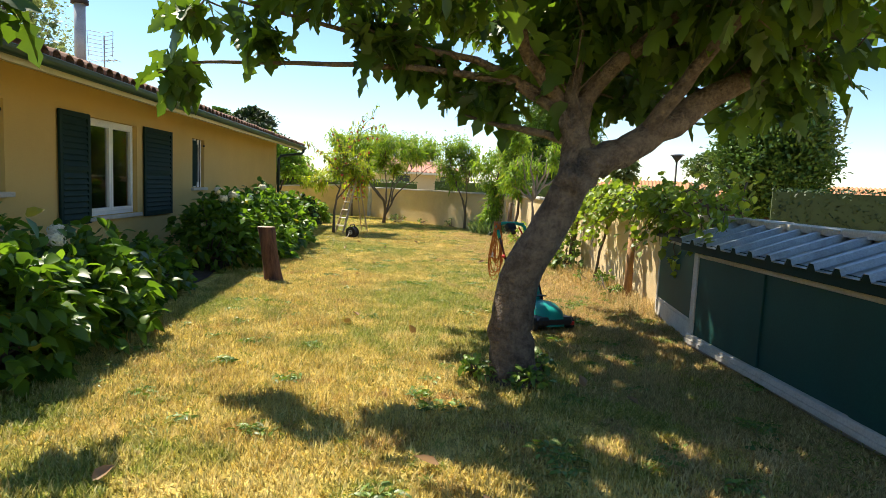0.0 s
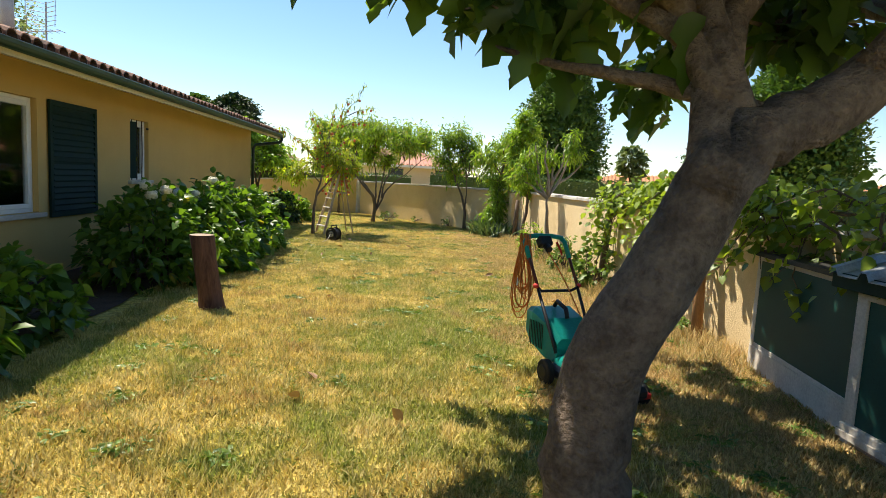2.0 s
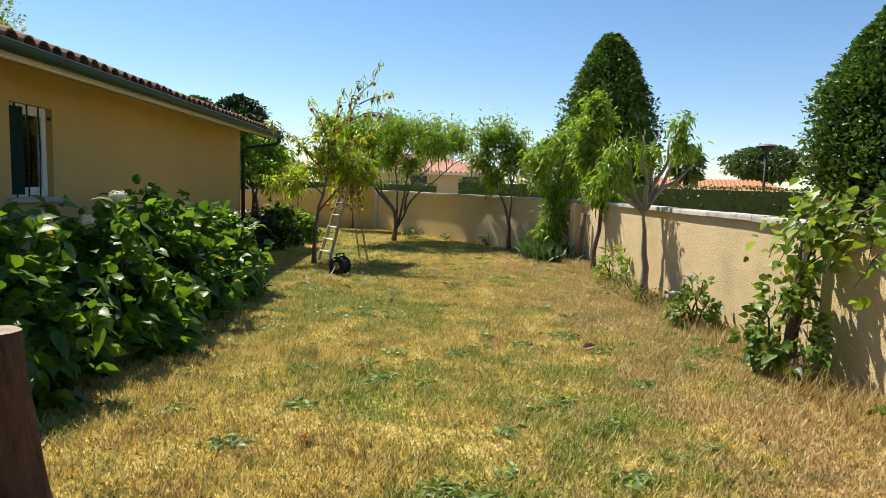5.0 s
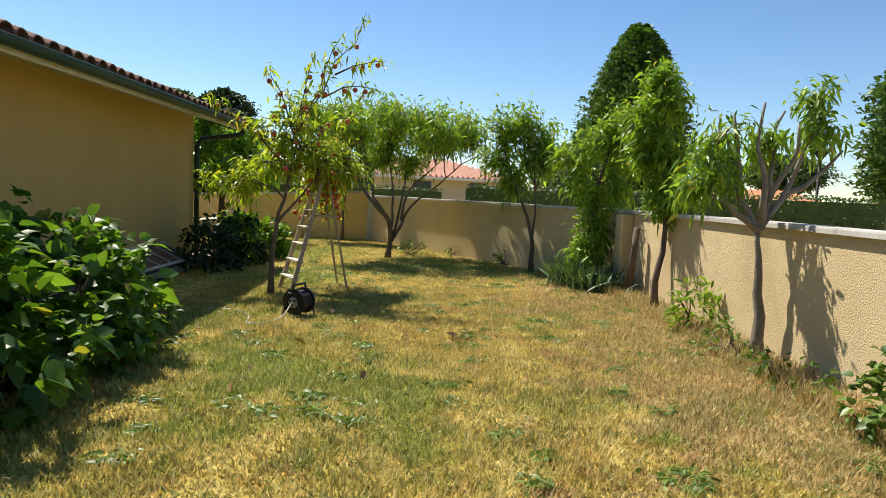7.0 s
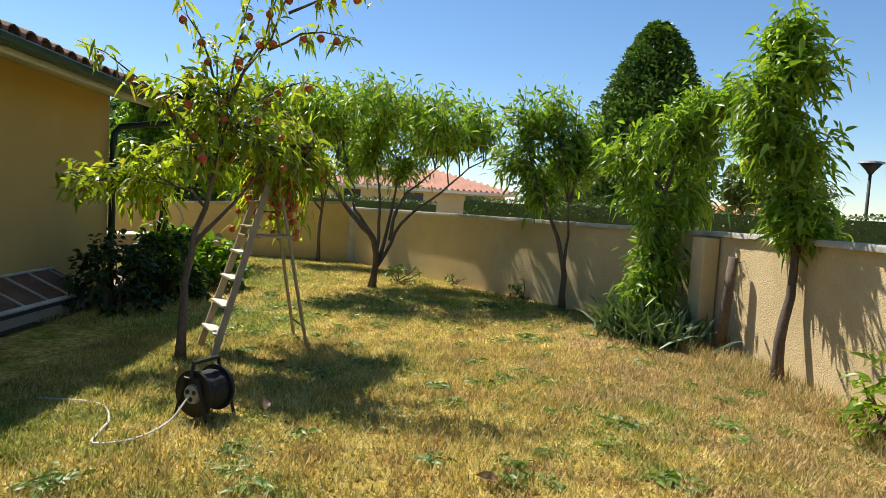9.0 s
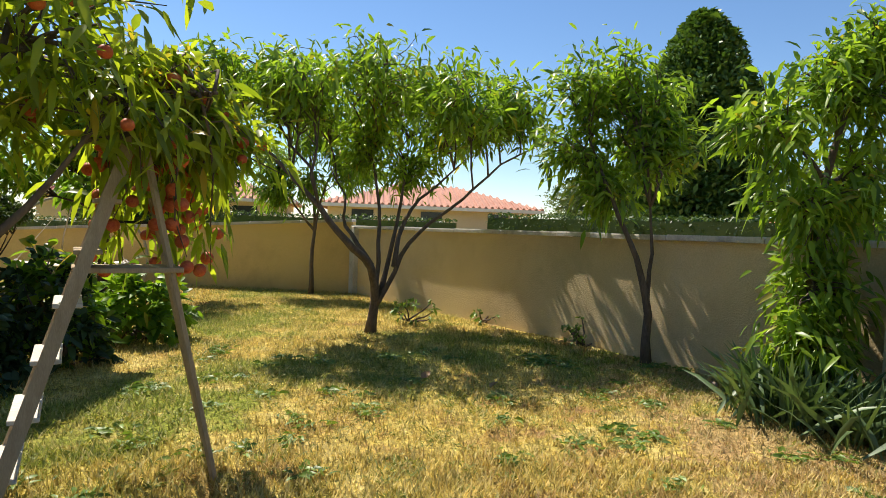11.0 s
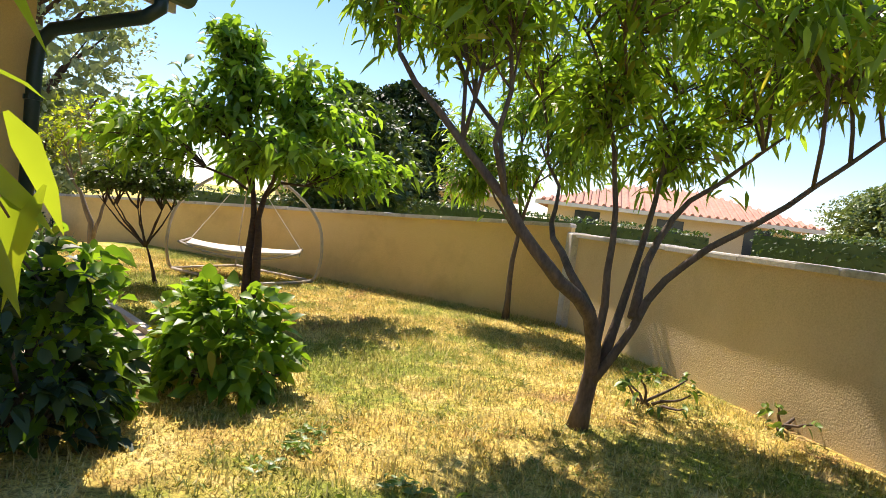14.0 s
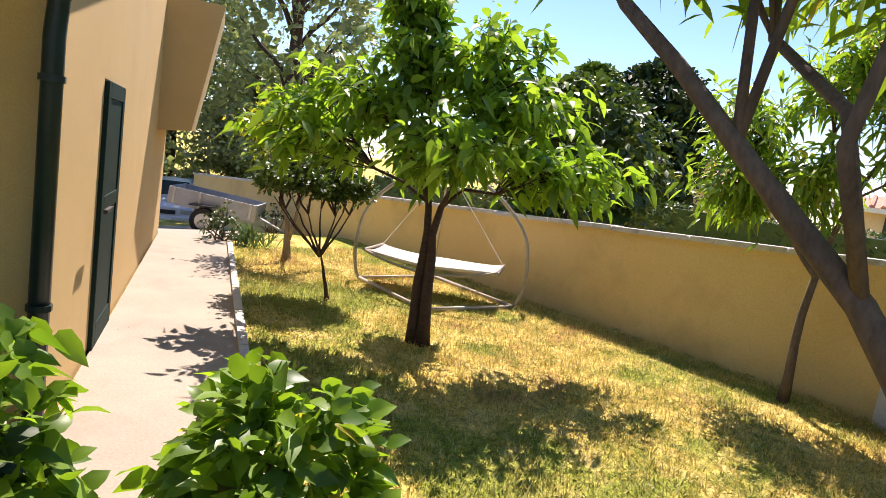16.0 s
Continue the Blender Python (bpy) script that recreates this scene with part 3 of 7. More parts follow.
wall_run("wall_east", "cream rendered garden wall with grey concrete coping", A, B, 1.25, 1.25, 0.2, M_WALL, True)
wall_run("wall_north_east", "cream rendered garden wall in leaf shade", B, BEND, 1.24, 1.23, 0.2, M_WALL, True)
wall_run("wall_north_east_2", "cream rendered garden wall in leaf shade", BEND, C, 1.23, 1.22, 0.2, M_WALL, True)
wall_run("wall_north", "ochre rendered garden wall with thin coping", C, E, 1.34, 0.30, 0.2, M_WALL3, True)
g = Geo().box((-0.13, -0.1, -0.1), (0.13, 0.12, 1.26), pose(1.42, 26.02, 0, 0, 0, 28), 0.012)
structure("wall_pier", g, M_COPING, "pale concrete pier at the wall corner", category="pier")
g = Geo().box((-0.1, -0.12, -0.1), (0.1, 0.12, 1.22), pose(6.12, 18.72, 0, 0, 0, 8), 0.012)
structure("wall_pier_2", g, M_WALL, "rendered pier at the wall corner", category="pier")

# ---------- house ----------
HX, HY = -1.49, 20.5
FAR = Vector((-6.3, 22.9))
gdir = (FAR - Vector((HX, HY))).normalized()
EAVE_X, EAVE_Z = -0.72, 2.47


def wall_with_holes(name, label, x, y0, y1, z1, holes, mat, thick=0.25):
    """A wall in the plane x, its face towards +x, with openings (y0, y1, z0, z1) right through it."""
    ycuts = sorted({y0, y1, *[h[0] for h in holes], *[h[1] for h in holes]})
    zcuts = sorted({-0.1, z1, *[h[2] for h in holes], *[h[3] for h in holes]})
    gg = Geo()
    for a, b in zip(ycuts, ycuts[1:]):
        for c, d in zip(zcuts, zcuts[1:]):
            if any(h[0] <= a and b <= h[1] and h[2] <= c and d <= h[3] for h in holes):
                continue
            for xx, rev in ((x, False), (x - thick, True)):
                q = [Vector((xx, a, c)), Vector((xx, b, c)), Vector((xx, b, d)), Vector((xx, a, d))]
                gg.add(q[::-1] if rev else q, [(0, 1, 2, 3)])
    for a, b, c, d in holes:
        for q in ([(a, c), (b, c)], [(b, c), (b, d)], [(b, d), (a, d)], [(a, d), (a, c)]):
            (ya, za), (yb, zb) = q
            gg.add([Vector((x, ya, za)), Vector((x, yb, zb)), Vector((x - thick, yb, zb)), Vector((x - thick, ya, za))], [(3, 2, 1, 0)])
    return structure(name, gg, mat, label, category="wall")


WIN = (8.28, 9.80, 0.84, 2.22)
SMALL = (12.38, 13.12, 1.22, 2.22)
SMALL2 = (5.75, 6.5, 1.22, 2.22)
house_front = wall_with_holes("wall_house_front", "ochre rendered house wall in shade", HX, -7.0, HY, 2.62, [WIN, SMALL, SMALL2], M_HOUSE)
# end wall, a little out of square
n_out = Vector((gdir.y, -gdir.x))
if n_out.y < 0:
    n_out = -n_out
END_L = (FAR - Vector((HX, HY))).length


def on_end(s, off, z):
    q = Vector((HX, HY)) + gdir * s + n_out * off
    return Vector((q.x, q.y, z))


g = Geo()
D0, D1, DZ = 1.28, 2.05, 1.88
RISE = 0.30


def under_roof(s):
    """Height of the gable's top under the front slope, s metres along the end wall."""
    return EAVE_Z + RISE * (EAVE_X - (HX + gdir.x * s)) - 0.02


for s0, s1, z0 in ((0, D0, -0.1), (D0, D1, DZ), (D1, END_L, -0.1)):
    za, zb = under_roof(s0), under_roof(s1)
    g.add([on_end(s0, 0, z0), on_end(s1, 0, z0), on_end(s1, 0, zb), on_end(s0, 0, za), on_end(s0, -0.25, z0), on_end(s1, -0.25, z0), on_end(s1, -0.25, zb), on_end(s0, -0.25, za)],
          [(3, 2, 1, 0), (4, 5, 6, 7), (0, 1, 5, 4), (1, 2, 6, 5), (2, 3, 7, 6), (3, 0, 4, 7)])
structure("wall_house_end", g, M_GABLE, "pale ochre rendered gable wall of the house", category="wall")
# wing that leans out at the far corner, wider towards the roof
g = Geo()
wing = [(0.0, 1.58), (0.40, 1.62), (0.52, 2.3), (0.68, 3.25), (0.0, 3.25)]
g.add([on_end(END_L - 0.02, o_, z_) for o_, z_ in wing] + [on_end(END_L + 1.6, o_, z_) for o_, z_ in wing],
      [(0, 1, 2, 3, 4), (9, 8, 7, 6, 5), (0, 5, 6, 1), (1, 6, 7, 2), (2, 7, 8, 3), (3, 8, 9, 4), (4, 9, 5, 0)])
g.add([on_end(END_L, 0, -0.3), on_end(END_L + 1.6, 0, -0.3), on_end(END_L + 1.6, 0, 3.25), on_end(END_L, 0, 3.25)], [(0, 1, 2, 3)])
structure("wall_wing", g, M_GABLE, "pale rendered wing that leans out under the roof at the house corner", category="wall")
g = Geo()
for p, q in (((-6.3, 22.9), (-9.5, 16)), ((-9.5, 16), (-9.5, -7)), ((-9.5, -7), (HX, -7))):
    g.add([Vector((*p, -0.1)), Vector((*q, -0.1)), Vector((*q, 2.62)), Vector((*p, 2.62))], [(0, 1, 2, 3)])
g.add([Vector(v) for v in ((HX - 0.26, -7, 2.6), (HX - 0.26, HY - 0.2, 2.6), (-6.3, 22.6, 2.6), (-9.4, 16, 2.6), (-9.4, -7, 2.6))], [(0, 1, 2, 3, 4)])
structure("wall_house_back", g, M_HOUSE, "rendered back walls of the house", category="wall")

# roof deck, low pitch, with a plain verge over the gable
ex, ez = EAVE_X, EAVE_Z + 0.10
RIDGE = -5.6
roof_y1 = 20.86
VERGE = 0.14


def verge_at(x):
    """A point of the verge line over x, on the front slope."""
    o_ = Vector((HX, HY)) + n_out * VERGE
    return Vector((x, o_.y + gdir.y / gdir.x * (x - o_.x), ez + RISE * (ex - x)))


ze = ez + RISE * (ex - RIDGE)
g = Geo()
c0, c1, c2, c3 = Vector((ex, -8, ez)), Vector((ex, roof_y1, ez)), verge_at(RIDGE), Vector((RIDGE, -8, ze))
cm = verge_at(HX)
th = Vector((0, 0, -0.10))
g.add([c0, c1, cm, c2, c3] + [c + th for c in (c0, c1, cm, c2, c3)], [(0, 1, 2, 3, 4), (9, 8, 7, 6, 5), (5, 6, 1, 0), (6, 7, 2, 1), (7, 8, 3, 2)])
b1, b2 = Vector((-10.2, c2.y + 2.0, ez)), Vector((-10.2, -8, ez))
g.add([c2, b1, b2, c3], [(0, 1, 2, 3)])
structure("house_roof", g, M_TILE, "low clay tile roof", category="roof")
# soffit boards
g = Geo()
zs = EAVE_Z - 0.005
g.add([Vector((HX - 0.02, -8, zs + 0.16)), Vector((ex, -8, zs)), Vector((ex, roof_y1 - 0.02, zs)), Vector((HX - 0.02, HY + 0.02, zs + 0.16))], [(0, 1, 2, 3)])
structure("eave_soffit", g, M_SOFFIT, "painted boarded eave soffit", category="trim")
g = Geo().box((ex - 0.01, -8, zs - 0.03), (ex + 0.02, roof_y1, zs + 0.09))
structure("fascia", g, M_SOFFIT, "painted fascia board under the gutter", category="trim")
g = Geo()
va, vb = verge_at(ex - 0.02), verge_at(-6.2)
n3 = Vector((n_out.x, n_out.y, 0)) * 0.03
dn, up_ = Vector((0, 0, -0.17)), Vector((0, 0, -0.005))
g.add([va + dn, vb + dn, vb + up_, va + up_, va + dn + n3, vb + dn + n3, vb + up_ + n3, va + up_ + n3], [(0, 1, 2, 3), (7, 6, 5, 4), (0, 4, 5, 1), (1, 5, 6, 2), (2, 6, 7, 3), (3, 7, 4, 0)])
structure("fascia_end", g, M_GUTTER, "dark green verge board over the gable", category="trim")
# gutter: half-round, open above, with outlet and swan neck
gutter = thing("gutter", (ex + 0.08, roof_y1, EAVE_Z), "dark green half-round gutter with downpipe along the eave", "gutter")
g = Geo()
R = 0.075
prof = [(ex + 0.02 + R + R * math.cos(a), EAVE_Z + 0.08 + R * math.sin(a)) for a in [math.pi * (1 + k / 8) for k in range(9)]]
prof2 = [(x + (0.006 if x > ex + 0.02 + R else -0.0), z - 0.004) for x, z in prof]
vs, fs = [], []
for y in (-8, roof_y1 + 0.02):
    vs += [Vector((x, y, z)) for x, z in prof] + [Vector((x, y, z)) for x, z in prof2]
for k in range(8):
    fs += [(k, k + 1, k + 19, k + 18), (k + 9, k + 27, k + 28, k + 10)]
fs += [(8, 17, 35, 26), tuple(range(18, 27))]
part("trough", g.add(vs, fs), M_GUTTER, gutter)
g = Geo().tube([(ex + 0.02 + 2 * R, -8, EAVE_Z + 0.082), (ex + 0.02 + 2 * R, roof_y1 + 0.02, EAVE_Z + 0.082)], 0.010, 6)
part("rolled_edge", g, M_GUTTER, gutter, smooth=True)
g = Geo()
ox, oy = ex + 0.02 + R, HY + 0.16
g.tube([(ox, oy, EAVE_Z + 0.03), (ox, oy, EAVE_Z - 0.07), (ox - 0.06, oy - 0.05, EAVE_Z - 0.14), (HX + 0.14, HY + 0.02, 2.22), (HX + 0.085, HY - 0.03, 2.12), (HX + 0.08, HY - 0.04, 1.95), (HX + 0.08, HY - 0.04, 0.02)], 0.045, 10)
part("downpipe", g, M_PIPE, gutter, smooth=True)
for z in (0.7, 1.75):
    part("pipe_clip", Geo().tube([(HX + 0.08, HY - 0.04, z), (HX + 0.08, HY - 0.04, z + 0.03)], 0.055, 10), M_PIPE, gutter)

# flue and aerial on the roof
flue = thing("flue_pipe", (-5.3, 15.6, 3.9), "grey metal flue pipe with cowl on the roof", "flue")
part("pipe", Geo().tube([(-5.3, 15.6, 3.7), (-5.3, 15.6, 5.55)], 0.13, 14), M_GREYMETAL, flue, smooth=True)
part("cowl", Geo().tube([(-5.3, 15.6, 5.52), (-5.3, 15.6, 5.62), (-5.3, 15.6, 5.66)], [0.2, 0.2, 0.1], 14), M_IRON, flue, smooth=True)
aer = thing("tv_aerial", (-6.0, 18.3, 4.2), "thin metal television aerial with grid reflectors on the roof", "aerial")
part("mast", Geo().tube([(-6.0, 18.3, 3.9), (-6.0, 18.3, 5.35)], 0.022, 8), M_GREYMETAL, aer)
for sgn in (-1, 1):
    g = Geo()
    for k in range(7):
        z = 4.75 + 0.11 * k
        g.tube([(-6.0 + sgn * 0.02, 18.25, z), (-6.0 + sgn * (0.36 + 0.03 * math.sin(k)), 18.05, z + 0.02)], 0.008, 5)
    for u in (0.33,):
        g.tube([(-6.0 + sgn * u, 18.07, 4.72), (-6.0 + sgn * (u + 0.03), 18.06, 5.43)], 0.008, 5)
    part("reflector_grid", g, M_GREYMETAL, aer)
g = Geo().tube([(-5.5, 18.0, 4.62), (-6.6, 18.4, 4.62)], 0.012, 6)
for k in range(6):
    x = -5.5 - 0.2 * k
    g.tube([(x, 17.8 + 0.07 * k, 4.62), (x, 18.25 + 0.07 * k, 4.62)], 0.006, 5)
part("boom", g, M_GREYMETAL, aer)


# windows, shutters
def casement(name, label, hole, leaves):
    y0, y1, z0, z1 = hole
    win = tagged(thing(name, (HX, (y0 + y1) / 2, z0), label, "window"), kind="structure")
    fr = 0.05
    xf = HX - 0.13
    g = Geo()
    for lo, hi in (((xf, y0, z0), (xf + 0.06, y0 + fr, z1)), ((xf, y1 - fr, z0), (xf + 0.06, y1, z1)), ((xf, y0 + fr, z0), (xf + 0.06, y1 - fr, z0 + fr)), ((xf, y0 + fr, z1 - fr), (xf + 0.06, y1 - fr, z1))):
        g.box(lo, hi, bevel=0.004)
    part("window_frame", g, M_WHITE, win)
    w = (y1 - y0 - 2 * fr) / leaves
    for k in range(leaves):
        a, b = y0 + fr + k * w + 0.004, y0 + fr + (k + 1) * w - 0.004
        g = Geo()
        s = 0.055
        for lo, hi in (((xf + 0.01, a, z0 + fr), (xf + 0.075, a + s, z1 - fr)), ((xf + 0.01, b - s, z0 + fr), (xf + 0.075, b, z1 - fr)), ((xf + 0.01, a + s, z0 + fr), (xf + 0.075, b - s, z0 + fr + s)), ((xf + 0.01, a + s, z1 - fr - s), (xf + 0.075, b - s, z1 - fr))):
            g.box(lo, hi, bevel=0.005)
        sash = part("sash", g, M_WHITE, win)
        pane = part("pane", Geo().box((xf + 0.035, a + s, z0 + fr + s), (xf + 0.041, b - s, z1 - fr - s)), M_GLASS, sash, "reflecting window pane")
        pane.visible_shadow = False
    g = Geo().box((HX - 0.2, y0 - 0.08, z0 - 0.06), (HX + 0.06, y1 + 0.08, z0 - 0.002), bevel=0.008)
    part("window_sill", g, M_STONE_SILL, win, "pale stone sill")
    return win


casement("window_1", "two-leaf white casement window with dark curtains", WIN, 2)
casement("window_2", "narrow window with an iron grille", SMALL, 1)
casement("window_3", "narrow window with stone sill", SMALL2, 1)
# rooms behind the panes: boxes whose dark wall colour stands for unlit depth
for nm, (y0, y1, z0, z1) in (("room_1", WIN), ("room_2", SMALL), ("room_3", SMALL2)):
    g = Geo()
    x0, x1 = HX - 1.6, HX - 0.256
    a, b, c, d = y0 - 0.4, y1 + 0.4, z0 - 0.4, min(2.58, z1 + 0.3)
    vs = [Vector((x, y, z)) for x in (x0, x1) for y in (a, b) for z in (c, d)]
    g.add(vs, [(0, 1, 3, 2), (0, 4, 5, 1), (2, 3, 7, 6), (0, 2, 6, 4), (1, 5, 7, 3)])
    structure("wall_" + nm, g, M_UNLIT_ROOM, "box behind the window, coloured dark as an unlit room", category="room")
g = Geo()
cv, n = [], 24
for i in range(n + 1):
    y = WIN[1] - 0.52 + 0.5 * i / n
    x = HX - 0.34 + 0.02 * math.sin(i * 1.9)
    cv += [Vector((x, y, WIN[2] - 0.1)), Vector((x, y, WIN[3] + 0.1)), Vector((x - 0.012, y, WIN[2] - 0.1)), Vector((x - 0.012, y, WIN[3] + 0.1))]
g.add(cv, [f for i in range(n) for f in ((i * 4, i * 4 + 4, i * 4 + 5, i * 4 + 1), (i * 4 + 2, i * 4 + 3, i * 4 + 7, i * 4 + 6))])
tagged(part("curtain", g, M_CURTAIN, None, "dark brown curtain hanging behind the window"), category="curtain")


def shutter(y0, y1, z0, z1, hinge_at_low):
    sh = thing("shutter", (HX + 0.03, (y0 + y1) / 2, z0), "dark green louvred shutter folded back against the wall", "shutter", "window shutters")
    fr = 0.07
    g = Geo()
    xa, xb = HX + 0.012, HX + 0.045
    for lo, hi in (((xa, y0, z0), (xb, y0 + fr, z1)), ((xa, y1 - fr, z0), (xb, y1, z1)), ((xa, y0 + fr, z0), (xb, y1 - fr, z0 + fr)), ((xa, y0 + fr, z1 - fr), (xb, y1 - fr, z1)),
                   ((xa, y0 + fr, (z0 + z1) / 2 - 0.03), (xb, y1 - fr, (z0 + z1) / 2 + 0.03)), ((xa + 0.004, y0 + fr, z0 + fr), (xa + 0.012, y1 - fr, z1 - fr))):
        g.box(lo, hi, bevel=0.003)
    part("shutter_frame", g, M_GREEN_PAINT, sh)
    n = 17
    for k in range(n):
        z = z0 + fr + 0.02 + (z1 - z0 - 2 * fr - 0.03) * k / n
        if abs(z + 0.03 - (z0 + z1) / 2) < 0.045:
            continue
        g = Geo().box((-0.004, y0 + fr - sh.location.y, -0.033), (0.004, y1 - fr - sh.location.y, 0.033), pose(HX + 0.033, sh.location.y, z + 0.02, 0, -24, 0))
        part("slat", g, M_GREEN_PAINT, sh)
    yh = y0 + 0.02 if hinge_at_low else y1 - 0.02
    for z in (z0 + 0.25, z1 - 0.25):
        part("hinge_strap", Geo().box((xb, min(yh, yh), z - 0.015), (xb + 0.006, yh + 0.01, z + 0.015)), M_IRON, sh)
    return sh


shutter(7.50, 8.25, 0.76, 2.24, False)
shutter(10.0, 11.2, 0.76, 2.24, True)
# grille bars of the narrow windows
for (y0, y1, z0, z1) in (SMALL, SMALL2):
    gr = thing("window_grille", (HX + 0.01, (y0 + y1) / 2, z0), "dark iron grille with a folded narrow shutter before the window", "grille", "window grilles")
    for k in range(3):
        y = y0 + 0.14 + 0.2 * k
        part("bar", Geo().tube([(HX - 0.035, y, z0 + 0.002), (HX - 0.035, y + 0.02, (z0 + z1) / 2), (HX - 0.035, y, z1 - 0.002)], 0.009, 6), M_IRON, gr)
    part("folded_leaf", Geo().box((-0.015, 0, z0 + 0.03), (0.015, 0.16, z1 - 0.04), pose(HX - 0.04, y0 + 0.03, 0, 0, 0, -20), 0.004), M_GREEN_PAINT, gr)
    part("latch", Geo().tube([(HX + 0.0, y1 - 0.1, z1 - 0.12), (HX + 0.03, y1 - 0.08, z1 - 0.12)], 0.018, 8), M_IRON, gr)
# louvred door in the end wall
door = tagged(thing("door_1", on_end((D0 + D1) / 2, -0.05, 0), "tall dark green louvred door in the end wall", "door"), kind="structure")
md = Matrix.Translation(on_end(D0, 0, 0)) @ Matrix.Rotation(math.atan2(gdir.y, gdir.x), 4, "Z")
W_ = D1 - D0
sgn = 1 if (md.to_3x3() @ Vector((0, 1, 0))).dot(Vector((n_out.x, n_out.y, 0))) > 0 else -1
g = Geo()
for lo, hi in (((0, -0.03, 0.02), (0.1, 0.03, DZ - 0.01)), ((W_ - 0.1, -0.03, 0.02), (W_, 0.03, DZ - 0.01)), ((0.1, -0.03, 0.02), (W_ - 0.1, 0.03, 0.2)), ((0.1, -0.03, DZ - 0.12), (W_ - 0.1, 0.03, DZ - 0.01)), ((0.1, -0.03, 1.0), (W_ - 0.1, 0.03, 1.1)), ((0.1, -0.02, 0.2), (W_ - 0.1, -0.012, DZ - 0.12))):
    g.box(lo, hi, md, 0.004)
part("door_frame", g, M_GREEN_PAINT, door)
for k in range(30):
    z = 0.23 + k * 0.06
    if 0.96 < z < 1.12 or z > DZ - 0.14:
        continue
    part("slat", Geo().box((0.1, -0.004, -0.03), (W_ - 0.1, 0.004, 0.03), md @ pose(0, 0.0, z, 28 * sgn, 0, 0)), M_GREEN_PAINT, door)
part("shutter_stay", Geo().box((-0.02, -0.012, -0.012), (0.22, 0.012, 0.012), md @ pose(-0.3, 0.10 * sgn, 1.05, 0, 0, 0)), M_IRON, door)

# concrete path and kerb along the end wall
g = Geo()
pts = [on_end(-1.0, 0.02, 0), on_end(6.9, 0.02, 0), on_end(6.9, 1.0, 0), on_end(-0.6, 1.0, 0)]
outl = [(p.x, p.y) for p in pts]
path = tagged(part("pavement", Geo().prism(outl[::-1], -0.05, 0.035), M_CONCRETE, None, "pale concrete path along the house end"), category="path", kind="structure")
g = Geo()
for k in range(7):
    a, b = on_end(-0.6 + k * 1.0 + 0.01, 1.0, 0), on_end(-0.6 + (k + 1) * 1.0 - 0.01, 1.0, 0)
    c, d = on_end(-0.6 + (k + 1) * 1.0 - 0.01, 1.07, 0), on_end(-0.6 + k * 1.0 + 0.01, 1.07, 0)
    part("kerb_stone", Geo().prism([(a.x, a.y), (d.x, d.y), (c.x, c.y), (b.x, b.y)], -0.05, 0.075), M_STONE_SILL, path)
# drive beyond
g = Geo()
rows_ = [6.92, 7.3, 10.0, 14.0, 18.0, 24.0]
for s_ in rows_:
    for o_ in (-9.0, -4.0, 1.3):
        q_ = on_end(s_, o_, 0)
        g.add([Vector((q_.x, q_.y, drive_fall(q_.x) + 0.035))], [])
for i in range(len(rows_) - 1):
    for j in range(2):
        k = 3 * i + j
        g.f.append((k, k + 1, k + 4, k + 3))
structure("road", g, M_CONCRETE, "pale concrete drive that falls away beside the house", category="drive")

# ---------- trees inside the garden ----------
fig = grow_tree("fig_tree", "old fig tree with pale mottled trunk and large lobed leaves", (3.79, 4.24, 0),
    [[(3.79, 4.22, -0.03), (3.77, 4.24, 0.2), (3.75, 4.25, 0.4), (3.76, 4.25, 0.6), (3.82, 4.24, 0.85), (3.93, 4.22, 1.1), (4.06, 4.2, 1.35), (4.2, 4.17, 1.66)]],
    [(0, 0.97, (4.3, 4.9, 3.1), (0.9, 0.9, 0.6))],
    M_BARK_FIG, L_FIG, 11, twigs=16, per_twig=16, leaf=(0.20, 0.19), shape="lobed", droop=0.35, hang=0.45, trunk_r=0.19, seg=24, spread=0.10, limb_r=0.09, taper=0.3, wiggle=0.05)
rf = np.random.default_rng(77)
twigs = Geo()
FIG_BOUGHS = [
    ([(4.1, 4.41, 1.5), (4.32, 4.42, 1.74), (4.73, 4.41, 1.94), (5.26, 4.41, 2.28), (6.0, 4.3, 2.75), (6.6, 4.2, 3.1)], [0.13, 0.125, 0.115, 0.10, 0.06, 0.03]),
    ([(4.13, 4.42, 1.55), (4.2, 4.5, 1.95), (4.3, 4.5, 2.3), (4.75, 4.3, 2.75), (5.2, 4.0, 3.1)], [0.11, 0.09, 0.075, 0.05, 0.02]),
    ([(4.2, 4.45, 1.85), (4.08, 4.5, 2.2), (3.75, 4.3, 2.55), (3.5, 3.7, 2.9), (3.3, 3.1, 3.1)], [0.08, 0.065, 0.05, 0.035, 0.015]),
    ([(4.1, 4.48, 2.1), (3.7, 4.54, 2.36), (3.0, 4.6, 2.44), (2.47, 4.63, 2.45), (1.8, 4.68, 2.43), (1.16, 4.69, 2.41), (0.9, 4.6, 2.28)], [0.05, 0.034, 0.026, 0.021, 0.017, 0.012, 0.006]),
]
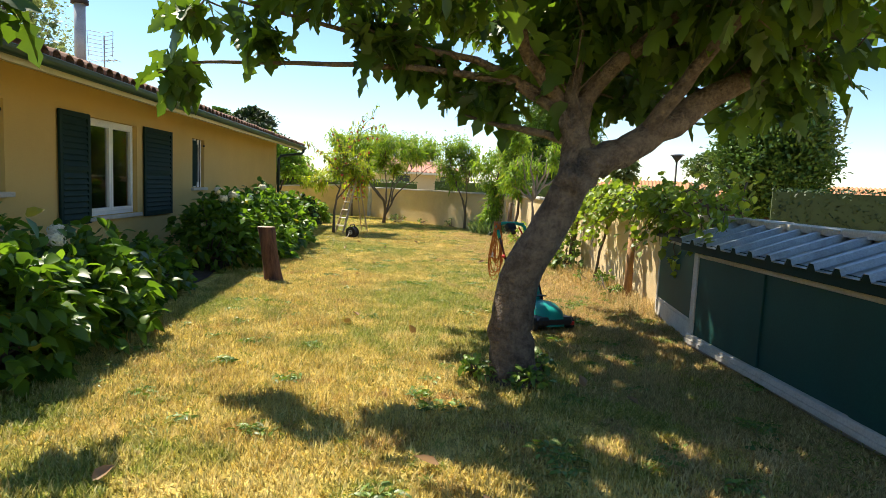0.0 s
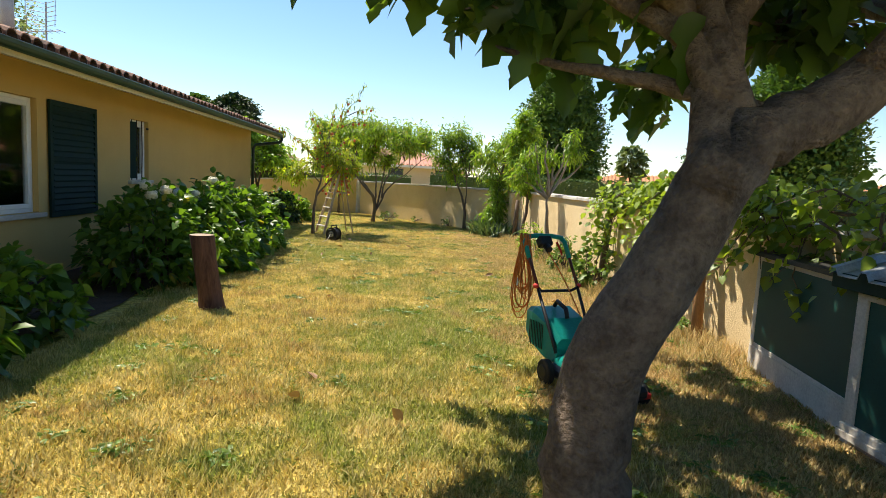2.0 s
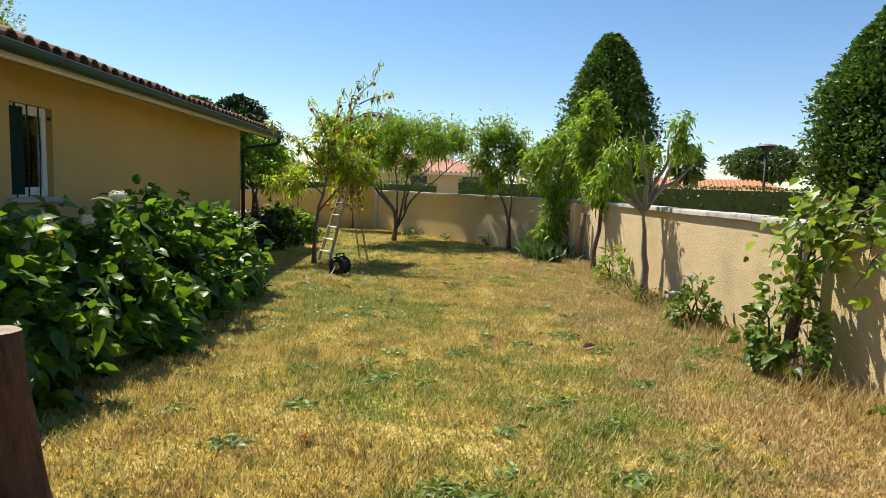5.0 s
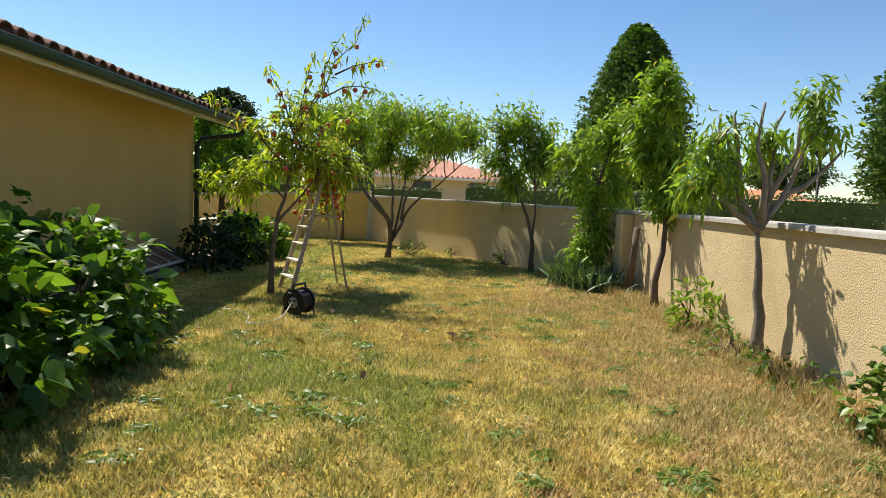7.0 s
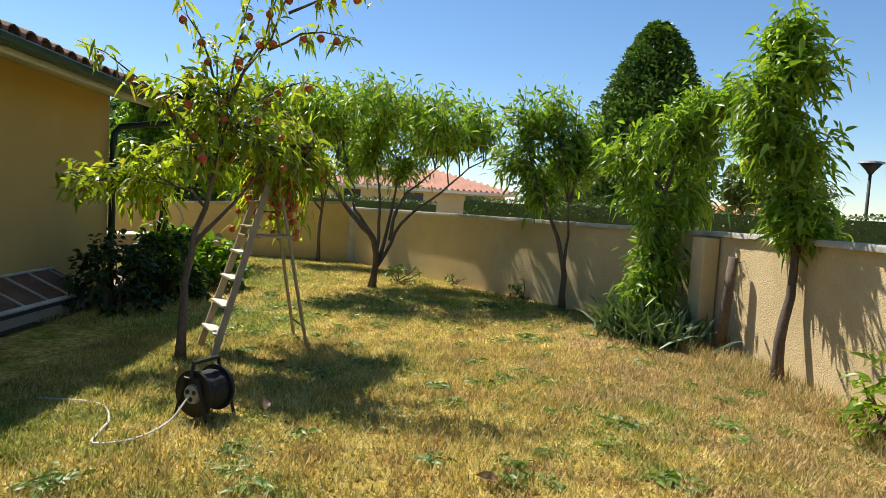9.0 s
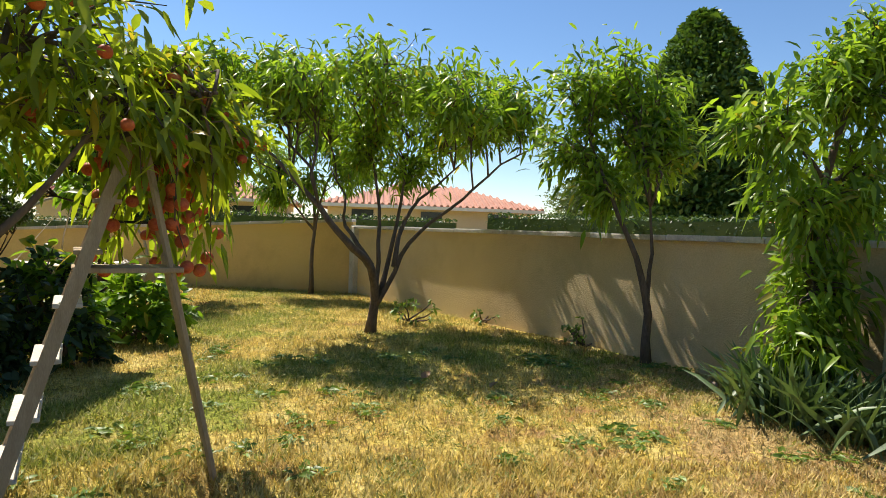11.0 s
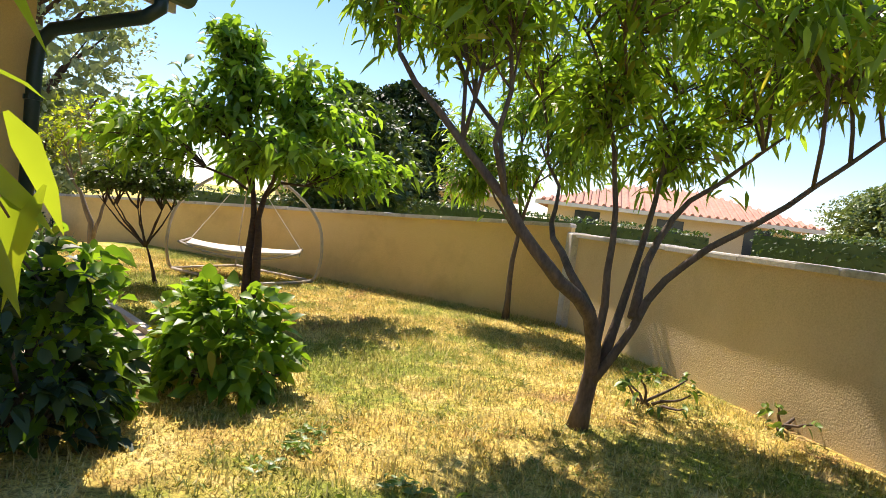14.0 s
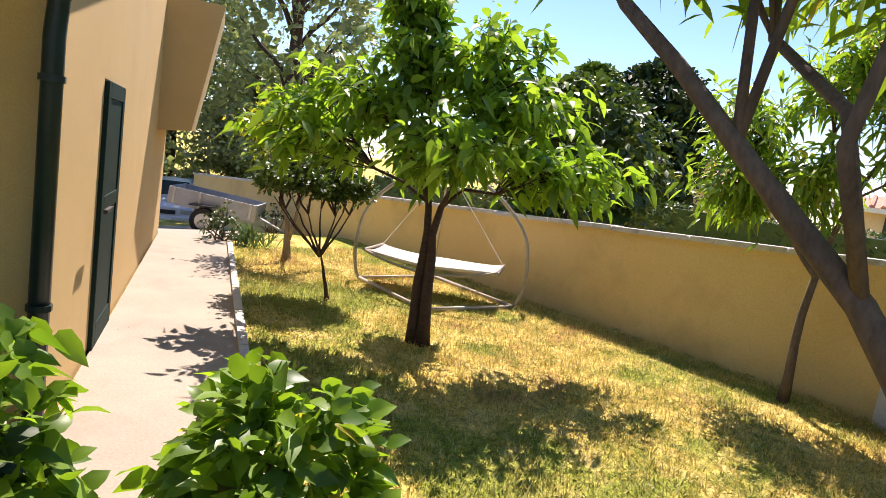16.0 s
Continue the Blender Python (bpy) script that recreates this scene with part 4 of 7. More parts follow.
FIG_SIDE_BOUGHS = [
    ([(4.08, 4.5, 2.2), (3.4, 4.55, 2.52), (2.47, 4.63, 2.68), (1.2, 4.5, 2.92)], [0.04, 0.03, 0.02, 0.008]),
    ([(4.73, 4.41, 1.98), (4.9, 3.9, 2.4), (5.0, 3.3, 2.75), (5.0, 2.6, 2.95)], [0.07, 0.05, 0.035, 0.012]),
    ([(4.12, 4.5, 2.0), (4.2, 4.9, 2.4), (4.3, 5.4, 2.8)], [0.06, 0.04, 0.015]),
    ([(5.26, 4.41, 2.28), (5.45, 5.4, 2.6), (5.3, 6.3, 2.8), (5.1, 7.1, 2.7)], [0.06, 0.045, 0.03, 0.012]),
    ([(4.35, 4.45, 1.82), (4.0, 4.6, 1.95), (3.6, 4.7, 2.02), (3.3, 4.75, 2.1)], [0.045, 0.035, 0.02, 0.008]),
]
for pts, rad in FIG_BOUGHS + FIG_SIDE_BOUGHS:
    pts = [(x, y - 0.24 * max(0.0, min(1.0, (2.4 - z) / 0.7)), z) for x, y, z in pts]
    t = np.linspace(0, 1, len(pts))
    tt = np.linspace(0, 1, 4 * len(pts))
    fine = np.stack([np.interp(tt, t, np.array(pts)[:, i]) for i in range(3)], axis=1)
    rr = np.interp(tt, t, rad)
    fine[1:-1] += rf.normal(size=(len(fine) - 2, 3)) * 0.12 * rr[1:-1, None]
    limb = Geo()
    limb.tube(fine, list(rr), 12)
    part("limb", limb, M_BARK_FIG, fig, smooth=True)
FIG_LOW = [
    ((1.0, 4.62, 2.28), (0.22, 0.25, 0.22), 5), ((3.45, 4.7, 2.28), (0.35, 0.25, 0.22), 11), ((2.6, 4.62, 2.66), (0.4, 0.25, 0.18), 8), ((3.05, 4.7, 2.5), (0.35, 0.25, 0.2), 9),
    ((1.7, 4.6, 2.6), (0.25, 0.2, 0.15), 4), ((0.15, 3.75, 2.55), (0.25, 0.25, 0.2), 4), ((4.9, 4.9, 2.35), (0.7, 0.4, 0.25), 12), ((5.9, 4.7, 2.4), (0.6, 0.5, 0.3), 8),
    ((5.05, 7.0, 2.4), (0.4, 0.45, 0.28), 12),
]
FIG_MID = [
    ((3.3, 3.3, 3.0), (0.9, 0.8, 0.4), 22), ((5.1, 3.8, 2.95), (0.9, 0.9, 0.5), 26), ((5.9, 4.3, 2.75), (0.8, 0.9, 0.5), 24), ((5.0, 2.7, 2.9), (0.9, 0.8, 0.4), 24),
    ((4.3, 5.3, 2.75), (0.9, 0.6, 0.45), 18), ((2.2, 4.4, 2.95), (0.6, 0.5, 0.25), 9), ((4.2, 2.2, 3.1), (1.0, 0.9, 0.35), 20), ((6.0, 3.0, 2.9), (0.8, 1.0, 0.45), 20),
    ((4.2, 4.2, 3.2), (1.0, 0.9, 0.4), 22), ((1.25, 4.5, 2.75), (0.3, 0.25, 0.15), 4), ((6.2, 1.6, 3.0), (0.9, 0.9, 0.5), 16), ((5.3, 4.4, 2.75), (0.9, 0.5, 0.35), 24),
    ((6.2, 5.6, 2.9), (0.6, 0.8, 0.4), 10), ((5.6, 6.6, 2.95), (0.7, 0.8, 0.4), 18),
]
# upper storey of the crown: overlapping clumps in staggered rows, sinking towards the wall side
FIG_TOP = []
for row in range(6):
    for col in range(4 if row < 4 else 3):
        x = 1.75 + 1.05 * col + (0.5 if row % 2 else 0.0) + 0.3 * max(0, row - 2)
        y = 3.35 + 0.92 * row + 0.12 * (col % 2)
        FIG_TOP.append(((x, y, 4.12 - 0.123 * x + 0.01 * y), (0.95, 0.88, 0.4), 20))
P, D = [], []
for c, r, n in FIG_LOW + FIG_MID + FIG_TOP:
    for k in range(n):
        v = rf.normal(size=3)
        v /= np.linalg.norm(v)
        end = np.array(c) + v * np.array(r) * rf.uniform(0.4, 1.1)
        st = np.array(c) + rf.normal(size=3) * 0.15 * np.array(r)
        tw = bend(st, end, 0.03, rf, 4, 0.06)
        twigs.tube(tw, [0.011, 0.009, 0.007, 0.004], 5, caps=False)
        u = rf.uniform(0.3, 1.02, 11)
        i = np.clip((u * 3).astype(int), 0, 2)
        f = (u * 3 - i)[:, None]
        P.append(tw[i] * (1 - f) + tw[i + 1] * f + rf.normal(size=(11, 3)) * 0.06)
        w_ = (tw[-1] - tw[0])[None] * 0.8 + rf.normal(size=(11, 3)) * 0.5
        w_[:, 2] -= 0.35
        D.append(w_)
tagged(part("branchwork", twigs, M_BARK_FIG, fig, smooth=True), kind="stuff")
P, D = np.concatenate(P), np.concatenate(D)
ln = rf.uniform(0.12, 0.24, len(P))
leaf_part("outer_crown", P, D, ln, ln * rf.uniform(0.8, 1.0, len(P)), L_FIG, fig, "lobed", fold=0.2, droop=0.35, rng=rf)
# the peach tree by the ladder, with fruit
peach = grow_tree("peach_tree", "young peach tree with ripe red fruit beside the ladder", (0.88, 16.92, 0),
    [[(0.88, 16.92, -0.03), (0.87, 16.95, 0.5), (0.93, 16.98, 0.95), (1.05, 17.0, 1.4), (1.15, 17.05, 2.0)], [(0.93, 16.98, 0.95), (1.2, 17.1, 1.3), (1.5, 17.15, 1.7)]],
    [(0, 0.8, (0.75, 17.1, 1.75), (0.7, 0.6, 0.4)), (0, 0.98, (1.05, 17.1, 2.25), (0.42, 0.45, 0.45)), (1, 0.9, (1.5, 17.35, 1.75), (0.45, 0.4, 0.33)), (0, 0.7, (0.3, 17.2, 1.45), (0.42, 0.5, 0.3)), (0, 0.9, (1.3, 17.1, 1.95), (0.5, 0.5, 0.35)),
     (1, 0.95, (1.7, 17.95, 1.7), (0.34, 0.28, 0.3))],
    M_BARK, L_PEACHY, 21, twigs=18, per_twig=26, leaf=(0.125, 0.034), trunk_r=0.042, fruit=0.35, fruit_r=0.034, hang=0.22, group="fruit trees")
rp = np.random.default_rng(5)
P, D = [], []
for a, b, lift in (((1.1, 17.05, 2.0), (2.0, 17.05, 3.72), 0.0), ((1.62, 17.05, 2.9), (2.28, 17.1, 3.12), 0.05), ((1.1, 17.05, 2.0), (1.36, 17.1, 3.2), 0.0), ((1.0, 17.0, 1.7), (-0.05, 17.0, 2.55), 0.1),
                   ((1.1, 17.05, 2.2), (0.78, 17.0, 2.95), 0.0), ((1.45, 17.1, 2.6), (2.18, 17.05, 2.72), 0.1), ((1.2, 17.05, 2.2), (1.72, 17.1, 3.45), 0.0), ((1.0, 17.0, 1.8), (0.3, 17.1, 2.3), 0.08), ((1.2, 17.0, 2.0), (1.85, 17.2, 2.35), 0.1)):
    q = bend(a, b, lift, rp, 6, 0.02)
    part("shoot", Geo().tube(q, list(np.linspace(0.013, 0.003, 6)), 5), M_BARK, peach, smooth=True)
    u = rp.uniform(0.3, 1.0, 46)
    i = np.clip((u * 5).astype(int), 0, 4)
    f = (u * 5 - i)[:, None]
    P.append(q[i] * (1 - f) + q[i + 1] * f + rp.normal(size=(46, 3)) * 0.04)
    w_ = rp.normal(size=(46, 3)) * 0.6
    w_[:, 2] -= 0.35
    D.append(w_)
    for k in range(3):
        c = q[2 + k] + np.array([rp.normal() * 0.03, rp.normal() * 0.03, -0.05])
        part("peach", Geo().ball(c, 0.034, 9, 6), M_PEACH, peach, "ripe red and yellow peach", smooth=True)
P, D = np.concatenate(P), np.concatenate(D)
ln = rp.uniform(0.08, 0.15, len(P))
leaf_part("shoot_leaves", P, D, ln, ln * 0.25, L_PEACHY, peach, "long", droop=0.5, rng=rp)
# drooping bough with many fruits over the walk
bough, P, D = Geo(), [], []
for k in range(42):
    a = np.array((1.25 + 0.014 * k, 17.45, 1.85))
    low = k % 2
    b = np.array((rp.uniform(1.0, 1.68), rp.uniform(17.75, 18.3), rp.uniform(0.98, 1.55))) if low else np.array((rp.uniform(1.1, 1.85), rp.uniform(17.65, 18.05), rp.uniform(1.45, 2.05)))
    q = bend(a, b, 0.14, rp, 5, 0.03)
    bough.tube(q, [0.009, 0.008, 0.006, 0.004, 0.002], 4)
    m_ = 24
    u = rp.uniform(0.25, 1.0, m_)
    i = np.clip((u * 4).astype(int), 0, 3)
    f = (u * 4 - i)[:, None]
    P.append(q[i] * (1 - f) + q[i + 1] * f + rp.normal(size=(m_, 3)) * 0.045)
    w_ = rp.normal(size=(m_, 3)) * 0.5 + (b - a)[None] * 0.3
    w_[:, 2] -= 0.5
    D.append(w_)
    for j in range(3 if low else 1):
        c = q[2 + j % 3] + rp.normal(size=3) * 0.035 - np.array([0, 0, 0.04])
        if c[0] > 1.62:
            continue
        part("peach", Geo().ball(c, 0.033 * rp.uniform(0.85, 1.15), 10, 7), M_PEACH, peach, "ripe red and yellow peach", smooth=True)
for k in range(9):
    a = np.array((1.28 + 0.05 * k, 17.45, 1.85))
    b = np.array((1.2 + 0.06 * k + rp.normal() * 0.05, 17.6 + rp.uniform(-0.06, 0.1), rp.uniform(1.08, 1.4)))
    q = bend(a, b, 0.1, rp, 6, 0.03)
    bough.tube(q, [0.009, 0.008, 0.007, 0.005, 0.004, 0.002], 4)
    P.append(q[1:] + rp.normal(size=(5, 3)) * 0.03)
    D.append(rp.normal(size=(5, 3)) * 0.5 - np.array([0, 0, 0.5]))
    for j in range(2, 6):
        c = q[j] + rp.normal(size=3) * 0.02 - np.array([0, 0, 0.04])
        part("peach", Geo().ball(c, 0.034 * rp.uniform(0.85, 1.15), 12, 8), M_PEACH, peach, "ripe red and yellow peach", smooth=True)
part("bough", bough, M_BARK, peach, smooth=True)
P, D = np.concatenate(P), np.concatenate(D)
ln = rp.uniform(0.09, 0.16, len(P))
leaf_part("bough_leaves", P, D, ln, ln * 0.27, L_PEACHY, peach, "long", droop=0.4, rng=rp)

# large peach tree with several stems
bx, by = 2.11, 21.86
grow_tree("peach_tree", "large many-stemmed peach tree with hanging leaves", (bx, by, 0),
    [[(bx, by, -0.03), (bx + 0.06, by, 0.41), (2.12, 21.6, 0.84), (1.93, 21.2, 1.07), (1.76, 21.15, 1.26), (1.52, 21.15, 1.56), (1.13, 21.15, 1.92), (0.8, 21.2, 2.3)],
     [(bx + 0.05, by, 0.33), (bx + 0.2, by, 0.57), (2.47, by, 0.99), (2.71, by - 0.05, 1.28), (2.96, by - 0.1, 1.47), (3.24, by - 0.1, 1.70), (3.55, by - 0.1, 2.02), (4.05, by - 0.1, 2.29)],
     [(bx + 0.04, by, 0.38), (bx + 0.07, by + 0.06, 0.92), (bx + 0.06, by + 0.1, 1.38), (bx, by + 0.2, 1.96), (bx - 0.3, by + 0.2, 2.4)],
     [(2.12, 21.6, 0.82), (1.93, by - 0.1, 1.08), (1.73, by + 0.2, 1.30), (1.72, by + 0.4, 1.58), (1.48, by + 0.6, 2.0)],
     [(2.38, by, 0.80), (2.41, by + 0.2, 1.21), (2.56, by + 0.4, 1.58), (2.89, by + 0.5, 1.85), (3.2, by + 0.5, 2.15)],
     [(bx + 0.1, by + 0.05, 0.45), (bx + 0.22, by + 0.3, 1.1), (bx + 0.3, by + 0.6, 1.8), (bx + 0.35, by + 0.8, 2.3)]],
    [(0, 0.97, (0.5, 21.4, 2.85), (0.5, 0.5, 0.32)), (0, 0.85, (0.95, 21.6, 2.95), (0.7, 0.7, 0.36)), (0, 0.8, (1.4, 21.3, 2.8), (0.5, 0.5, 0.28)), (3, 0.95, (1.3, 22.6, 2.85), (0.7, 0.65, 0.40)),
     (2, 0.98, (1.75, 22.0, 3.1), (0.75, 0.75, 0.36)), (2, 0.9, (2.3, 22.1, 2.85), (0.7, 0.8, 0.45)), (5, 0.97, (2.4, 22.9, 2.9), (0.8, 0.7, 0.45)), (5, 0.95, (1.8, 23.3, 2.6), (0.7, 0.6, 0.4)),
     (4, 0.97, (3.1, 22.6, 2.75), (0.75, 0.7, 0.45)), (4, 0.9, (2.9, 21.8, 2.9), (0.65, 0.7, 0.4)), (1, 0.8, (3.35, 21.7, 2.55), (0.6, 0.65, 0.36)), (1, 0.97, (3.8, 21.8, 2.65), (0.42, 0.5, 0.36)),
     (1, 0.92, (3.6, 22.3, 2.95), (0.55, 0.6, 0.3)), (4, 0.95, (2.85, 23.2, 2.45), (0.6, 0.5, 0.4)), (2, 0.7, (2.0, 22.1, 2.2), (0.4, 0.4, 0.35)), 
     (5, 0.7, (2.5, 22.7, 2.0), (0.4, 0.35, 0.3)), (0, 0.7, (0.7, 22.2, 2.95), (0.5, 0.5, 0.3)),
     (0, 0.7, (1.45, 20.95, 2.75), (0.6, 0.5, 0.35)), (2, 0.95, (2.3, 21.0, 2.95), (0.7, 0.5, 0.36)), (1, 0.75, (3.1, 21.0, 2.7), (0.6, 0.5, 0.35))],
    M_BARK, L_PEACH, 31, twigs=24, per_twig=26, leaf=(0.15, 0.038), trunk_r=0.060, hang=0.25, group="fruit trees", taper=0.75, wiggle=0.14, spread=0.085)

def wall_tree(lab, base, stems, clumps, leaves, trunk_r, seed):
    """A young fruit tree: stems as lines of points, clumps as (stem, height on it, middle, radii)."""
    grow_tree("peach_tree", lab, base, stems, clumps, M_BARK, leaves, seed, twigs=24, per_twig=28, leaf=(0.145, 0.038), trunk_r=trunk_r, hang=0.22, group="fruit trees", spread=0.075)


wall_tree("slim peach tree with rounded crown before the wall", (4.98, 20.6, 0), [[(4.98, 20.6, -0.03), (4.97, 20.6, 0.55), (4.88, 20.6, 0.95), (4.66, 20.62, 1.42), (4.48, 20.7, 1.9)], [(4.95, 20.6, 0.6), (5.0, 20.62, 1.1), (4.98, 20.7, 1.8)]],
     [(0, 0.95, (4.22, 20.9, 2.15), (0.36, 0.45, 0.42)), (0, 0.95, (4.3, 20.95, 2.75), (0.36, 0.45, 0.38)), (1, 0.97, (4.68, 21.0, 3.0), (0.38, 0.45, 0.34)), (1, 0.95, (5.1, 21.0, 2.65), (0.36, 0.45, 0.42)), (1, 0.9, (4.75, 20.85, 2.2), (0.42, 0.4, 0.42)), (1, 0.9, (5.2, 20.95, 2.15), (0.3, 0.4, 0.4)), (0, 0.8, (4.6, 20.9, 1.7), (0.3, 0.3, 0.26))], L_PEACH, 0.05, 41)
wall_tree("bushy peach tree wrapped in climbers before the wall", (5.72, 19.25, 0), [[(5.72, 19.25, -0.03), (5.72, 19.25, 0.6), (5.75, 19.25, 1.2), (5.85, 19.25, 2.0), (6.1, 19.3, 2.6)]],
     [(0, 0.4, (5.72, 19.15, 0.85), (0.36, 0.35, 0.4)), (0, 0.6, (5.65, 19.2, 1.5), (0.42, 0.42, 0.4)), (0, 0.7, (5.3, 19.25, 2.15), (0.36, 0.45, 0.4)), (0, 0.8, (5.75, 19.3, 2.5), (0.4, 0.45, 0.4)), (0, 0.7, (6.15, 19.3, 1.75), (0.36, 0.4, 0.42)), (0, 0.9, (6.2, 19.35, 2.3), (0.4, 0.45, 0.4)), (0, 0.97, (6.3, 19.35, 2.85), (0.34, 0.4, 0.34)), (0, 0.97, (6.65, 19.35, 2.95), (0.26, 0.3, 0.22)), (0, 0.2, (5.6, 19.0, 0.5), (0.35, 0.3, 0.28))], L_PEACH, 0.055, 42)
wall_tree("leaning young peach tree beside the wall", (6.08, 17.08, 0), [[(6.08, 17.08, -0.03), (6.06, 17.08, 0.4), (6.16, 17.12, 0.85), (6.17, 17.15, 1.2), (6.05, 17.2, 1.9), (6.02, 17.2, 2.7)]],
     [(0, 0.9, (5.75, 17.2, 2.5), (0.3, 0.36, 0.36)), (0, 0.97, (6.08, 17.2, 2.75), (0.32, 0.36, 0.36)), (0, 0.98, (5.98, 17.2, 3.1), (0.17, 0.2, 0.16)), (0, 0.6, (6.15, 17.15, 1.6), (0.34, 0.32, 0.36)), (0, 0.75, (6.12, 17.15, 2.1), (0.32, 0.34, 0.32)), (0, 0.5, (6.3, 17.15, 1.42), (0.3, 0.3, 0.2)), (0, 0.8, (5.8, 17.2, 2.1), (0.2, 0.26, 0.25))], L_PEACH, 0.055, 43)
wall_tree("thin young tree against the ochre wall", (0.62, 25.75, 0), [[(0.62, 25.75, -0.03), (0.6, 25.75, 0.6), (0.66, 25.75, 1.2), (0.75, 25.7, 1.7), (1.0, 25.6, 2.3)], [(0.66, 25.75, 1.15), (0.3, 25.65, 1.6), (0.0, 25.55, 2.2)], [(0.66, 25.75, 1.2), (0.6, 25.7, 1.9), (0.55, 25.65, 2.6)]],
     [(1, 0.95, (-0.05, 25.5, 2.35), (0.5, 0.5, 0.45)), (2, 0.97, (0.5, 25.6, 2.8), (0.5, 0.5, 0.4)), (0, 0.97, (1.1, 25.5, 2.5), (0.55, 0.5, 0.45)), (0, 0.8, (1.45, 25.3, 2.15), (0.45, 0.45, 0.35)), (2, 0.7, (0.5, 25.55, 1.95), (0.45, 0.45, 0.35)), (1, 0.7, (-0.1, 25.5, 1.8), (0.35, 0.4, 0.28)), (2, 0.97, (0.95, 25.5, 3.0), (0.4, 0.4, 0.28))], L_PEACH, 0.045, 44)
# pruned, nearly bare tree
grow_tree("pruned_tree", "hard-pruned fruit tree with grey bare branches", (6.08, 14.48, 0),
    [[(6.08, 14.48, -0.03), (6.07, 14.5, 0.5), (6.05, 14.52, 0.9), (6.03, 14.55, 1.28)], [(6.03, 14.55, 1.22), (5.85, 14.6, 1.5), (5.6, 14.6, 1.72), (5.5, 14.6, 1.95)], [(6.03, 14.55, 1.25), (6.15, 14.6, 1.6), (6.1, 14.6, 2.05), (6.2, 14.6, 2.35)],
     [(6.03, 14.55, 1.25), (6.25, 14.6, 1.55), (6.45, 14.6, 2.0), (6.55, 14.6, 2.55)], [(6.0, 14.55, 1.25), (5.7, 14.5, 1.45), (5.45, 14.5, 1.55)],
     [(6.04, 14.55, 1.3), (6.02, 14.5, 1.7), (5.9, 14.5, 2.05), (5.95, 14.5, 2.4)], [(6.1, 14.6, 1.5), (6.3, 14.55, 1.85), (6.32, 14.55, 2.25)], [(5.85, 14.6, 1.5), (5.8, 14.6, 1.9), (5.72, 14.6, 2.3)], [(6.25, 14.6, 1.55), (6.5, 14.55, 1.7), (6.72, 14.5, 2.0)]],
    [(1, 0.95, (5.62, 14.6, 2.05), (0.28, 0.3, 0.28)), (3, 0.8, (6.55, 14.6, 2.1), (0.22, 0.3, 0.25)), (3, 0.95, (6.5, 14.6, 2.4), (0.2, 0.22, 0.22)), (1, 0.5, (5.5, 14.55, 1.7), (0.26, 0.3, 0.24)), (4, 0.9, (5.36, 14.5, 1.55), (0.22, 0.25, 0.15)), (2, 0.8, (6.05, 14.6, 1.95), (0.16, 0.2, 0.18))],
    M_BARK_GREY, L_PEACH, 51, twigs=14, per_twig=22, leaf=(0.115, 0.030), trunk_r=0.065, hang=0.4)
# cherry with larger leaves, double trunk
cx, cy = -1.97, 23.63
grow_tree("cherry_tree", "small cherry tree with dark double trunk and large bright leaves", (cx, cy, 0),
    [[(cx - 0.04, cy, -0.03), (cx - 0.06, cy, 0.6), (cx - 0.08, cy, 1.2), (cx - 0.2, cy - 0.1, 1.7)], [(cx + 0.05, cy + 0.02, -0.03), (cx + 0.05, cy, 0.6), (cx + 0.02, cy, 1.2), (cx + 0.2, cy + 0.15, 1.7)]],
    [(0, 0.8, (cx - 1.15, cy - 0.8, 1.8), (0.62, 0.62, 0.3)), (0, 0.9, (cx - 0.6, cy - 0.45, 2.2), (0.7, 0.7, 0.4)), (1, 0.8, (cx + 0.9, cy + 0.95, 1.75), (0.62, 0.62, 0.32)), (1, 0.9, (cx + 0.45, cy + 0.4, 2.2), (0.7, 0.7, 0.4)),
     (0, 0.98, (cx - 0.35, cy, 2.65), (0.62, 0.6, 0.42)), (1, 0.98, (cx + 0.3, cy + 0.25, 2.6), (0.6, 0.6, 0.4)), (1, 0.85, (cx + 0.5, cy - 0.4, 1.8), (0.6, 0.5, 0.3)), (0, 0.75, (cx - 0.6, cy + 0.4, 1.7), (0.6, 0.5, 0.3)), (0, 0.98, (cx - 0.45, cy - 0.2, 3.05), (0.3, 0.35, 0.2))],
    M_BARK_DARK, L_CHERRY, 61, twigs=30, per_twig=20, leaf=(0.16, 0.072), shape="broad", trunk_r=0.062, hang=0.25, droop=0.35)
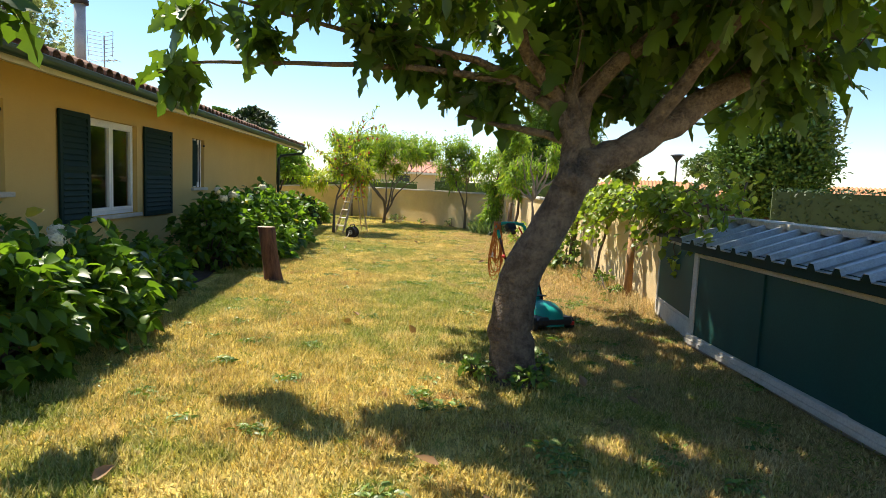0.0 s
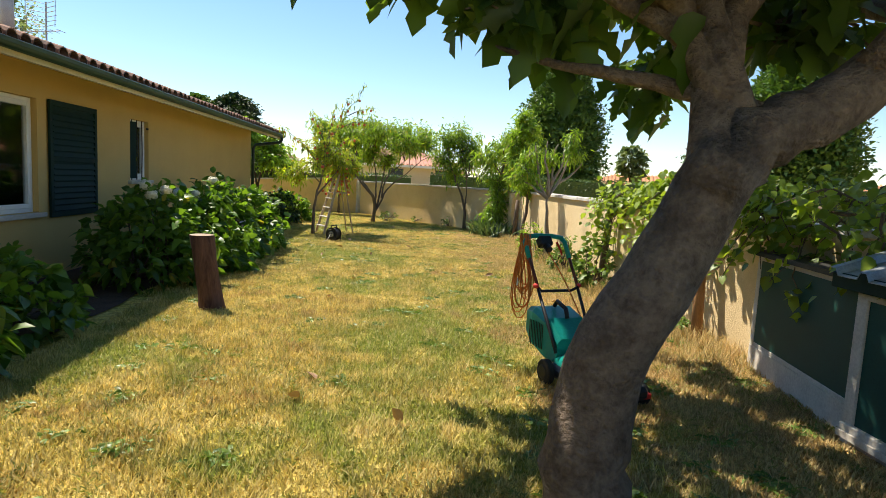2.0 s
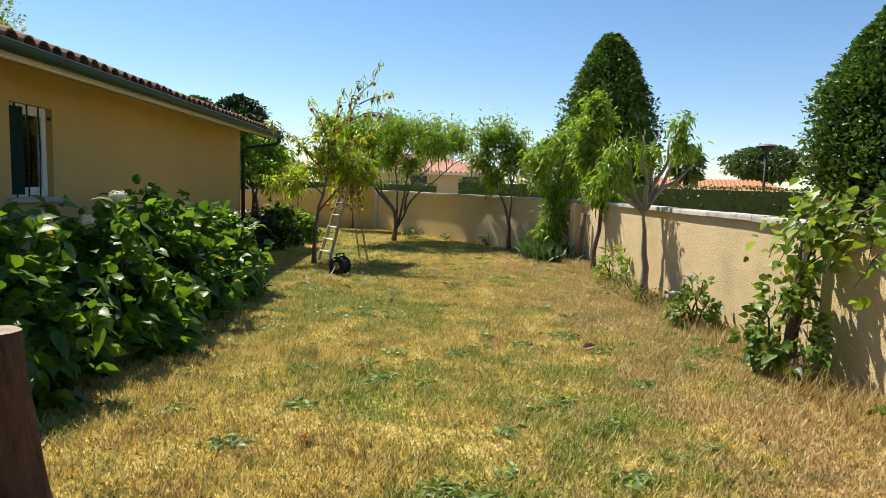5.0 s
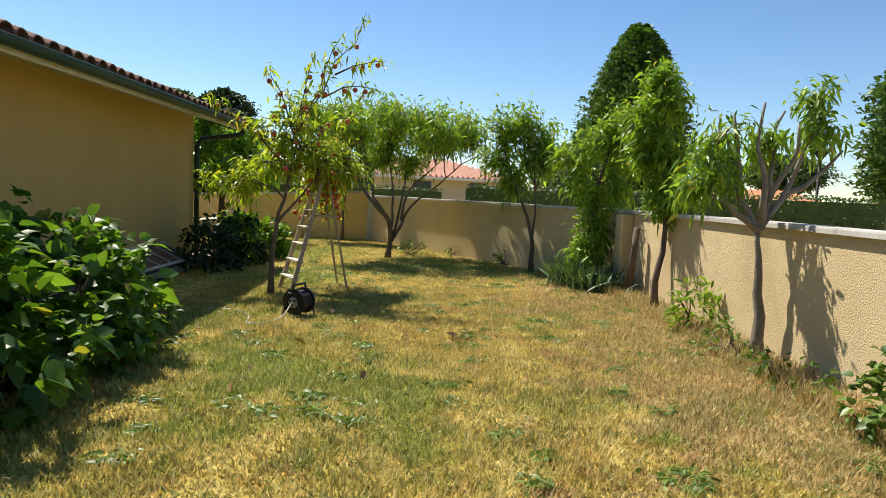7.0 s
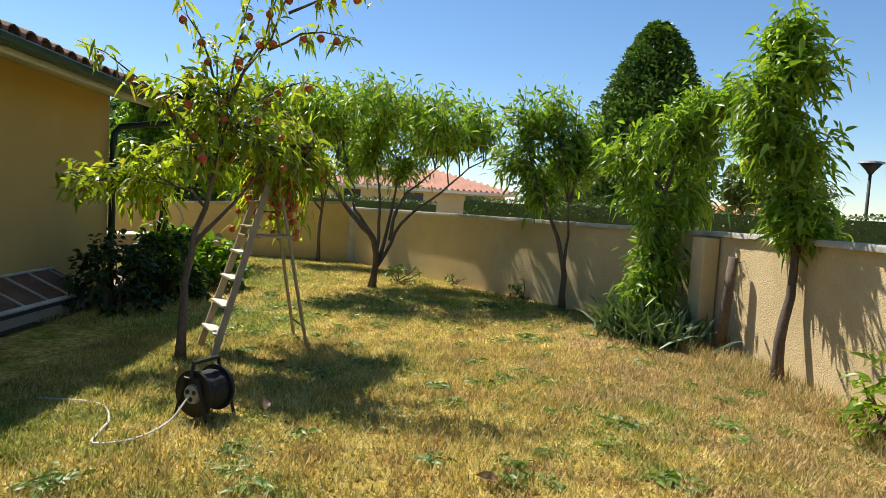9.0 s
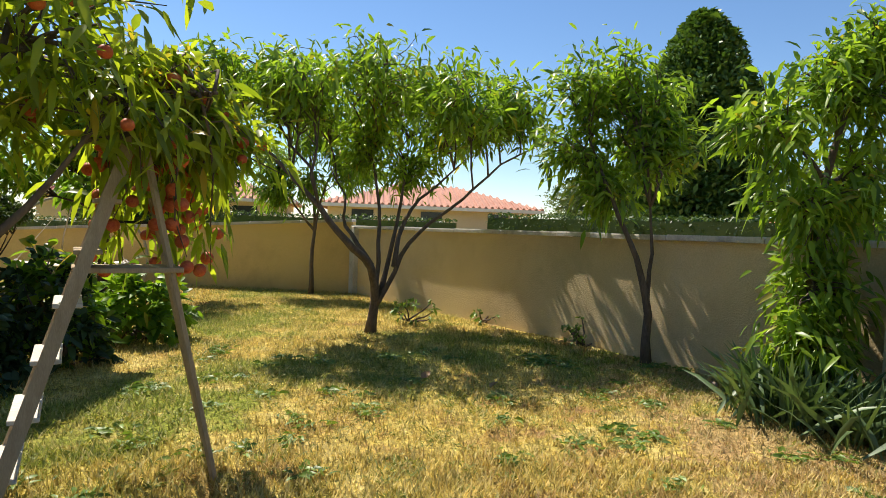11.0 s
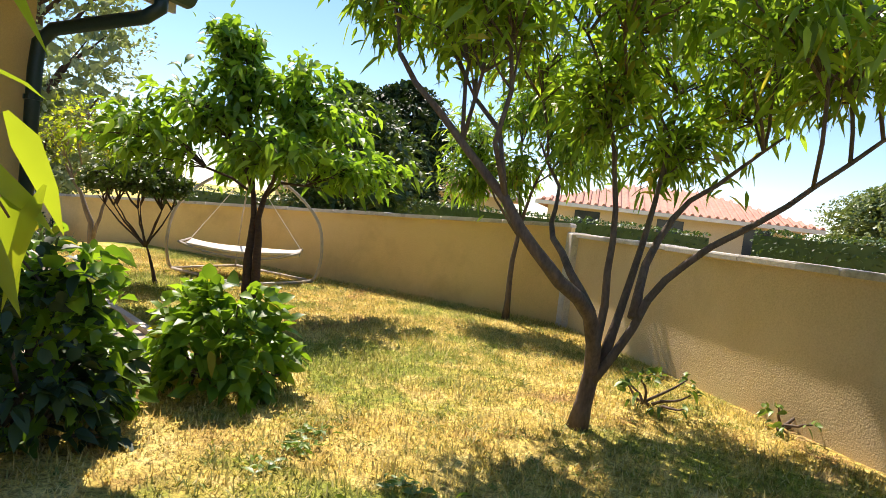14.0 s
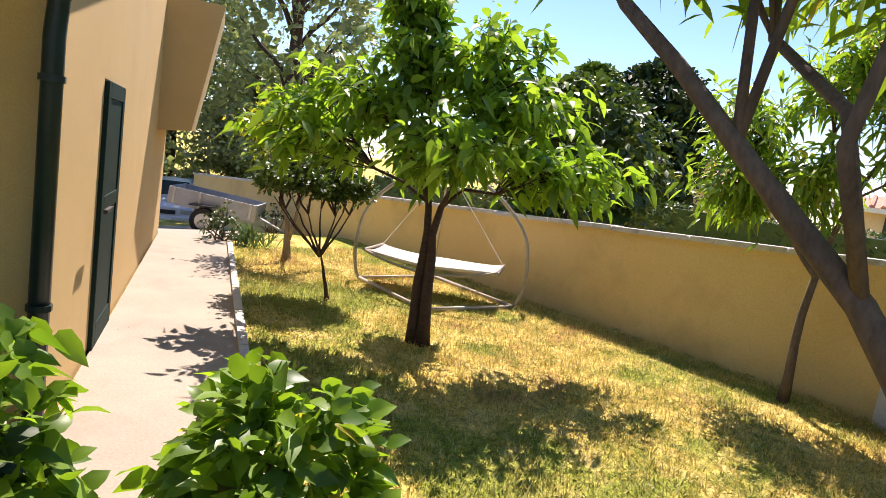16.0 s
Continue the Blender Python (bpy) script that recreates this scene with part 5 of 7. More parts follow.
# clipped umbrella shrub
tx, ty = -3.52, 23.75
grow_tree("umbrella_topiary", "clipped umbrella-shaped shrub on a leaning bare stem", (tx, ty, 0),
    [[(tx, ty, -0.03), (tx - 0.1, ty, 0.25), (tx - 0.2, ty - 0.02, 0.5)]] + [[(tx - 0.2, ty - 0.02, 0.45), (tx - 0.28 + 0.25 * math.cos(a), ty - 0.05 + 0.25 * math.sin(a), 0.75), (tx - 0.3 + 0.45 * math.cos(a), ty - 0.1 + 0.45 * math.sin(a), 1.05)] for a in np.linspace(0, 6.28, 9)[:-1]],
    [(1 + k % 8, 0.95, (tx - 0.33 + rr * math.cos(a), ty - 0.1 + rr * math.sin(a), 1.42 - 0.75 * rr * rr), (0.25, 0.25, 0.15)) for k, (a, rr) in enumerate([(a, 0.46) for a in np.linspace(0, 6.28, 11)[:-1]] + [(a, 0.24) for a in np.linspace(0.3, 6.58, 7)[:-1]] + [(0.0, 0.0)])],
    M_BARK_DARK, L_HEDGE, 71, twigs=30, per_twig=30, leaf=(0.06, 0.040), shape="plain", trunk_r=0.028, hang=0.0, droop=0.2, category="topiary", spread=0.03)
grow_tree("privet_tree", "small multi-stemmed tree with pale green crown on the lawn", (-5.65, 24.58, 0),
    [[(-5.65, 24.58, -0.03), (-5.65, 24.58, 0.4), (-5.8, 24.5, 0.9), (-6.1, 24.4, 1.4)], [(-5.65, 24.58, 0.3), (-5.5, 24.6, 0.8), (-5.4, 24.7, 1.3)]],
    [(0, 0.95, (-6.2, 24.4, 1.8), (0.6, 0.6, 0.4)), (1, 0.95, (-5.4, 24.7, 1.75), (0.6, 0.6, 0.4)), (0, 0.9, (-5.8, 24.5, 2.15), (0.6, 0.6, 0.35))], M_BARK_GREY, L_PEACHY, 72, twigs=24, per_twig=22, leaf=(0.075, 0.04), shape="plain", trunk_r=0.06, hang=0.1)

# ---------- shrubs along the house ----------
HYD = [((-0.2, 4.05, 0), (0.76, 0.72, 1.10), 1500, 2), ((-0.1, 4.95, 0), (0.72, 0.75, 0.95), 1300, 2), ((-0.38, 6.0, 0), (0.72, 0.85, 0.80), 1100, 0), ((-0.45, 7.2, 0), (0.68, 0.8, 0.66), 900, 0),
       ((-0.2, 9.9, 0), (0.85, 0.85, 1.2), 1500, 5), ((-0.05, 11.1, 0), (0.85, 0.85, 1.22), 1500, 3), ((-0.05, 12.4, 0), (0.9, 0.9, 1.28), 1600, 0), ((0.0, 13.6, 0), (0.82, 0.85, 1.2), 1500, 0)]
for k, (b, s, n, fl) in enumerate(HYD):
    bush("hydrangea", "leafy hydrangea bush" + (" with cream flower heads" if fl else "") + " against the house wall", b, s, n, L_HYD, 100 + k, flowers=fl, group="hydrangeas", category="hydrangea")
for k, (b, s, n) in enumerate([((-0.65, 19.0, 0), (0.5, 0.6, 0.85), 900), ((-0.4, 19.8, 0), (0.5, 0.5, 0.9), 800)]):
    bush("dark_shrub", "dark evergreen shrub in the shade of the house", b, s, n, L_DARK, 130 + k, leaf=(0.11, 0.06), category="shrub")
for k, (b, s, n) in enumerate([((-0.45, 19.95, 0), (0.42, 0.42, 0.96), 1000), ((-0.22, 21.02, 0), (0.50, 0.44, 0.70), 1000)]):
    bush("hydrangea", "green leafy hydrangea bush at the house corner, coloured bright as if backlit", b, s, n, L_HYD_BACKLIT, 140 + k, group="hydrangeas", category="hydrangea", leaf=(0.135, 0.085))
bush("wall_shrub", "young leafy shrub against the sunny wall", (5.95, 10.9, 0), (0.35, 0.5, 0.75), 420, L_WEED, 150, leaf=(0.10, 0.075), stems=10)
bush("wall_shrub", "straggly green shrub at the wall foot", (5.95, 12.6, 0), (0.3, 0.4, 0.55), 300, L_WEED, 151, leaf=(0.09, 0.065), stems=10)
bush("wall_shrub", "low peach sapling against the wall", (6.0, 15.7, 0), (0.32, 0.35, 0.62), 260, L_PEACH, 152, leaf=(0.13, 0.034), shape="long", stems=8)
bush("box_shrub", "rounded green shrub beside the path", (-7.0, 24.25, 0), (0.36, 0.36, 0.55), 500, L_HEDGE, 153, leaf=(0.06, 0.04), shape="plain")
for k, (b, s) in enumerate([((5.9, 13.6, 0), (0.25, 0.5, 0.25)), ((5.9, 14.6, 0), (0.22, 0.4, 0.3)), ((5.95, 9.2, 0), (0.25, 0.6, 0.25)), ((5.9, 8.2, 0), (0.2, 0.5, 0.25)), ((3.6, 23.0, 0), (0.3, 0.3, 0.25)), ((4.5, 21.5, 0), (0.3, 0.3, 0.3)), ((0.45, 14.6, 0), (0.12, 0.12, 0.42)), ((2.6, 22.8, 0), (0.4, 0.3, 0.3)), ((3.5, 4.2, 0), (0.12, 0.14, 0.12)), ((3.85, 3.97, 0), (0.16, 0.12, 0.10)), ((4.05, 4.4, 0), (0.12, 0.16, 0.12))]):
    bush("weed_clump", "small green weed clump at the edge of the lawn", b, s, 110, L_WEED, 160 + k, leaf=(0.08, 0.04), stems=6, category="weeds", group="weed clumps")


def iris(base, seed, n=110, h=0.55):
    rng = np.random.default_rng(seed)
    root = thing("iris_clump", base, "clump of grey-green sword-shaped iris leaves", "plant", "iris clumps")
    P = np.array(base) + np.stack([rng.normal(size=n) * 0.2, rng.normal(size=n) * 0.2, np.zeros(n)], axis=1)
    D = rng.normal(size=(n, 3)) * 0.45
    D[:, 2] = 1.0
    ln = rng.uniform(0.7, 1.2, n) * h
    for i in range(60):
        leaf_part("blade", P[i:i + 1], D[i:i + 1], ln[i:i + 1], np.full(1, 0.042), L_IRIS, root, "long", droop=0.3, rng=rng)
    if n > 60:
        tagged(leaf_part("foliage", P[60:], D[60:], ln[60:], np.full(n - 60, 0.04), L_IRIS, root, "long", droop=0.3, rng=rng), kind="stuff")
    return root


iris((5.45, 18.9, 0), 1, 320, 0.68)
iris((5.7, 18.5, 0), 2, 180, 0.55)


def vine():
    """Grapevine that hangs over the sunny wall above the shed's end."""
    rng = np.random.default_rng(9)
    root = thing("grapevine", (6.15, 8.6, 0), "sprawling green grapevine over the garden wall", "vine")
    wood, P, D = Geo(), [], []
    for k in range(64):
        y = rng.uniform(5.4, 10.9)
        top = np.array((6.2 + rng.normal() * 0.12, y, 1.3 + rng.uniform(0, 0.28)))
        end = np.array((rng.uniform(5.72, 6.2), y + rng.normal() * 0.5, rng.uniform(0.62, 1.5) if y < 10 else rng.uniform(0.2, 1.3)))
        q = bend(top, end, 0.1, rng, 5, 0.05)
        part("stem", Geo().tube(q, [0.012, 0.009, 0.007, 0.005, 0.003], 5), M_BARK, root, smooth=True)
        u = rng.uniform(0, 1, 34)
        i = np.clip((u * 4).astype(int), 0, 3)
        f = (u * 4 - i)[:, None]
        P.append(q[i] * (1 - f) + q[i + 1] * f + rng.normal(size=(34, 3)) * 0.09)
        w_ = rng.normal(size=(34, 3)) * 0.6
        w_[:, 0] -= 0.5
        w_[:, 2] -= 0.2
        D.append(w_)
    for y0, y1 in ((5.4, 8.2), (8.0, 11.0)):
        wood.tube(bend((6.22, y0, 1.36), (6.2, y1, 1.36), 0.08, rng, 8, 0.01), 0.016, 6)
    wood.tube(bend((6.1, 9.6, -0.03), (6.2, 9.4, 1.36), 0.0, rng, 6, 0.03), 0.022, 6)
    part("main_stem", wood, M_BARK, root, smooth=True)
    P, D = np.concatenate(P), np.concatenate(D)
    P[:, 2] = np.maximum(P[:, 2], 0.1)
    ln = rng.uniform(0.055, 0.11, len(P))
    leaf_part("foliage", P, D, ln, ln * 0.95, L_VINE, root, "broad", rng=rng)


vine()

# ---------- things on the lawn ----------
st = thing("tree_stump", (0.99, 8.52, 0), "tall leaning sawn tree stump with reddish bark", "stump")
rs = np.random.default_rng(3)
sv, sf, SEG = [], [], 22
lv = [(0.0, 0.150), (0.05, 0.135), (0.2, 0.12), (0.4, 0.122), (0.6, 0.118), (0.78, 0.122), (0.80, 0.118)]
for z, r in lv:
    for k in range(SEG):
        a = 2 * math.pi * k / SEG
        rr = r * (1 + 0.10 * noise.noise(Vector((math.cos(a) * 2, math.sin(a) * 2, z * 3))) + 0.02 * math.sin(k * 3.1))
        sv.append(Vector((0.99 - 0.17 * z + rr * math.cos(a), 8.52 + 0.08 * z + rr * math.sin(a), z - 0.02)))
for i in range(len(lv) - 1):
    for k in range(SEG):
        a, b = i * SEG + k, i * SEG + (k + 1) % SEG
        sf.append((a, b, b + SEG, a + SEG))
part("bark", Geo().add(sv, sf), M_STUMP, st, smooth=True)
top = sv[-SEG:]
cc = sum(top, Vector()) / SEG
part("sawn_top", Geo().add([v + Vector((0, 0, 0.001)) for v in top] + [cc + Vector((0, 0, 0.006))], [(k, (k + 1) % SEG, SEG) for k in range(SEG)]), M_STUMPTOP, st, "pale sawn top")


def step_ladder():
    ld = thing("step_ladder", (1.35, 17.4, 0), "old wooden step ladder with pale treads under the peach tree", "ladder")
    topc = Vector((1.42, 17.50, 1.66))
    fl, fr_ = Vector((0.88, 17.36, -0.01)), Vector((1.14, 16.92, -0.01))
    rl, rr = Vector((1.60, 18.02, -0.01)), Vector((1.80, 17.60, -0.01))
    ax = (fr_ - fl).normalized()
    tl, tr_ = topc - ax * 0.10, topc + ax * 0.10
    for p, q in ((fl, tl), (fr_, tr_)):
        d = (q - p).normalized()
        s = ax * 0.014
        n = d.cross(ax).normalized() * 0.028
        part("stile", Geo().add([p + a * s + b * n for a, b in ((-1, -1), (1, -1), (1, 1), (-1, 1))] + [q + a * s + b * n for a, b in ((-1, -1), (1, -1), (1, 1), (-1, 1))], [(3, 2, 1, 0), (4, 5, 6, 7), (0, 1, 5, 4), (1, 2, 6, 5), (2, 3, 7, 6), (3, 0, 4, 7)]), M_OLDWOOD, ld)
    back = Vector((-ax.y, ax.x, 0))
    for p, q in ((rl, tl + Vector((0.03, 0.03, -0.05))), (rr, tr_ + Vector((0.03, 0.03, -0.05)))):
        part("rear_leg", Geo().tube([p, q], 0.018, 6), M_OLDWOOD, ld)
    nrm = ax.cross(Vector((0, 0, 1))).normalized()
    for k in range(6):
        u = 0.13 + 0.135 * k
        a, b = fl.lerp(tl, u), fr_.lerp(tr_, u)
        m = Matrix.Translation((a + b) / 2) @ Matrix.Rotation(math.atan2(ax.y, ax.x), 4, "Z")
        w_ = (b - a).length / 2
        part("tread", Geo().box((-w_, -0.055, -0.010), (w_, 0.055, 0.010), m, 0.003), M_STEP if k < 4 else M_OLDWOOD, ld, "pale worn tread" if k < 4 else "")
    a, b = rl.lerp(tl, 0.12), rr.lerp(tr_, 0.12)
    part("rear_rail", Geo().tube([a, b], 0.010, 6), M_OLDWOOD, ld)
    a, b = (fl.lerp(tl, 0.62) + fr_.lerp(tr_, 0.62)) / 2, (rl.lerp(tl, 0.62) + rr.lerp(tr_, 0.62)) / 2
    m = Matrix.Translation((a + b) / 2) @ Matrix.Rotation(math.atan2(ax.y, ax.x), 4, "Z")
    part("platform", Geo().box((-0.13, -(b - a).length / 2 - 0.03, -0.012), (0.13, (b - a).length / 2 + 0.06, 0.012), m, 0.003), M_OLDWOOD, ld)
    part("stay", Geo().tube([fl.lerp(tl, 0.75), rl.lerp(tl, 0.75)], 0.007, 5), M_IRON, ld)
    part("top_cap", Geo().box((-0.13, -0.05, -0.012), (0.13, 0.07, 0.014), Matrix.Translation(topc) @ Matrix.Rotation(math.atan2(ax.y, ax.x), 4, "Z"), 0.004), M_OLDWOOD, ld)


step_ladder()


def cable_reel():
    c = Vector((1.52, 15.62, 0.165))
    rl = thing("cable_reel", (c.x, c.y, 0), "black cable reel with grey hub and pale lead on the lawn", "cable reel")
    ax = Vector((-0.45, -0.9, 0)).normalized()
    for s in (-1, 1):
        d = c + ax * (0.09 * s)
        part("flange", Geo().tube([d - ax * 0.009, d + ax * 0.009], 0.145, 28), M_BLACK, rl, smooth=False)
    part("wound_cable", Geo().tube([c - ax * 0.08, c - ax * 0.05, c, c + ax * 0.05, c + ax * 0.08], [0.115, 0.122, 0.118, 0.123, 0.115], 24), M_RUBBER, rl)
    hub = part("hub", Geo().tube([c + ax * 0.098, c + ax * 0.115], [0.062, 0.055], 20), M_GREYMETAL, rl, "grey hub plate")
    side = ax.cross(Vector((0, 0, 1))).normalized()
    for k in range(3):
        a = 2.1 * k + 0.5
        q = c + ax * 0.116 + side * 0.03 * math.cos(a) + Vector((0, 0, 0.03 * math.sin(a)))
        part("socket", Geo().tube([q, q + ax * 0.006], 0.014, 10), M_BLACK, hub)
    for s in (-1, 1):
        e = c + ax * (0.115 * s)
        part("stand", Geo().tube([e + side * 0.13 - Vector((0, 0, 0.165)), e + side * 0.05 + Vector((0, 0, 0.10)), e - side * 0.05 + Vector((0, 0, 0.10)), e - side * 0.13 - Vector((0, 0, 0.165))], 0.010, 6), M_BLACK, rl)
    part("handle", Geo().tube([c - ax * 0.115 + Vector((0, 0, 0.1)), c - ax * 0.1 + Vector((0, 0, 0.19)), c + ax * 0.1 + Vector((0, 0, 0.19)), c + ax * 0.115 + Vector((0, 0, 0.1))], 0.013, 8), M_BLACK, rl)
    pts = [c + ax * 0.125, c + ax * 0.16 - Vector((0, 0, 0.03)), Vector((1.40, 15.36, 0.05)), Vector((1.28, 15.2, 0.008)), Vector((1.1, 15.12, 0.008)), Vector((1.05, 15.3, 0.008)), Vector((1.0, 15.5, 0.008)), Vector((0.8, 15.75, 0.008)), Vector((0.4, 15.8, 0.008))]
    part("lead", Geo().tube(smooth_line(pts), 0.007, 6), M_CORD_W, rl, "pale loose lead")


cable_reel()


def lawn_mower():
    o = Matrix.Translation((4.42, 6.15, 0)) @ Matrix.Rotation(radians(197), 4, "Z")
    mw = thing("lawn_mower", (4.42, 6.15, 0), "teal electric lawn mower with orange cable on its handle", "lawn mower")

    def T(*p):
        return o @ Vector(p)
    # local: +y is forward, x to the side
    g = Geo()
    prof = [(-0.30, 0.17, 0.19, 0.19), (-0.12, 0.185, 0.20, 0.23), (0.10, 0.185, 0.17, 0.25), (0.26, 0.16, 0.13, 0.21), (0.36, 0.10, 0.12, 0.15)]
    vs, fs = [], []
    for y, w_, z0, z1 in prof:
        for a in np.linspace(0, math.pi, 9):
            vs.append(T(w_ * math.cos(a), y, z0 - 0.06 + (z1 - z0 + 0.10) * (math.sin(a) ** 0.6)))
    for i in range(len(prof) - 1):
        for k in range(8):
            a = i * 9 + k
            fs.append((a, a + 9, a + 10, a + 1))
    fs += [tuple(range(9)), tuple(range(36, 45))[::-1]]
    part("hood", g.add(vs, fs), M_TEAL, mw, "teal motor hood", smooth=True)
    part("deck", Geo().box((-0.21, -0.32, 0.06), (0.21, 0.37, 0.16), o, 0.03), M_BLACK, mw)
    part("air_grille", Geo().box((-0.09, 0.0, 0.0), (0.09, 0.14, 0.012), o @ pose(0, -0.16, 0.30, 6, 0, 0), 0.004), M_BLACK, mw)
    # grass box behind
    g = Geo()
    secs = [(-0.28, 0.15, 0.12, 0.34), (-0.42, 0.185, 0.14, 0.47), (-0.62, 0.19, 0.20, 0.52), (-0.74, 0.17, 0.28, 0.50)]
    vs, fs = [], []
    for y, w_, z0, z1 in secs:
        b = 0.035
        for x, z in ((-w_ + b, z0), (w_ - b, z0), (w_, z0 + b), (w_, z1 - b), (w_ - b, z1), (-w_ + b, z1), (-w_, z1 - b), (-w_, z0 + b)):
            vs.append(T(x, y, z))
    for i in range(3):
        for k in range(8):
            a, c = i * 8 + k, i * 8 + (k + 1) % 8
            fs.append((a, c, c + 8, a + 8))
    fs += [tuple(range(8))[::-1], tuple(range(24, 32))]
    box_ = part("grass_box", g.add(vs, fs), M_TEAL, mw, "teal plastic grass box")
    for s in (-1, 1):
        for k in range(9):
            part("vent_rib", Geo().tube([T(s * 0.19, -0.44 - 0.025 * k, 0.22), T(s * 0.193, -0.44 - 0.025 * k, 0.42)], 0.004, 4), M_BLACK, box_)
    part("box_handle", Geo().tube([T(0, -0.40, 0.47), T(0, -0.43, 0.54), T(0, -0.56, 0.575), T(0, -0.60, 0.53)], 0.018, 8), M_BLACK, box_, smooth=True)
    part("red_catch", Geo().box((-0.03, -0.36, 0.2), (0.0, -0.30, 0.26), o @ pose(-0.18, 0, 0), 0.006), M_RED, mw)
    part("red_catch", Geo().box((-0.06, 0.30, 0.07), (0.0, 0.36, 0.11), o @ pose(-0.17, 0, 0), 0.006), M_RED, mw)
    for x, y, r in ((-0.22, 0.26, 0.075), (0.22, 0.26, 0.075), (-0.235, -0.28, 0.095), (0.235, -0.28, 0.095)):
        wh = part("wheel", Geo().tube([T(x - 0.028, y, r), T(x - 0.022, y, r), T(x + 0.022, y, r), T(x + 0.028, y, r)], [r * 0.88, r, r, r * 0.88], 22), M_RUBBER, mw)
        s = 1 if x > 0 else -1
        part("rim", Geo().tube([T(x + s * 0.029, y, r), T(x + s * 0.034, y, r)], [r * 0.62, r * 0.5], 14), M_BLACK, wh)
    # handle
    hl, hr = [], []
    for s in (-1, 1):
        low = [T(s * 0.17, -0.26, 0.24), T(s * 0.175, -0.34, 0.36), T(s * 0.185, -0.58, 0.70)]
        part("lower_tube", Geo().tube(low, 0.013, 10), M_BLACK, mw, smooth=True)
        up = [T(s * 0.185, -0.56, 0.68), T(s * 0.19, -0.80, 1.00)]
        part("upper_tube", Geo().tube(up, 0.013, 10), M_TUBE, mw, smooth=True)
        part("clamp", Geo().ball(T(s * 0.20, -0.58, 0.70), 0.026, 8, 6, (1, 1.3, 0.8)), M_RED, mw, "red clamp lever")
        part("grip", Geo().tube([T(s * 0.19, -0.73, 0.90), T(s * 0.19, -0.82, 1.03), T(s * 0.16, -0.85, 1.065)], 0.02, 10), M_TEAL, mw, smooth=True)
    part("cross_bar", Geo().tube([T(-0.185, -0.56, 0.69), T(-0.14, -0.59, 0.655), T(0.14, -0.59, 0.655), T(0.185, -0.56, 0.69)], 0.012, 8), M_BLACK, mw, smooth=True)
    part("top_bar", Geo().tube([T(-0.18, -0.84, 1.06), T(-0.08, -0.86, 1.075), T(0.08, -0.86, 1.075), T(0.18, -0.84, 1.06)], 0.02, 10), M_TEAL, mw, smooth=True)
    sw = part("switch_box", Geo().box((-0.06, -0.04, -0.05), (0.06, 0.04, 0.04), o @ pose(0.0, -0.83, 1.03, 40, 0, 0), 0.012), M_BLACK, mw)
    part("plug", Geo().tube([T(0.0, -0.80, 1.0), T(0.0, -0.74, 0.97)], 0.03, 12), M_BLACK, sw)
    part("red_trigger", Geo().tube([T(-0.10, -0.80, 1.03), T(-0.13, -0.77, 0.96), T(-0.12, -0.74, 0.93)], 0.010, 8), M_RED, mw)
    rng = np.random.default_rng(12)
    for k in range(12):
        g = Geo()
        dx, dy = rng.normal() * 0.018, rng.normal() * 0.03
        L = rng.uniform(0.42, 0.74)
        wd = rng.uniform(0.03, 0.08)
        pts = []
        for a in np.linspace(0, 2 * math.pi, 18):
            pts.append(T(0.17 + dx + wd * math.sin(a) * (0.4 + 0.6 * (1 - math.cos(a)) / 2) * 1.2, -0.84 + dy + 0.03 * math.sin(2 * a), 1.09 - L * (1 - math.cos(a)) / 2 ))
        part("cable_loop", g.tube(pts, 0.0055, 5), M_CORD, mw, "orange extension cable", smooth=True)
    part("connector", Geo().tube([T(0.22, -0.85, 0.72), T(0.225, -0.85, 0.66)], 0.016, 8), M_WHITE, mw)
    part("motor_cable", Geo().tube([T(0.02, -0.78, 0.99), T(-0.05, -0.7, 0.85), T(-0.1, -0.62, 0.72), T(-0.16, -0.40, 0.42), T(-0.14, -0.28, 0.3)], 0.006, 5), M_CORD, mw)


lawn_mower()


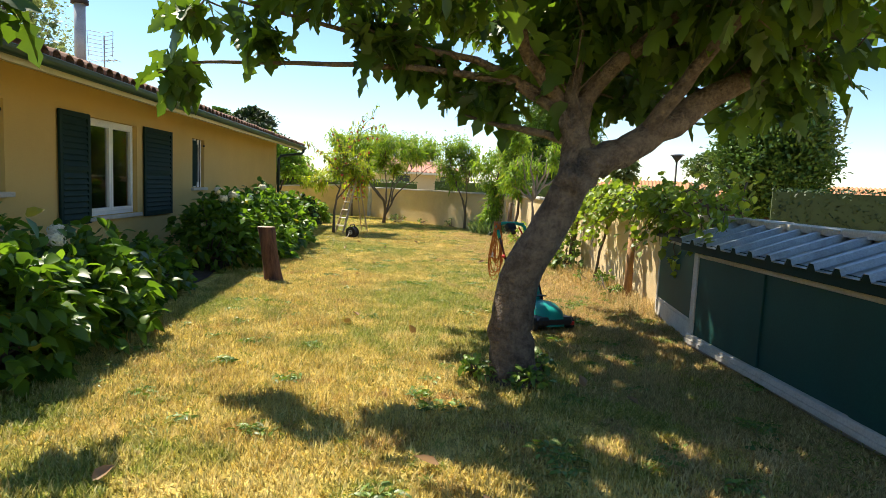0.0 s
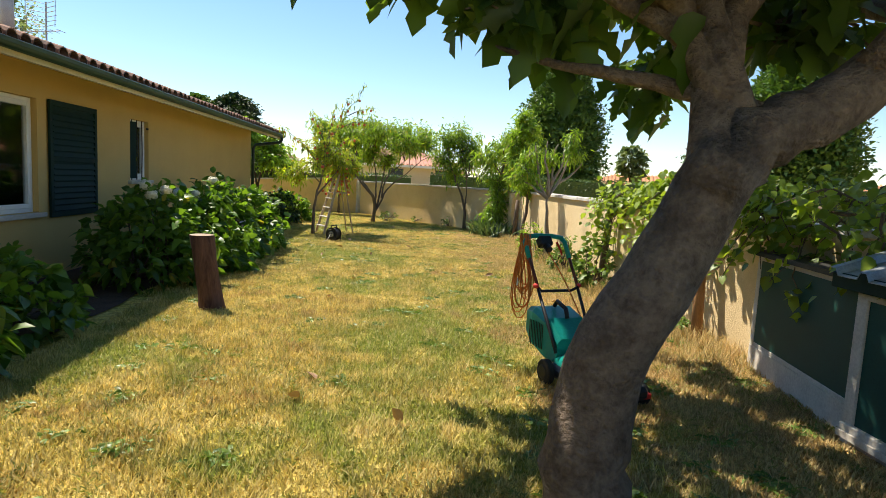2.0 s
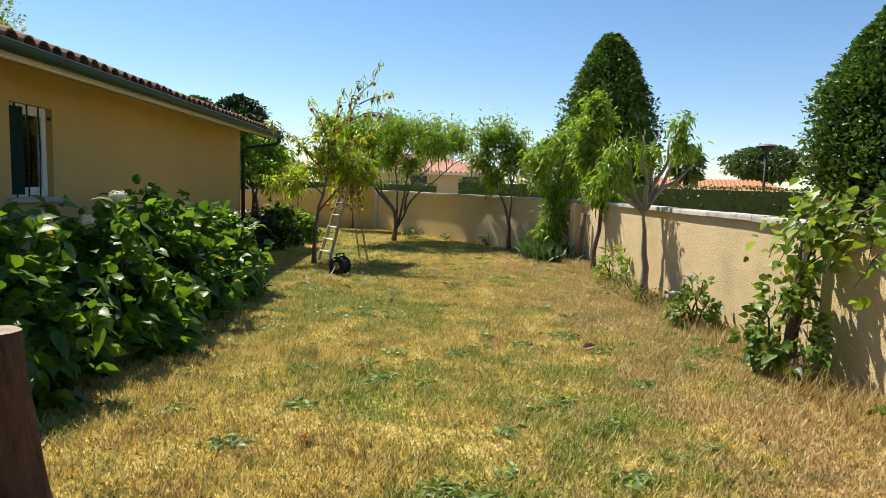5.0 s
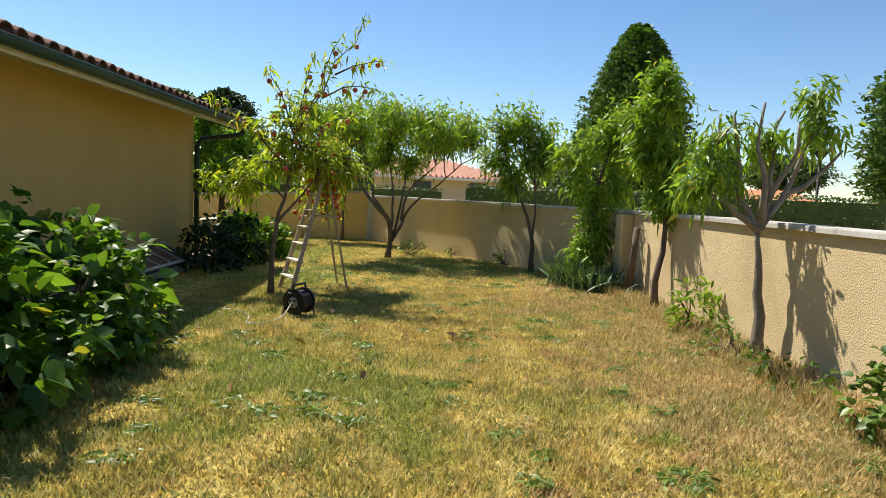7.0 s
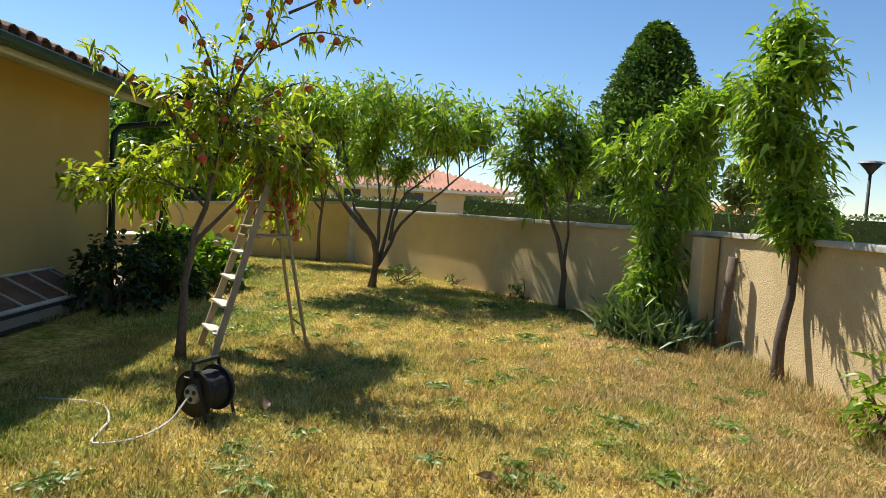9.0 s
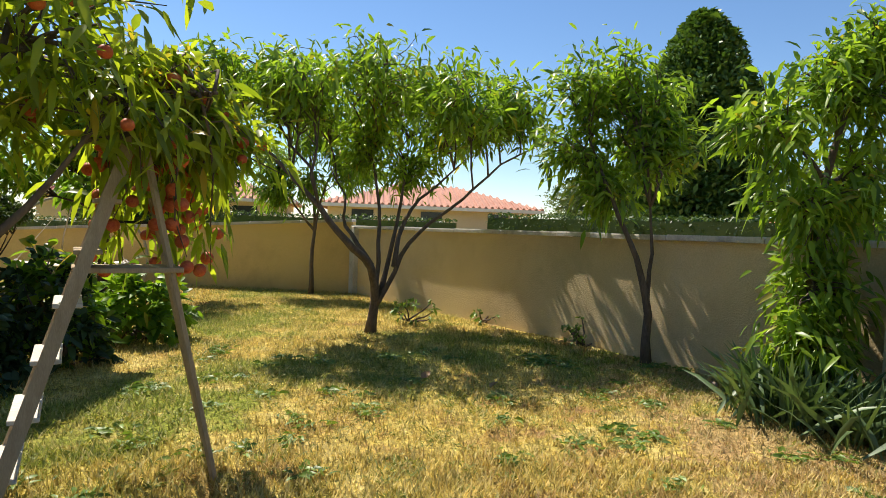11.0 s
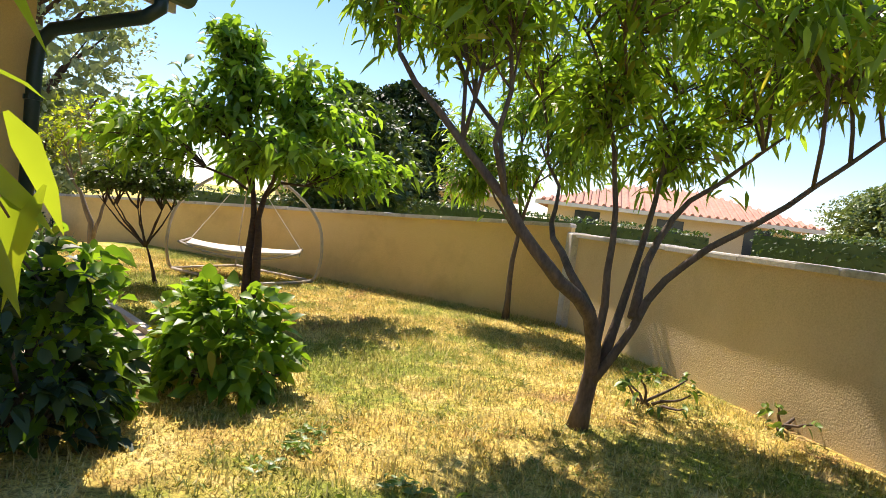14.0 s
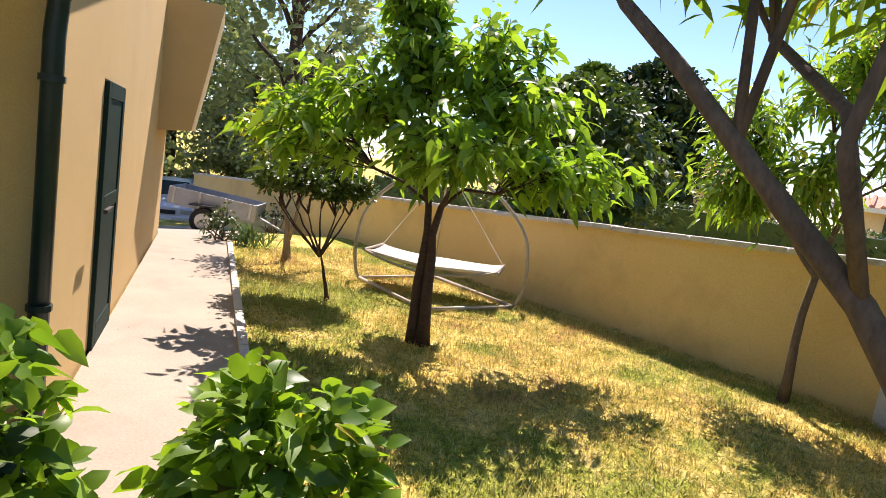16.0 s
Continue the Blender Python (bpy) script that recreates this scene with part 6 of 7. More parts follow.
def garden_shed():
    sh = thing("garden_locker", (6.0, 3.0, 0), "low dark green garden locker with ribbed metal lid along the wall", "garden locker")
    x0, y0, y1 = 5.79, -1.2, 5.42
    part("base_plinth", Geo().box((x0 + 0.03, y0, -0.03), (6.27, y1 - 0.02, 0.05)), M_CONCRETE, sh)
    part("bottom_rail", Geo().box((x0 - 0.03, y0, 0.05), (x0 + 0.04, y1, 0.13), bevel=0.006), M_STONE_SILL, sh, "pale timber bottom rail")
    part("top_rail", Geo().box((x0 - 0.01, y0, 0.91), (x0 + 0.04, y1, 0.97), bevel=0.006), M_STONE_SILL, sh, "pale timber top rail")
    part("rail_lip", Geo().box((x0 - 0.045, y0, 0.044), (x0 - 0.032, y1, 0.085)), M_STONE_SILL, sh)
    n = 6
    w_ = (y1 - 0.1 - y0) / n
    for k in range(n):
        a, b = y0 + k * w_, y0 + (k + 1) * w_
        off = 0.0 if k % 2 else 0.016
        part("door_panel", Geo().box((x0 + 0.004 + off, a + 0.004, 0.131), (x0 + 0.02 + off, b + 0.03, 0.909)), M_SHED, sh)
    part("corner_post", Geo().box((x0 - 0.012, y1 - 0.09, 0.0), (x0 + 0.06, y1, 0.98), bevel=0.006), M_STONE_SILL, sh, "pale corner post")
    part("end_panel", Geo().box((x0 + 0.06, y1 - 0.05, 0.0), (6.27, y1 - 0.02, 1.0)), M_SHED, sh)
    # lid: fascia and ribbed sheet that rises to the wall
    part("lid_fascia", Geo().box((x0 - 0.10, y0, 0.965), (x0 - 0.075, y1 + 0.12, 1.06), bevel=0.004), M_GREEN_PAINT, sh)
    part("lid_fascia", Geo().box((x0 - 0.09, y1 + 0.09, 0.965), (6.27, y1 + 0.115, 1.05)), M_GREEN_PAINT, sh)
    g = Geo()
    vs, fs = [], []
    pitch, y = 0.25, y0
    prof = []
    while y < y1 + 0.12:
        prof += [(y, 0.0), (y + 0.155, 0.0), (y + 0.18, 0.045), (y + 0.225, 0.045)]
        y += pitch
    for px, pz in ((x0 - 0.13, 1.045), (6.26, 1.24)):
        for yy, h in prof:
            vs.append(Vector((px, yy, pz + h)))
    for px, pz in ((x0 - 0.13, 1.045), (6.26, 1.24)):
        for yy, h in prof:
            vs.append(Vector((px, yy, pz + h - 0.004)))
    m_ = len(prof)
    for k in range(m_ - 1):
        fs += [(k, k + m_, k + m_ + 1, k + 1), (2 * m_ + k, 2 * m_ + k + 1, 3 * m_ + k + 1, 3 * m_ + k), (k, k + 1, 2 * m_ + k + 1, 2 * m_ + k)]
    part("ribbed_lid", g.add(vs, fs), M_STEEL, sh, "ribbed galvanised metal sheet")
    # green closures under the ribs
    for k in range(int((y1 + 0.1 - y0) / pitch)):
        yy = y0 + k * pitch
        part("rib_closure", Geo().add([Vector((x0 - 0.125, yy + 0.155, 1.04)), Vector((x0 - 0.125, yy + 0.25, 1.04)), Vector((x0 - 0.125, yy + 0.225, 1.086)), Vector((x0 - 0.125, yy + 0.18, 1.086)),
                                              Vector((x0 - 0.10, yy + 0.155, 1.04)), Vector((x0 - 0.10, yy + 0.25, 1.04)), Vector((x0 - 0.10, yy + 0.225, 1.086)), Vector((x0 - 0.10, yy + 0.18, 1.086))], [(0, 1, 2, 3), (7, 6, 5, 4), (0, 4, 5, 1), (2, 6, 7, 3)]), M_GREEN_PAINT, sh)
    # smaller end locker
    lk = thing("small_locker", (6.1, 6.2, 0), "small green garden locker with pale frame beside the larger one", "garden locker")
    y2 = 7.0
    q0, q1 = Vector((5.86, y1 + 0.02, 0)), Vector((6.11, y2, 0))
    d = (q1 - q0).normalized()
    m = Matrix.Translation(q0) @ Matrix.Rotation(math.atan2(d.y, d.x), 4, "Z")
    l = (q1 - q0).length
    part("base_board", Geo().box((0, -0.02, -0.02), (l, 0.012, 0.2), m, 0.004), M_STONE_SILL, lk, "weathered pale base board")
    part("panel", Geo().box((0.07, -0.012, 0.232), (l - 0.07, 0.004, 0.95), m), M_SHED, lk)
    for a, b, z0, z1 in ((0, 0.07, 0.2, 1.0), (l - 0.07, l, 0.0, 1.0), (0.07, l - 0.07, 0.2, 0.235), (0.07, l - 0.07, 0.95, 1.0)):
        part("frame_board", Geo().box((a, -0.024, z0), (b, 0.008, z1), m, 0.004), M_STONE_SILL, lk, "pale frame board")
    part("lid", Geo().prism([(q0.x - 0.08, q0.y), (q1.x - 0.08, q1.y + 0.05), (6.27, q1.y + 0.05), (6.27, q0.y)], 1.0, 1.035), M_IRON, lk, "dark flat lid with leaf litter")
    part("end_board", Geo().box((6.12, y2 - 0.03, 0), (6.27, y2, 1.0)), M_STONE_SILL, lk)


garden_shed()


def hammock():
    hm = thing("hammock_bed", (-3.4, 25.3, 0), "hanging garden bed with curved beige steel frame on the lawn", "hammock")
    a, b, c, d = Vector((-4.36, 24.88, 0.02)), Vector((-2.8, 24.56, 0.02)), Vector((-2.56, 25.92, 0.02)), Vector((-4.25, 26.2, 0.02))
    for p, q in ((a, b), (b, c), (c, d), (d, a)):
        part("ground_tube", Geo().tube([p, q], 0.026, 10), M_HAMFRAME, hm, smooth=True)
    topz = 1.45
    ctr = (a + b + c + d) / 4
    for p, lean in ((a, 0.0), (c, 0.0)):
        o = (p - ctr)
        o.z = 0
        pts = [p, p + o * 0.06 + Vector((0, 0, 0.12)), p + o * 0.10 + Vector((0, 0, 0.45)), p + o * 0.02 + Vector((0, 0, 0.9)), p - o * 0.25 + Vector((0, 0, 1.25)), p - o * 0.6 + Vector((0, 0, 1.5)), ctr + Vector((0, 0, 1.62))]
        part("curved_pole", Geo().tube(smooth_line(pts), 0.024, 10), M_HAMFRAME, hm, smooth=True)
    part("brace", Geo().tube([(b + c) / 2 * 0 + d, d.lerp(ctr, 0.4) + Vector((0, 0, 0.9)), ctr + Vector((0, 0, 1.55))], 0.014, 8), M_HAMFRAME, hm, smooth=True)
    # bed: curved sling between two bowed tubes
    u = (c - a)
    u.z = 0
    u.normalize()
    v = Vector((-u.y, u.x, 0))
    n, mm = 14, 6
    vs, fs = [], []
    for i in range(n + 1):
        s = -0.85 + 1.7 * i / n
        for j in range(mm + 1):
            t = -0.36 + 0.72 * j / mm
            z = 0.40 + 0.05 * (s / 0.85) ** 2 - 0.04 * (1 - (t / 0.36) ** 2) + 0.008 * math.sin(5 * s + 3 * t)
            vs.append(ctr + u * s + v * t + Vector((0, 0, z)))
    k0 = len(vs)
    vs += [p - Vector((0, 0, 0.035)) for p in vs]
    for i in range(n):
        for j in range(mm):
            q = i * (mm + 1) + j
            fs += [(q, q + mm + 1, q + mm + 2, q + 1), (k0 + q, k0 + q + 1, k0 + q + mm + 2, k0 + q + mm + 1)]
    for i in range(n):
        q, r = i * (mm + 1), i * (mm + 1) + mm
        fs += [(q, k0 + q, k0 + q + mm + 1, q + mm + 1), (r, r + mm + 1, k0 + r + mm + 1, k0 + r)]
    part("sling", Geo().add(vs, fs), M_CLOTH, hm, "pale canvas sling bed", smooth=True)
    for s in (-0.37, 0.37):
        pts = [ctr + u * (0.87 * k / 6) + v * s + Vector((0, 0, 0.45 - 0.16 * (1 - (k / 6) ** 2) * (1 if abs(k) > 0 else 1))) for k in range(-6, 7)]
        part("bed_tube", Geo().tube(pts, 0.018, 8), M_HAMFRAME, hm, smooth=True)
    for s in (-0.85, 0.85):
        part("end_bar", Geo().tube([ctr + u * s - v * 0.37 + Vector((0, 0, 0.45)), ctr + u * s + v * 0.37 + Vector((0, 0, 0.45))], 0.016, 8), M_HAMFRAME, hm)
        part("hanging_rope", Geo().tube([ctr + u * s * 0.98 + v * 0.3 + Vector((0, 0, 0.46)), ctr + Vector((0, 0, 1.6))], 0.006, 5), M_CORD_W, hm)


hammock()


def wheel(root, c, ax, r, w_):
    wh = part("wheel", Geo().tube([c - ax * w_ / 2, c - ax * w_ * 0.4, c + ax * w_ * 0.4, c + ax * w_ / 2], [r * 0.86, r, r, r * 0.86], 20), M_RUBBER, root)
    part("rim", Geo().tube([c - ax * (w_ / 2 + 0.006), c + ax * (w_ / 2 + 0.006)], r * 0.6, 14), M_METAL, wh)


def parked_car():
    o = Vector((-17.6, 27.95, drive_fall(-17.6) + 0.035))
    m = Matrix.Translation(o) @ Matrix.Rotation(math.atan2(gdir.y, gdir.x) + math.pi, 4, "Z")
    car = thing("car", o, "silver hatchback car parked on the drive beside the house", "car")
    prof = [(2.0, 0.55), (1.98, 0.78), (1.75, 0.92), (0.95, 1.02), (0.25, 1.42), (-1.1, 1.45), (-1.75, 1.05), (-1.9, 0.8), (-1.9, 0.4), (1.95, 0.32)]
    g = Geo()
    n = len(prof)
    vs = []
    for y, k in ((-0.78, 0.93), (-0.84, 1.0), (0.84, 1.0), (0.78, 0.93)):
        for x, z in prof:
            yy = y * (0.84 if z > 1.1 else 1.0)
            vs.append(m @ Vector((x, yy, 0.4 + (z - 0.4) * (1 if abs(y) > 0.8 else 1.0) + (0.0 if abs(y) > 0.8 else 0.03 if z > 0.9 else -0.03))))
    fs = []
    for r in range(3):
        for k in range(n):
            a, b = r * n + k, r * n + (k + 1) % n
            fs.append((a, b, b + n, a + n))
    fs += [tuple(range(n)), tuple(range(3 * n, 4 * n))[::-1]]
    part("body", g.add(vs, fs), M_CARWHITE, car)
    part("windscreen", Geo().add([m @ Vector(v) for v in ((0.92, -0.66, 1.06), (0.92, 0.66, 1.06), (0.3, 0.6, 1.43), (0.3, -0.6, 1.43), (0.90, -0.66, 1.04), (0.90, 0.66, 1.04), (0.28, 0.6, 1.41), (0.28, -0.6, 1.41))], [(0, 1, 2, 3), (7, 6, 5, 4), (0, 4, 5, 1), (2, 6, 7, 3)]), surface("dark_car_glass", (0.02, 0.03, 0.035), (0.04, 0.05, 0.055), 1.0, 0.08, bump=0.0), car)
    part("bumper", Geo().box((1.9, -0.8, 0.30), (2.06, 0.8, 0.56), m, 0.04), M_CARWHITE, car)
    part("radiator_grille", Geo().box((2.0, -0.35, 0.60), (2.03, 0.35, 0.72), m, 0.01), M_BLACK, car)
    part("number_plate", Geo().box((2.06, -0.26, 0.38), (2.075, 0.26, 0.49), m), M_WHITE, car)
    for s in (-1, 1):
        part("headlight", Geo().box((1.93, s * 0.62 - 0.16, 0.62), (2.01, s * 0.62 + 0.16, 0.76), m, 0.02), M_METAL, car, "clear headlight")
        for x in (1.25, -1.2):
            wheel(car, m @ Vector((x, s * 0.78, 0.29)), (m.to_3x3() @ Vector((0, 1, 0))), 0.30, 0.18)


def trailer():
    o = Vector((-10.66, 26.05, drive_fall(-10.66)))
    m = Matrix.Translation(o) @ Matrix.Rotation(radians(48), 4, "Z")
    tr = thing("utility_trailer", o, "small grey metal utility trailer tilted onto its drawbar", "trailer")
    mt = m @ pose(0, 0, 0.45, 0, 6, 0)
    for lo, hi in (((-0.9, -0.5, 0), (0.9, 0.5, 0.03)), ((-0.9, -0.5, 0.03), (0.9, -0.47, 0.36)), ((-0.9, 0.47, 0.03), (0.9, 0.5, 0.36)), ((-0.9, -0.47, 0.03), (-0.87, 0.47, 0.36)), ((0.87, -0.47, 0.03), (0.9, 0.47, 0.36))):
        part("side_panel", Geo().box(lo, hi, mt), M_GREYMETAL, tr)
    for k in range(4):
        part("side_rib", Geo().box((-0.8 + 0.52 * k, -0.52, 0.03), (-0.76 + 0.52 * k, -0.50, 0.36), mt), M_METAL, tr)
    for s in (-1, 1):
        wheel(tr, m @ Vector((-0.1, s * 0.6, 0.27)), (m.to_3x3() @ Vector((0, 1, 0))), 0.27, 0.15)
        part("mudguard", Geo().box((-0.4, s * 0.6 - 0.1, 0.57), (0.2, s * 0.6 + 0.1, 0.60), m, 0.01), M_BLACK, tr)
    part("drawbar", Geo().tube([m @ Vector((0.9, 0, 0.40)), m @ Vector((1.7, 0, 0.06))], 0.03, 8), M_GREYMETAL, tr)
    part("axle", Geo().tube([m @ Vector((-0.1, -0.6, 0.27)), m @ Vector((-0.1, 0.6, 0.27))], 0.025, 8), M_IRON, tr)
    part("strut", Geo().box((-0.14, -0.45, 0.27), (-0.06, 0.45, 0.47), m), M_IRON, tr)


parked_car()
trailer()
bush("dark_shrub", "dark green covered mound beside the trailer", (-10.0, 27.05, drive_fall(-10.0)), (0.4, 0.4, 0.6), 300, L_DARK, 180, leaf=(0.07, 0.05), shape="plain")
iris((-6.7, 24.65, 0), 5, 60, 0.5)

# leaning timber posts by the wall
for (x, y, h, lean, mat_, lab) in ((6.12, 8.0, 0.95, -0.12, M_POSTWOOD, "brown half-round timber post leaning on the wall"), (6.14, 10.95, 1.2, 0.05, M_BARK, "dark rough vine post against the wall"), (6.1, 18.05, 1.05, 0.03, M_BARK, "dark weathered post at the wall corner")):
    ps = thing("timber_post", (x, y, 0), lab, "post", "wall posts")
    part("shaft", Geo().tube([(x - 0.05, y + lean, -0.03), (x - 0.03, y + lean * 0.4, h * 0.5), (x, y, h)], [0.058, 0.055, 0.05], 12), mat_, ps, smooth=True)
    part("wire_tie", Geo().tube([(x, y, h - 0.06), (6.27, y + 0.05, h - 0.04)], 0.004, 5), M_IRON, ps)

# sloping cold frame against the house wall: brown fields between pale bars
pl = thing("cold_frame", (-1.2, 17.9, 0), "low sloping cold frame with pale bars against the house", "cold frame")
FX0, FX1, FZ0, FZ1 = HX + 0.012, -0.96, 0.40, 0.15
fa = math.degrees(math.atan2(FZ0 - FZ1, FX1 - FX0))
fl_ = math.hypot(FX1 - FX0, FZ0 - FZ1)
part("base", Geo().prism([(FX0, 16.3), (FX1, 16.3), (FX1, 19.2), (FX0, 19.2)], -0.03, 0.10), M_CONCRETE, pl)
part("front_board", Geo().box((FX1 - 0.03, 16.3, 0.10), (FX1, 19.2, FZ1 - 0.01), bevel=0.005), M_SLATE, pl)
mf = pose(FX0, 0, FZ0, 0, fa, 0)
part("bed_board", Geo().box((0.0, 16.3, -0.03), (fl_, 19.2, -0.008), mf), M_SLATE, pl)
part("top_strip", Geo().box((0.0, 16.3, -0.006), (0.035, 19.2, 0.018), mf, 0.004), M_COPING, pl, "pale edge strip")
part("lower_strip", Geo().box((fl_ - 0.04, 16.28, -0.006), (fl_ + 0.01, 19.22, 0.020), mf, 0.004), M_COPING, pl, "pale edge strip")
for k in range(8):
    y_ = 16.35 + 0.39 * k
    part("bar", Geo().box((0.036, y_, -0.006), (fl_ - 0.042, y_ + 0.022, 0.014), mf, 0.003), M_COPING, pl)
    if k < 7:
        part("field", Geo().box((0.05, y_ + 0.04, -0.006), (fl_ - 0.06, y_ + 0.37, 0.004), mf), M_FIELD, pl, "brown weathered field")

# bare soil strip below the shrubs
g = Geo()
vs = []
for i in range(61):
    y = -5 + 25.5 * i / 60
    vs += [Vector((HX + 0.01, y, 0.012)), Vector(((0.0 if y < 14.2 else -0.85) + 0.2 * noise.noise(Vector((y * 0.8, 1, 0))), y, 0.004))]
structure("flower_bed", Geo().add(vs, [(2 * i, 2 * i + 1, 2 * i + 3, 2 * i + 2) for i in range(60)]), M_EARTH, "dark bare soil of the flower bed", category="flower bed")

# ---------- beyond the walls ----------


def far_tree(name, label, base, h, r, leafm, seed, n=5200, leaf=0.35, crown_from=0.12, shape_pow=0.75, bark=None, columnar=True, lumps=0.2):
    """A tree seen across the wall: trunk, limbs, and a crown of many leaf sprays with a ragged outline."""
    rng = np.random.default_rng(seed)
    root = thing(name, base, label, "tree")
    b = np.array(base, float)
    wood = Geo().tube([b + np.array([0, 0, -0.05]), b + np.array([0.1, 0, h * 0.4]), b + np.array([0, 0.1, h * 0.85])], [h * 0.022, h * 0.016, h * 0.004], 10)
    for k in range(14):
        a = rng.uniform(0, 6.28)
        z0 = h * rng.uniform(0.12, 0.6)
        wood.tube(bend(b + np.array([0, 0, z0]), b + np.array([math.cos(a) * r * 0.7, math.sin(a) * r * 0.7, z0 + h * 0.2]), 0.2, rng, 5, 0.03), [h * 0.008, h * 0.006, h * 0.005, h * 0.003, h * 0.001], 6)
    part("trunk", wood, bark or M_BARK_DARK, root, smooth=True)
    t = rng.uniform(0, 1, n)
    prof = np.sin(np.pi * np.clip(t, 0, 1) ** shape_pow) ** 0.6 if columnar else np.sqrt(np.maximum(0, 1 - (2 * t - 1) ** 2))
    a = rng.uniform(0, 2 * np.pi, n)
    lump = np.array([1 + lumps * noise.noise(Vector((math.cos(x) * 2.2 + seed, math.sin(x) * 2.2, z * 7))) for x, z in zip(a, t)])
    rad = r * prof * lump * (rng.uniform(0.25, 1.0, n) ** 0.45) * rng.uniform(0.9, 1.1, n)
    P = b + np.stack([rad * np.cos(a), rad * np.sin(a), h * (crown_from + (1 - crown_from) * t)], axis=1)
    D = np.stack([np.cos(a) * 0.5, np.sin(a) * 0.5, np.full(n, 0.55 if columnar else 0.1)], axis=1) + rng.normal(size=(n, 3)) * 0.5
    ln = leaf * rng.uniform(0.5, 1.2, n)
    leaf_part("crown", P, D, ln, ln * 0.5, leafm, root, "plain", rng=rng)
    k = rng.integers(0, n, n // 7)
    Q = b + (P[k] - b) * np.array([0.72, 0.72, 0.97]) + np.array([0, 0, 0.015 * h])
    big = leaf * rng.uniform(1.6, 2.8, len(k))
    leaf_part("inner_crown", Q, D[k], big, big * 0.75, leafm, root, "plain", rng=rng)
    return root


def hedge(name, label, p, q, h, thick, leafm, seed, dens=260, leaf=0.07, z0=0.0):
    rng = np.random.default_rng(seed)
    p, q = np.array(p, float), np.array(q, float)
    d = q - p
    l = np.linalg.norm(d)
    d /= l
    o = np.array([d[1], -d[0]])
    root = thing(name, ((p[0] + q[0]) / 2, (p[1] + q[1]) / 2, z0), label, "hedge", kind="stuff")
    g = Geo()
    c = [p, q, q + o * thick, p + o * thick]
    g.prism([(v[0] + 0.0, v[1]) for v in c][::-1], z0 + 0.02, z0 + h - 0.08)
    part("core", g, leafm, root)
    n = int(l * (h + thick) * dens)
    s = rng.uniform(0, l, n)
    face = rng.uniform(0, 1, n) < h / (h + thick)
    off = np.where(face, rng.normal(size=n) * 0.03, rng.uniform(0, thick, n))
    bump_ = np.array([0.08 * noise.noise(Vector((x * 0.9, seed, 0))) for x in s])
    z = np.where(face, rng.uniform(0.02, h, n), h + rng.normal(size=n) * 0.025 + bump_) + z0
    P = np.stack([p[0] + d[0] * s + o[0] * off, p[1] + d[1] * s + o[1] * off, z], axis=1)
    D = rng.normal(size=(n, 3)) * 0.6 + np.array([-o[0], -o[1], 0.4]) * 0.6
    ln = leaf * rng.uniform(0.6, 1.3, n)
    leaf_part("leaves", P, D, ln, ln * 0.6, leafm, root, "plain", rng=rng)
    return root


def far_house(name, label, c, size, rot, h, roofm, wallm, roof_h, windows=3, base=0.0):
    m = Matrix.Translation((c[0], c[1], base)) @ Matrix.Rotation(radians(rot), 4, "Z")
    hs = thing(name, (c[0], c[1], base), label, "house", "neighbouring houses")
    a, b = size[0] / 2, size[1] / 2
    part("wall", Geo().box((-a, -b, -0.05), (a, b, h), m), wallm, hs)
    o = 0.5
    g = Geo()
    e = [Vector((-a - o, -b - o, h)), Vector((a + o, -b - o, h)), Vector((a + o, b + o, h)), Vector((-a - o, b + o, h)), Vector((-a + b, 0, h + roof_h)), Vector((a - b, 0, h + roof_h))]
    e += [v - Vector((0, 0, 0.14)) for v in e[:4]]
    g.add([m @ v for v in e], [(0, 1, 5, 4), (1, 2, 5), (2, 3, 4, 5), (3, 0, 4), (6, 7, 1, 0), (7, 8, 2, 1), (8, 9, 3, 2), (9, 6, 0, 3), (9, 8, 7, 6)])
    roof = part("roof", g, roofm, hs)
    for side in range(2):
        k = 0
        x = -a - o + 0.3
        g = Geo()
        sy = -1 if side == 0 else 1
        while x < a + o:
            lim = min(1.0, (x + a + o) / (b + o), (a + o - x) / (b + o))
            p0, p1 = Vector((x, sy * (b + o), h + 0.02)), Vector((x, sy * (b + o) * (1 - lim), h + 0.02 + roof_h * lim))
            g.tube([m @ p0, m @ p1], 0.075, 6)
            x += 0.30
        tagged(part("tiling", g, roofm, roof), kind="stuff")
    part("fascia", Geo().box((-a - o, -b - o - 0.03, h - 0.16), (a + o, -b - o - 0.01, h - 0.01), m), M_WHITE, hs)
    for k in range(windows):
        x = -a + (k + 0.5) * 2 * a / windows
        w_ = part("window", Geo().box((x - 0.5, -b - 0.03, 0.95), (x + 0.5, -b - 0.004, 2.05), m), surface("far_window", (0.03, 0.04, 0.05), (0.06, 0.07, 0.08), 2.0, 0.15, bump=0.0), hs)
        part("frame", Geo().box((x - 0.56, -b - 0.05, 0.86), (x + 0.56, -b - 0.031, 0.95), m), M_WHITE, w_)
    return hs


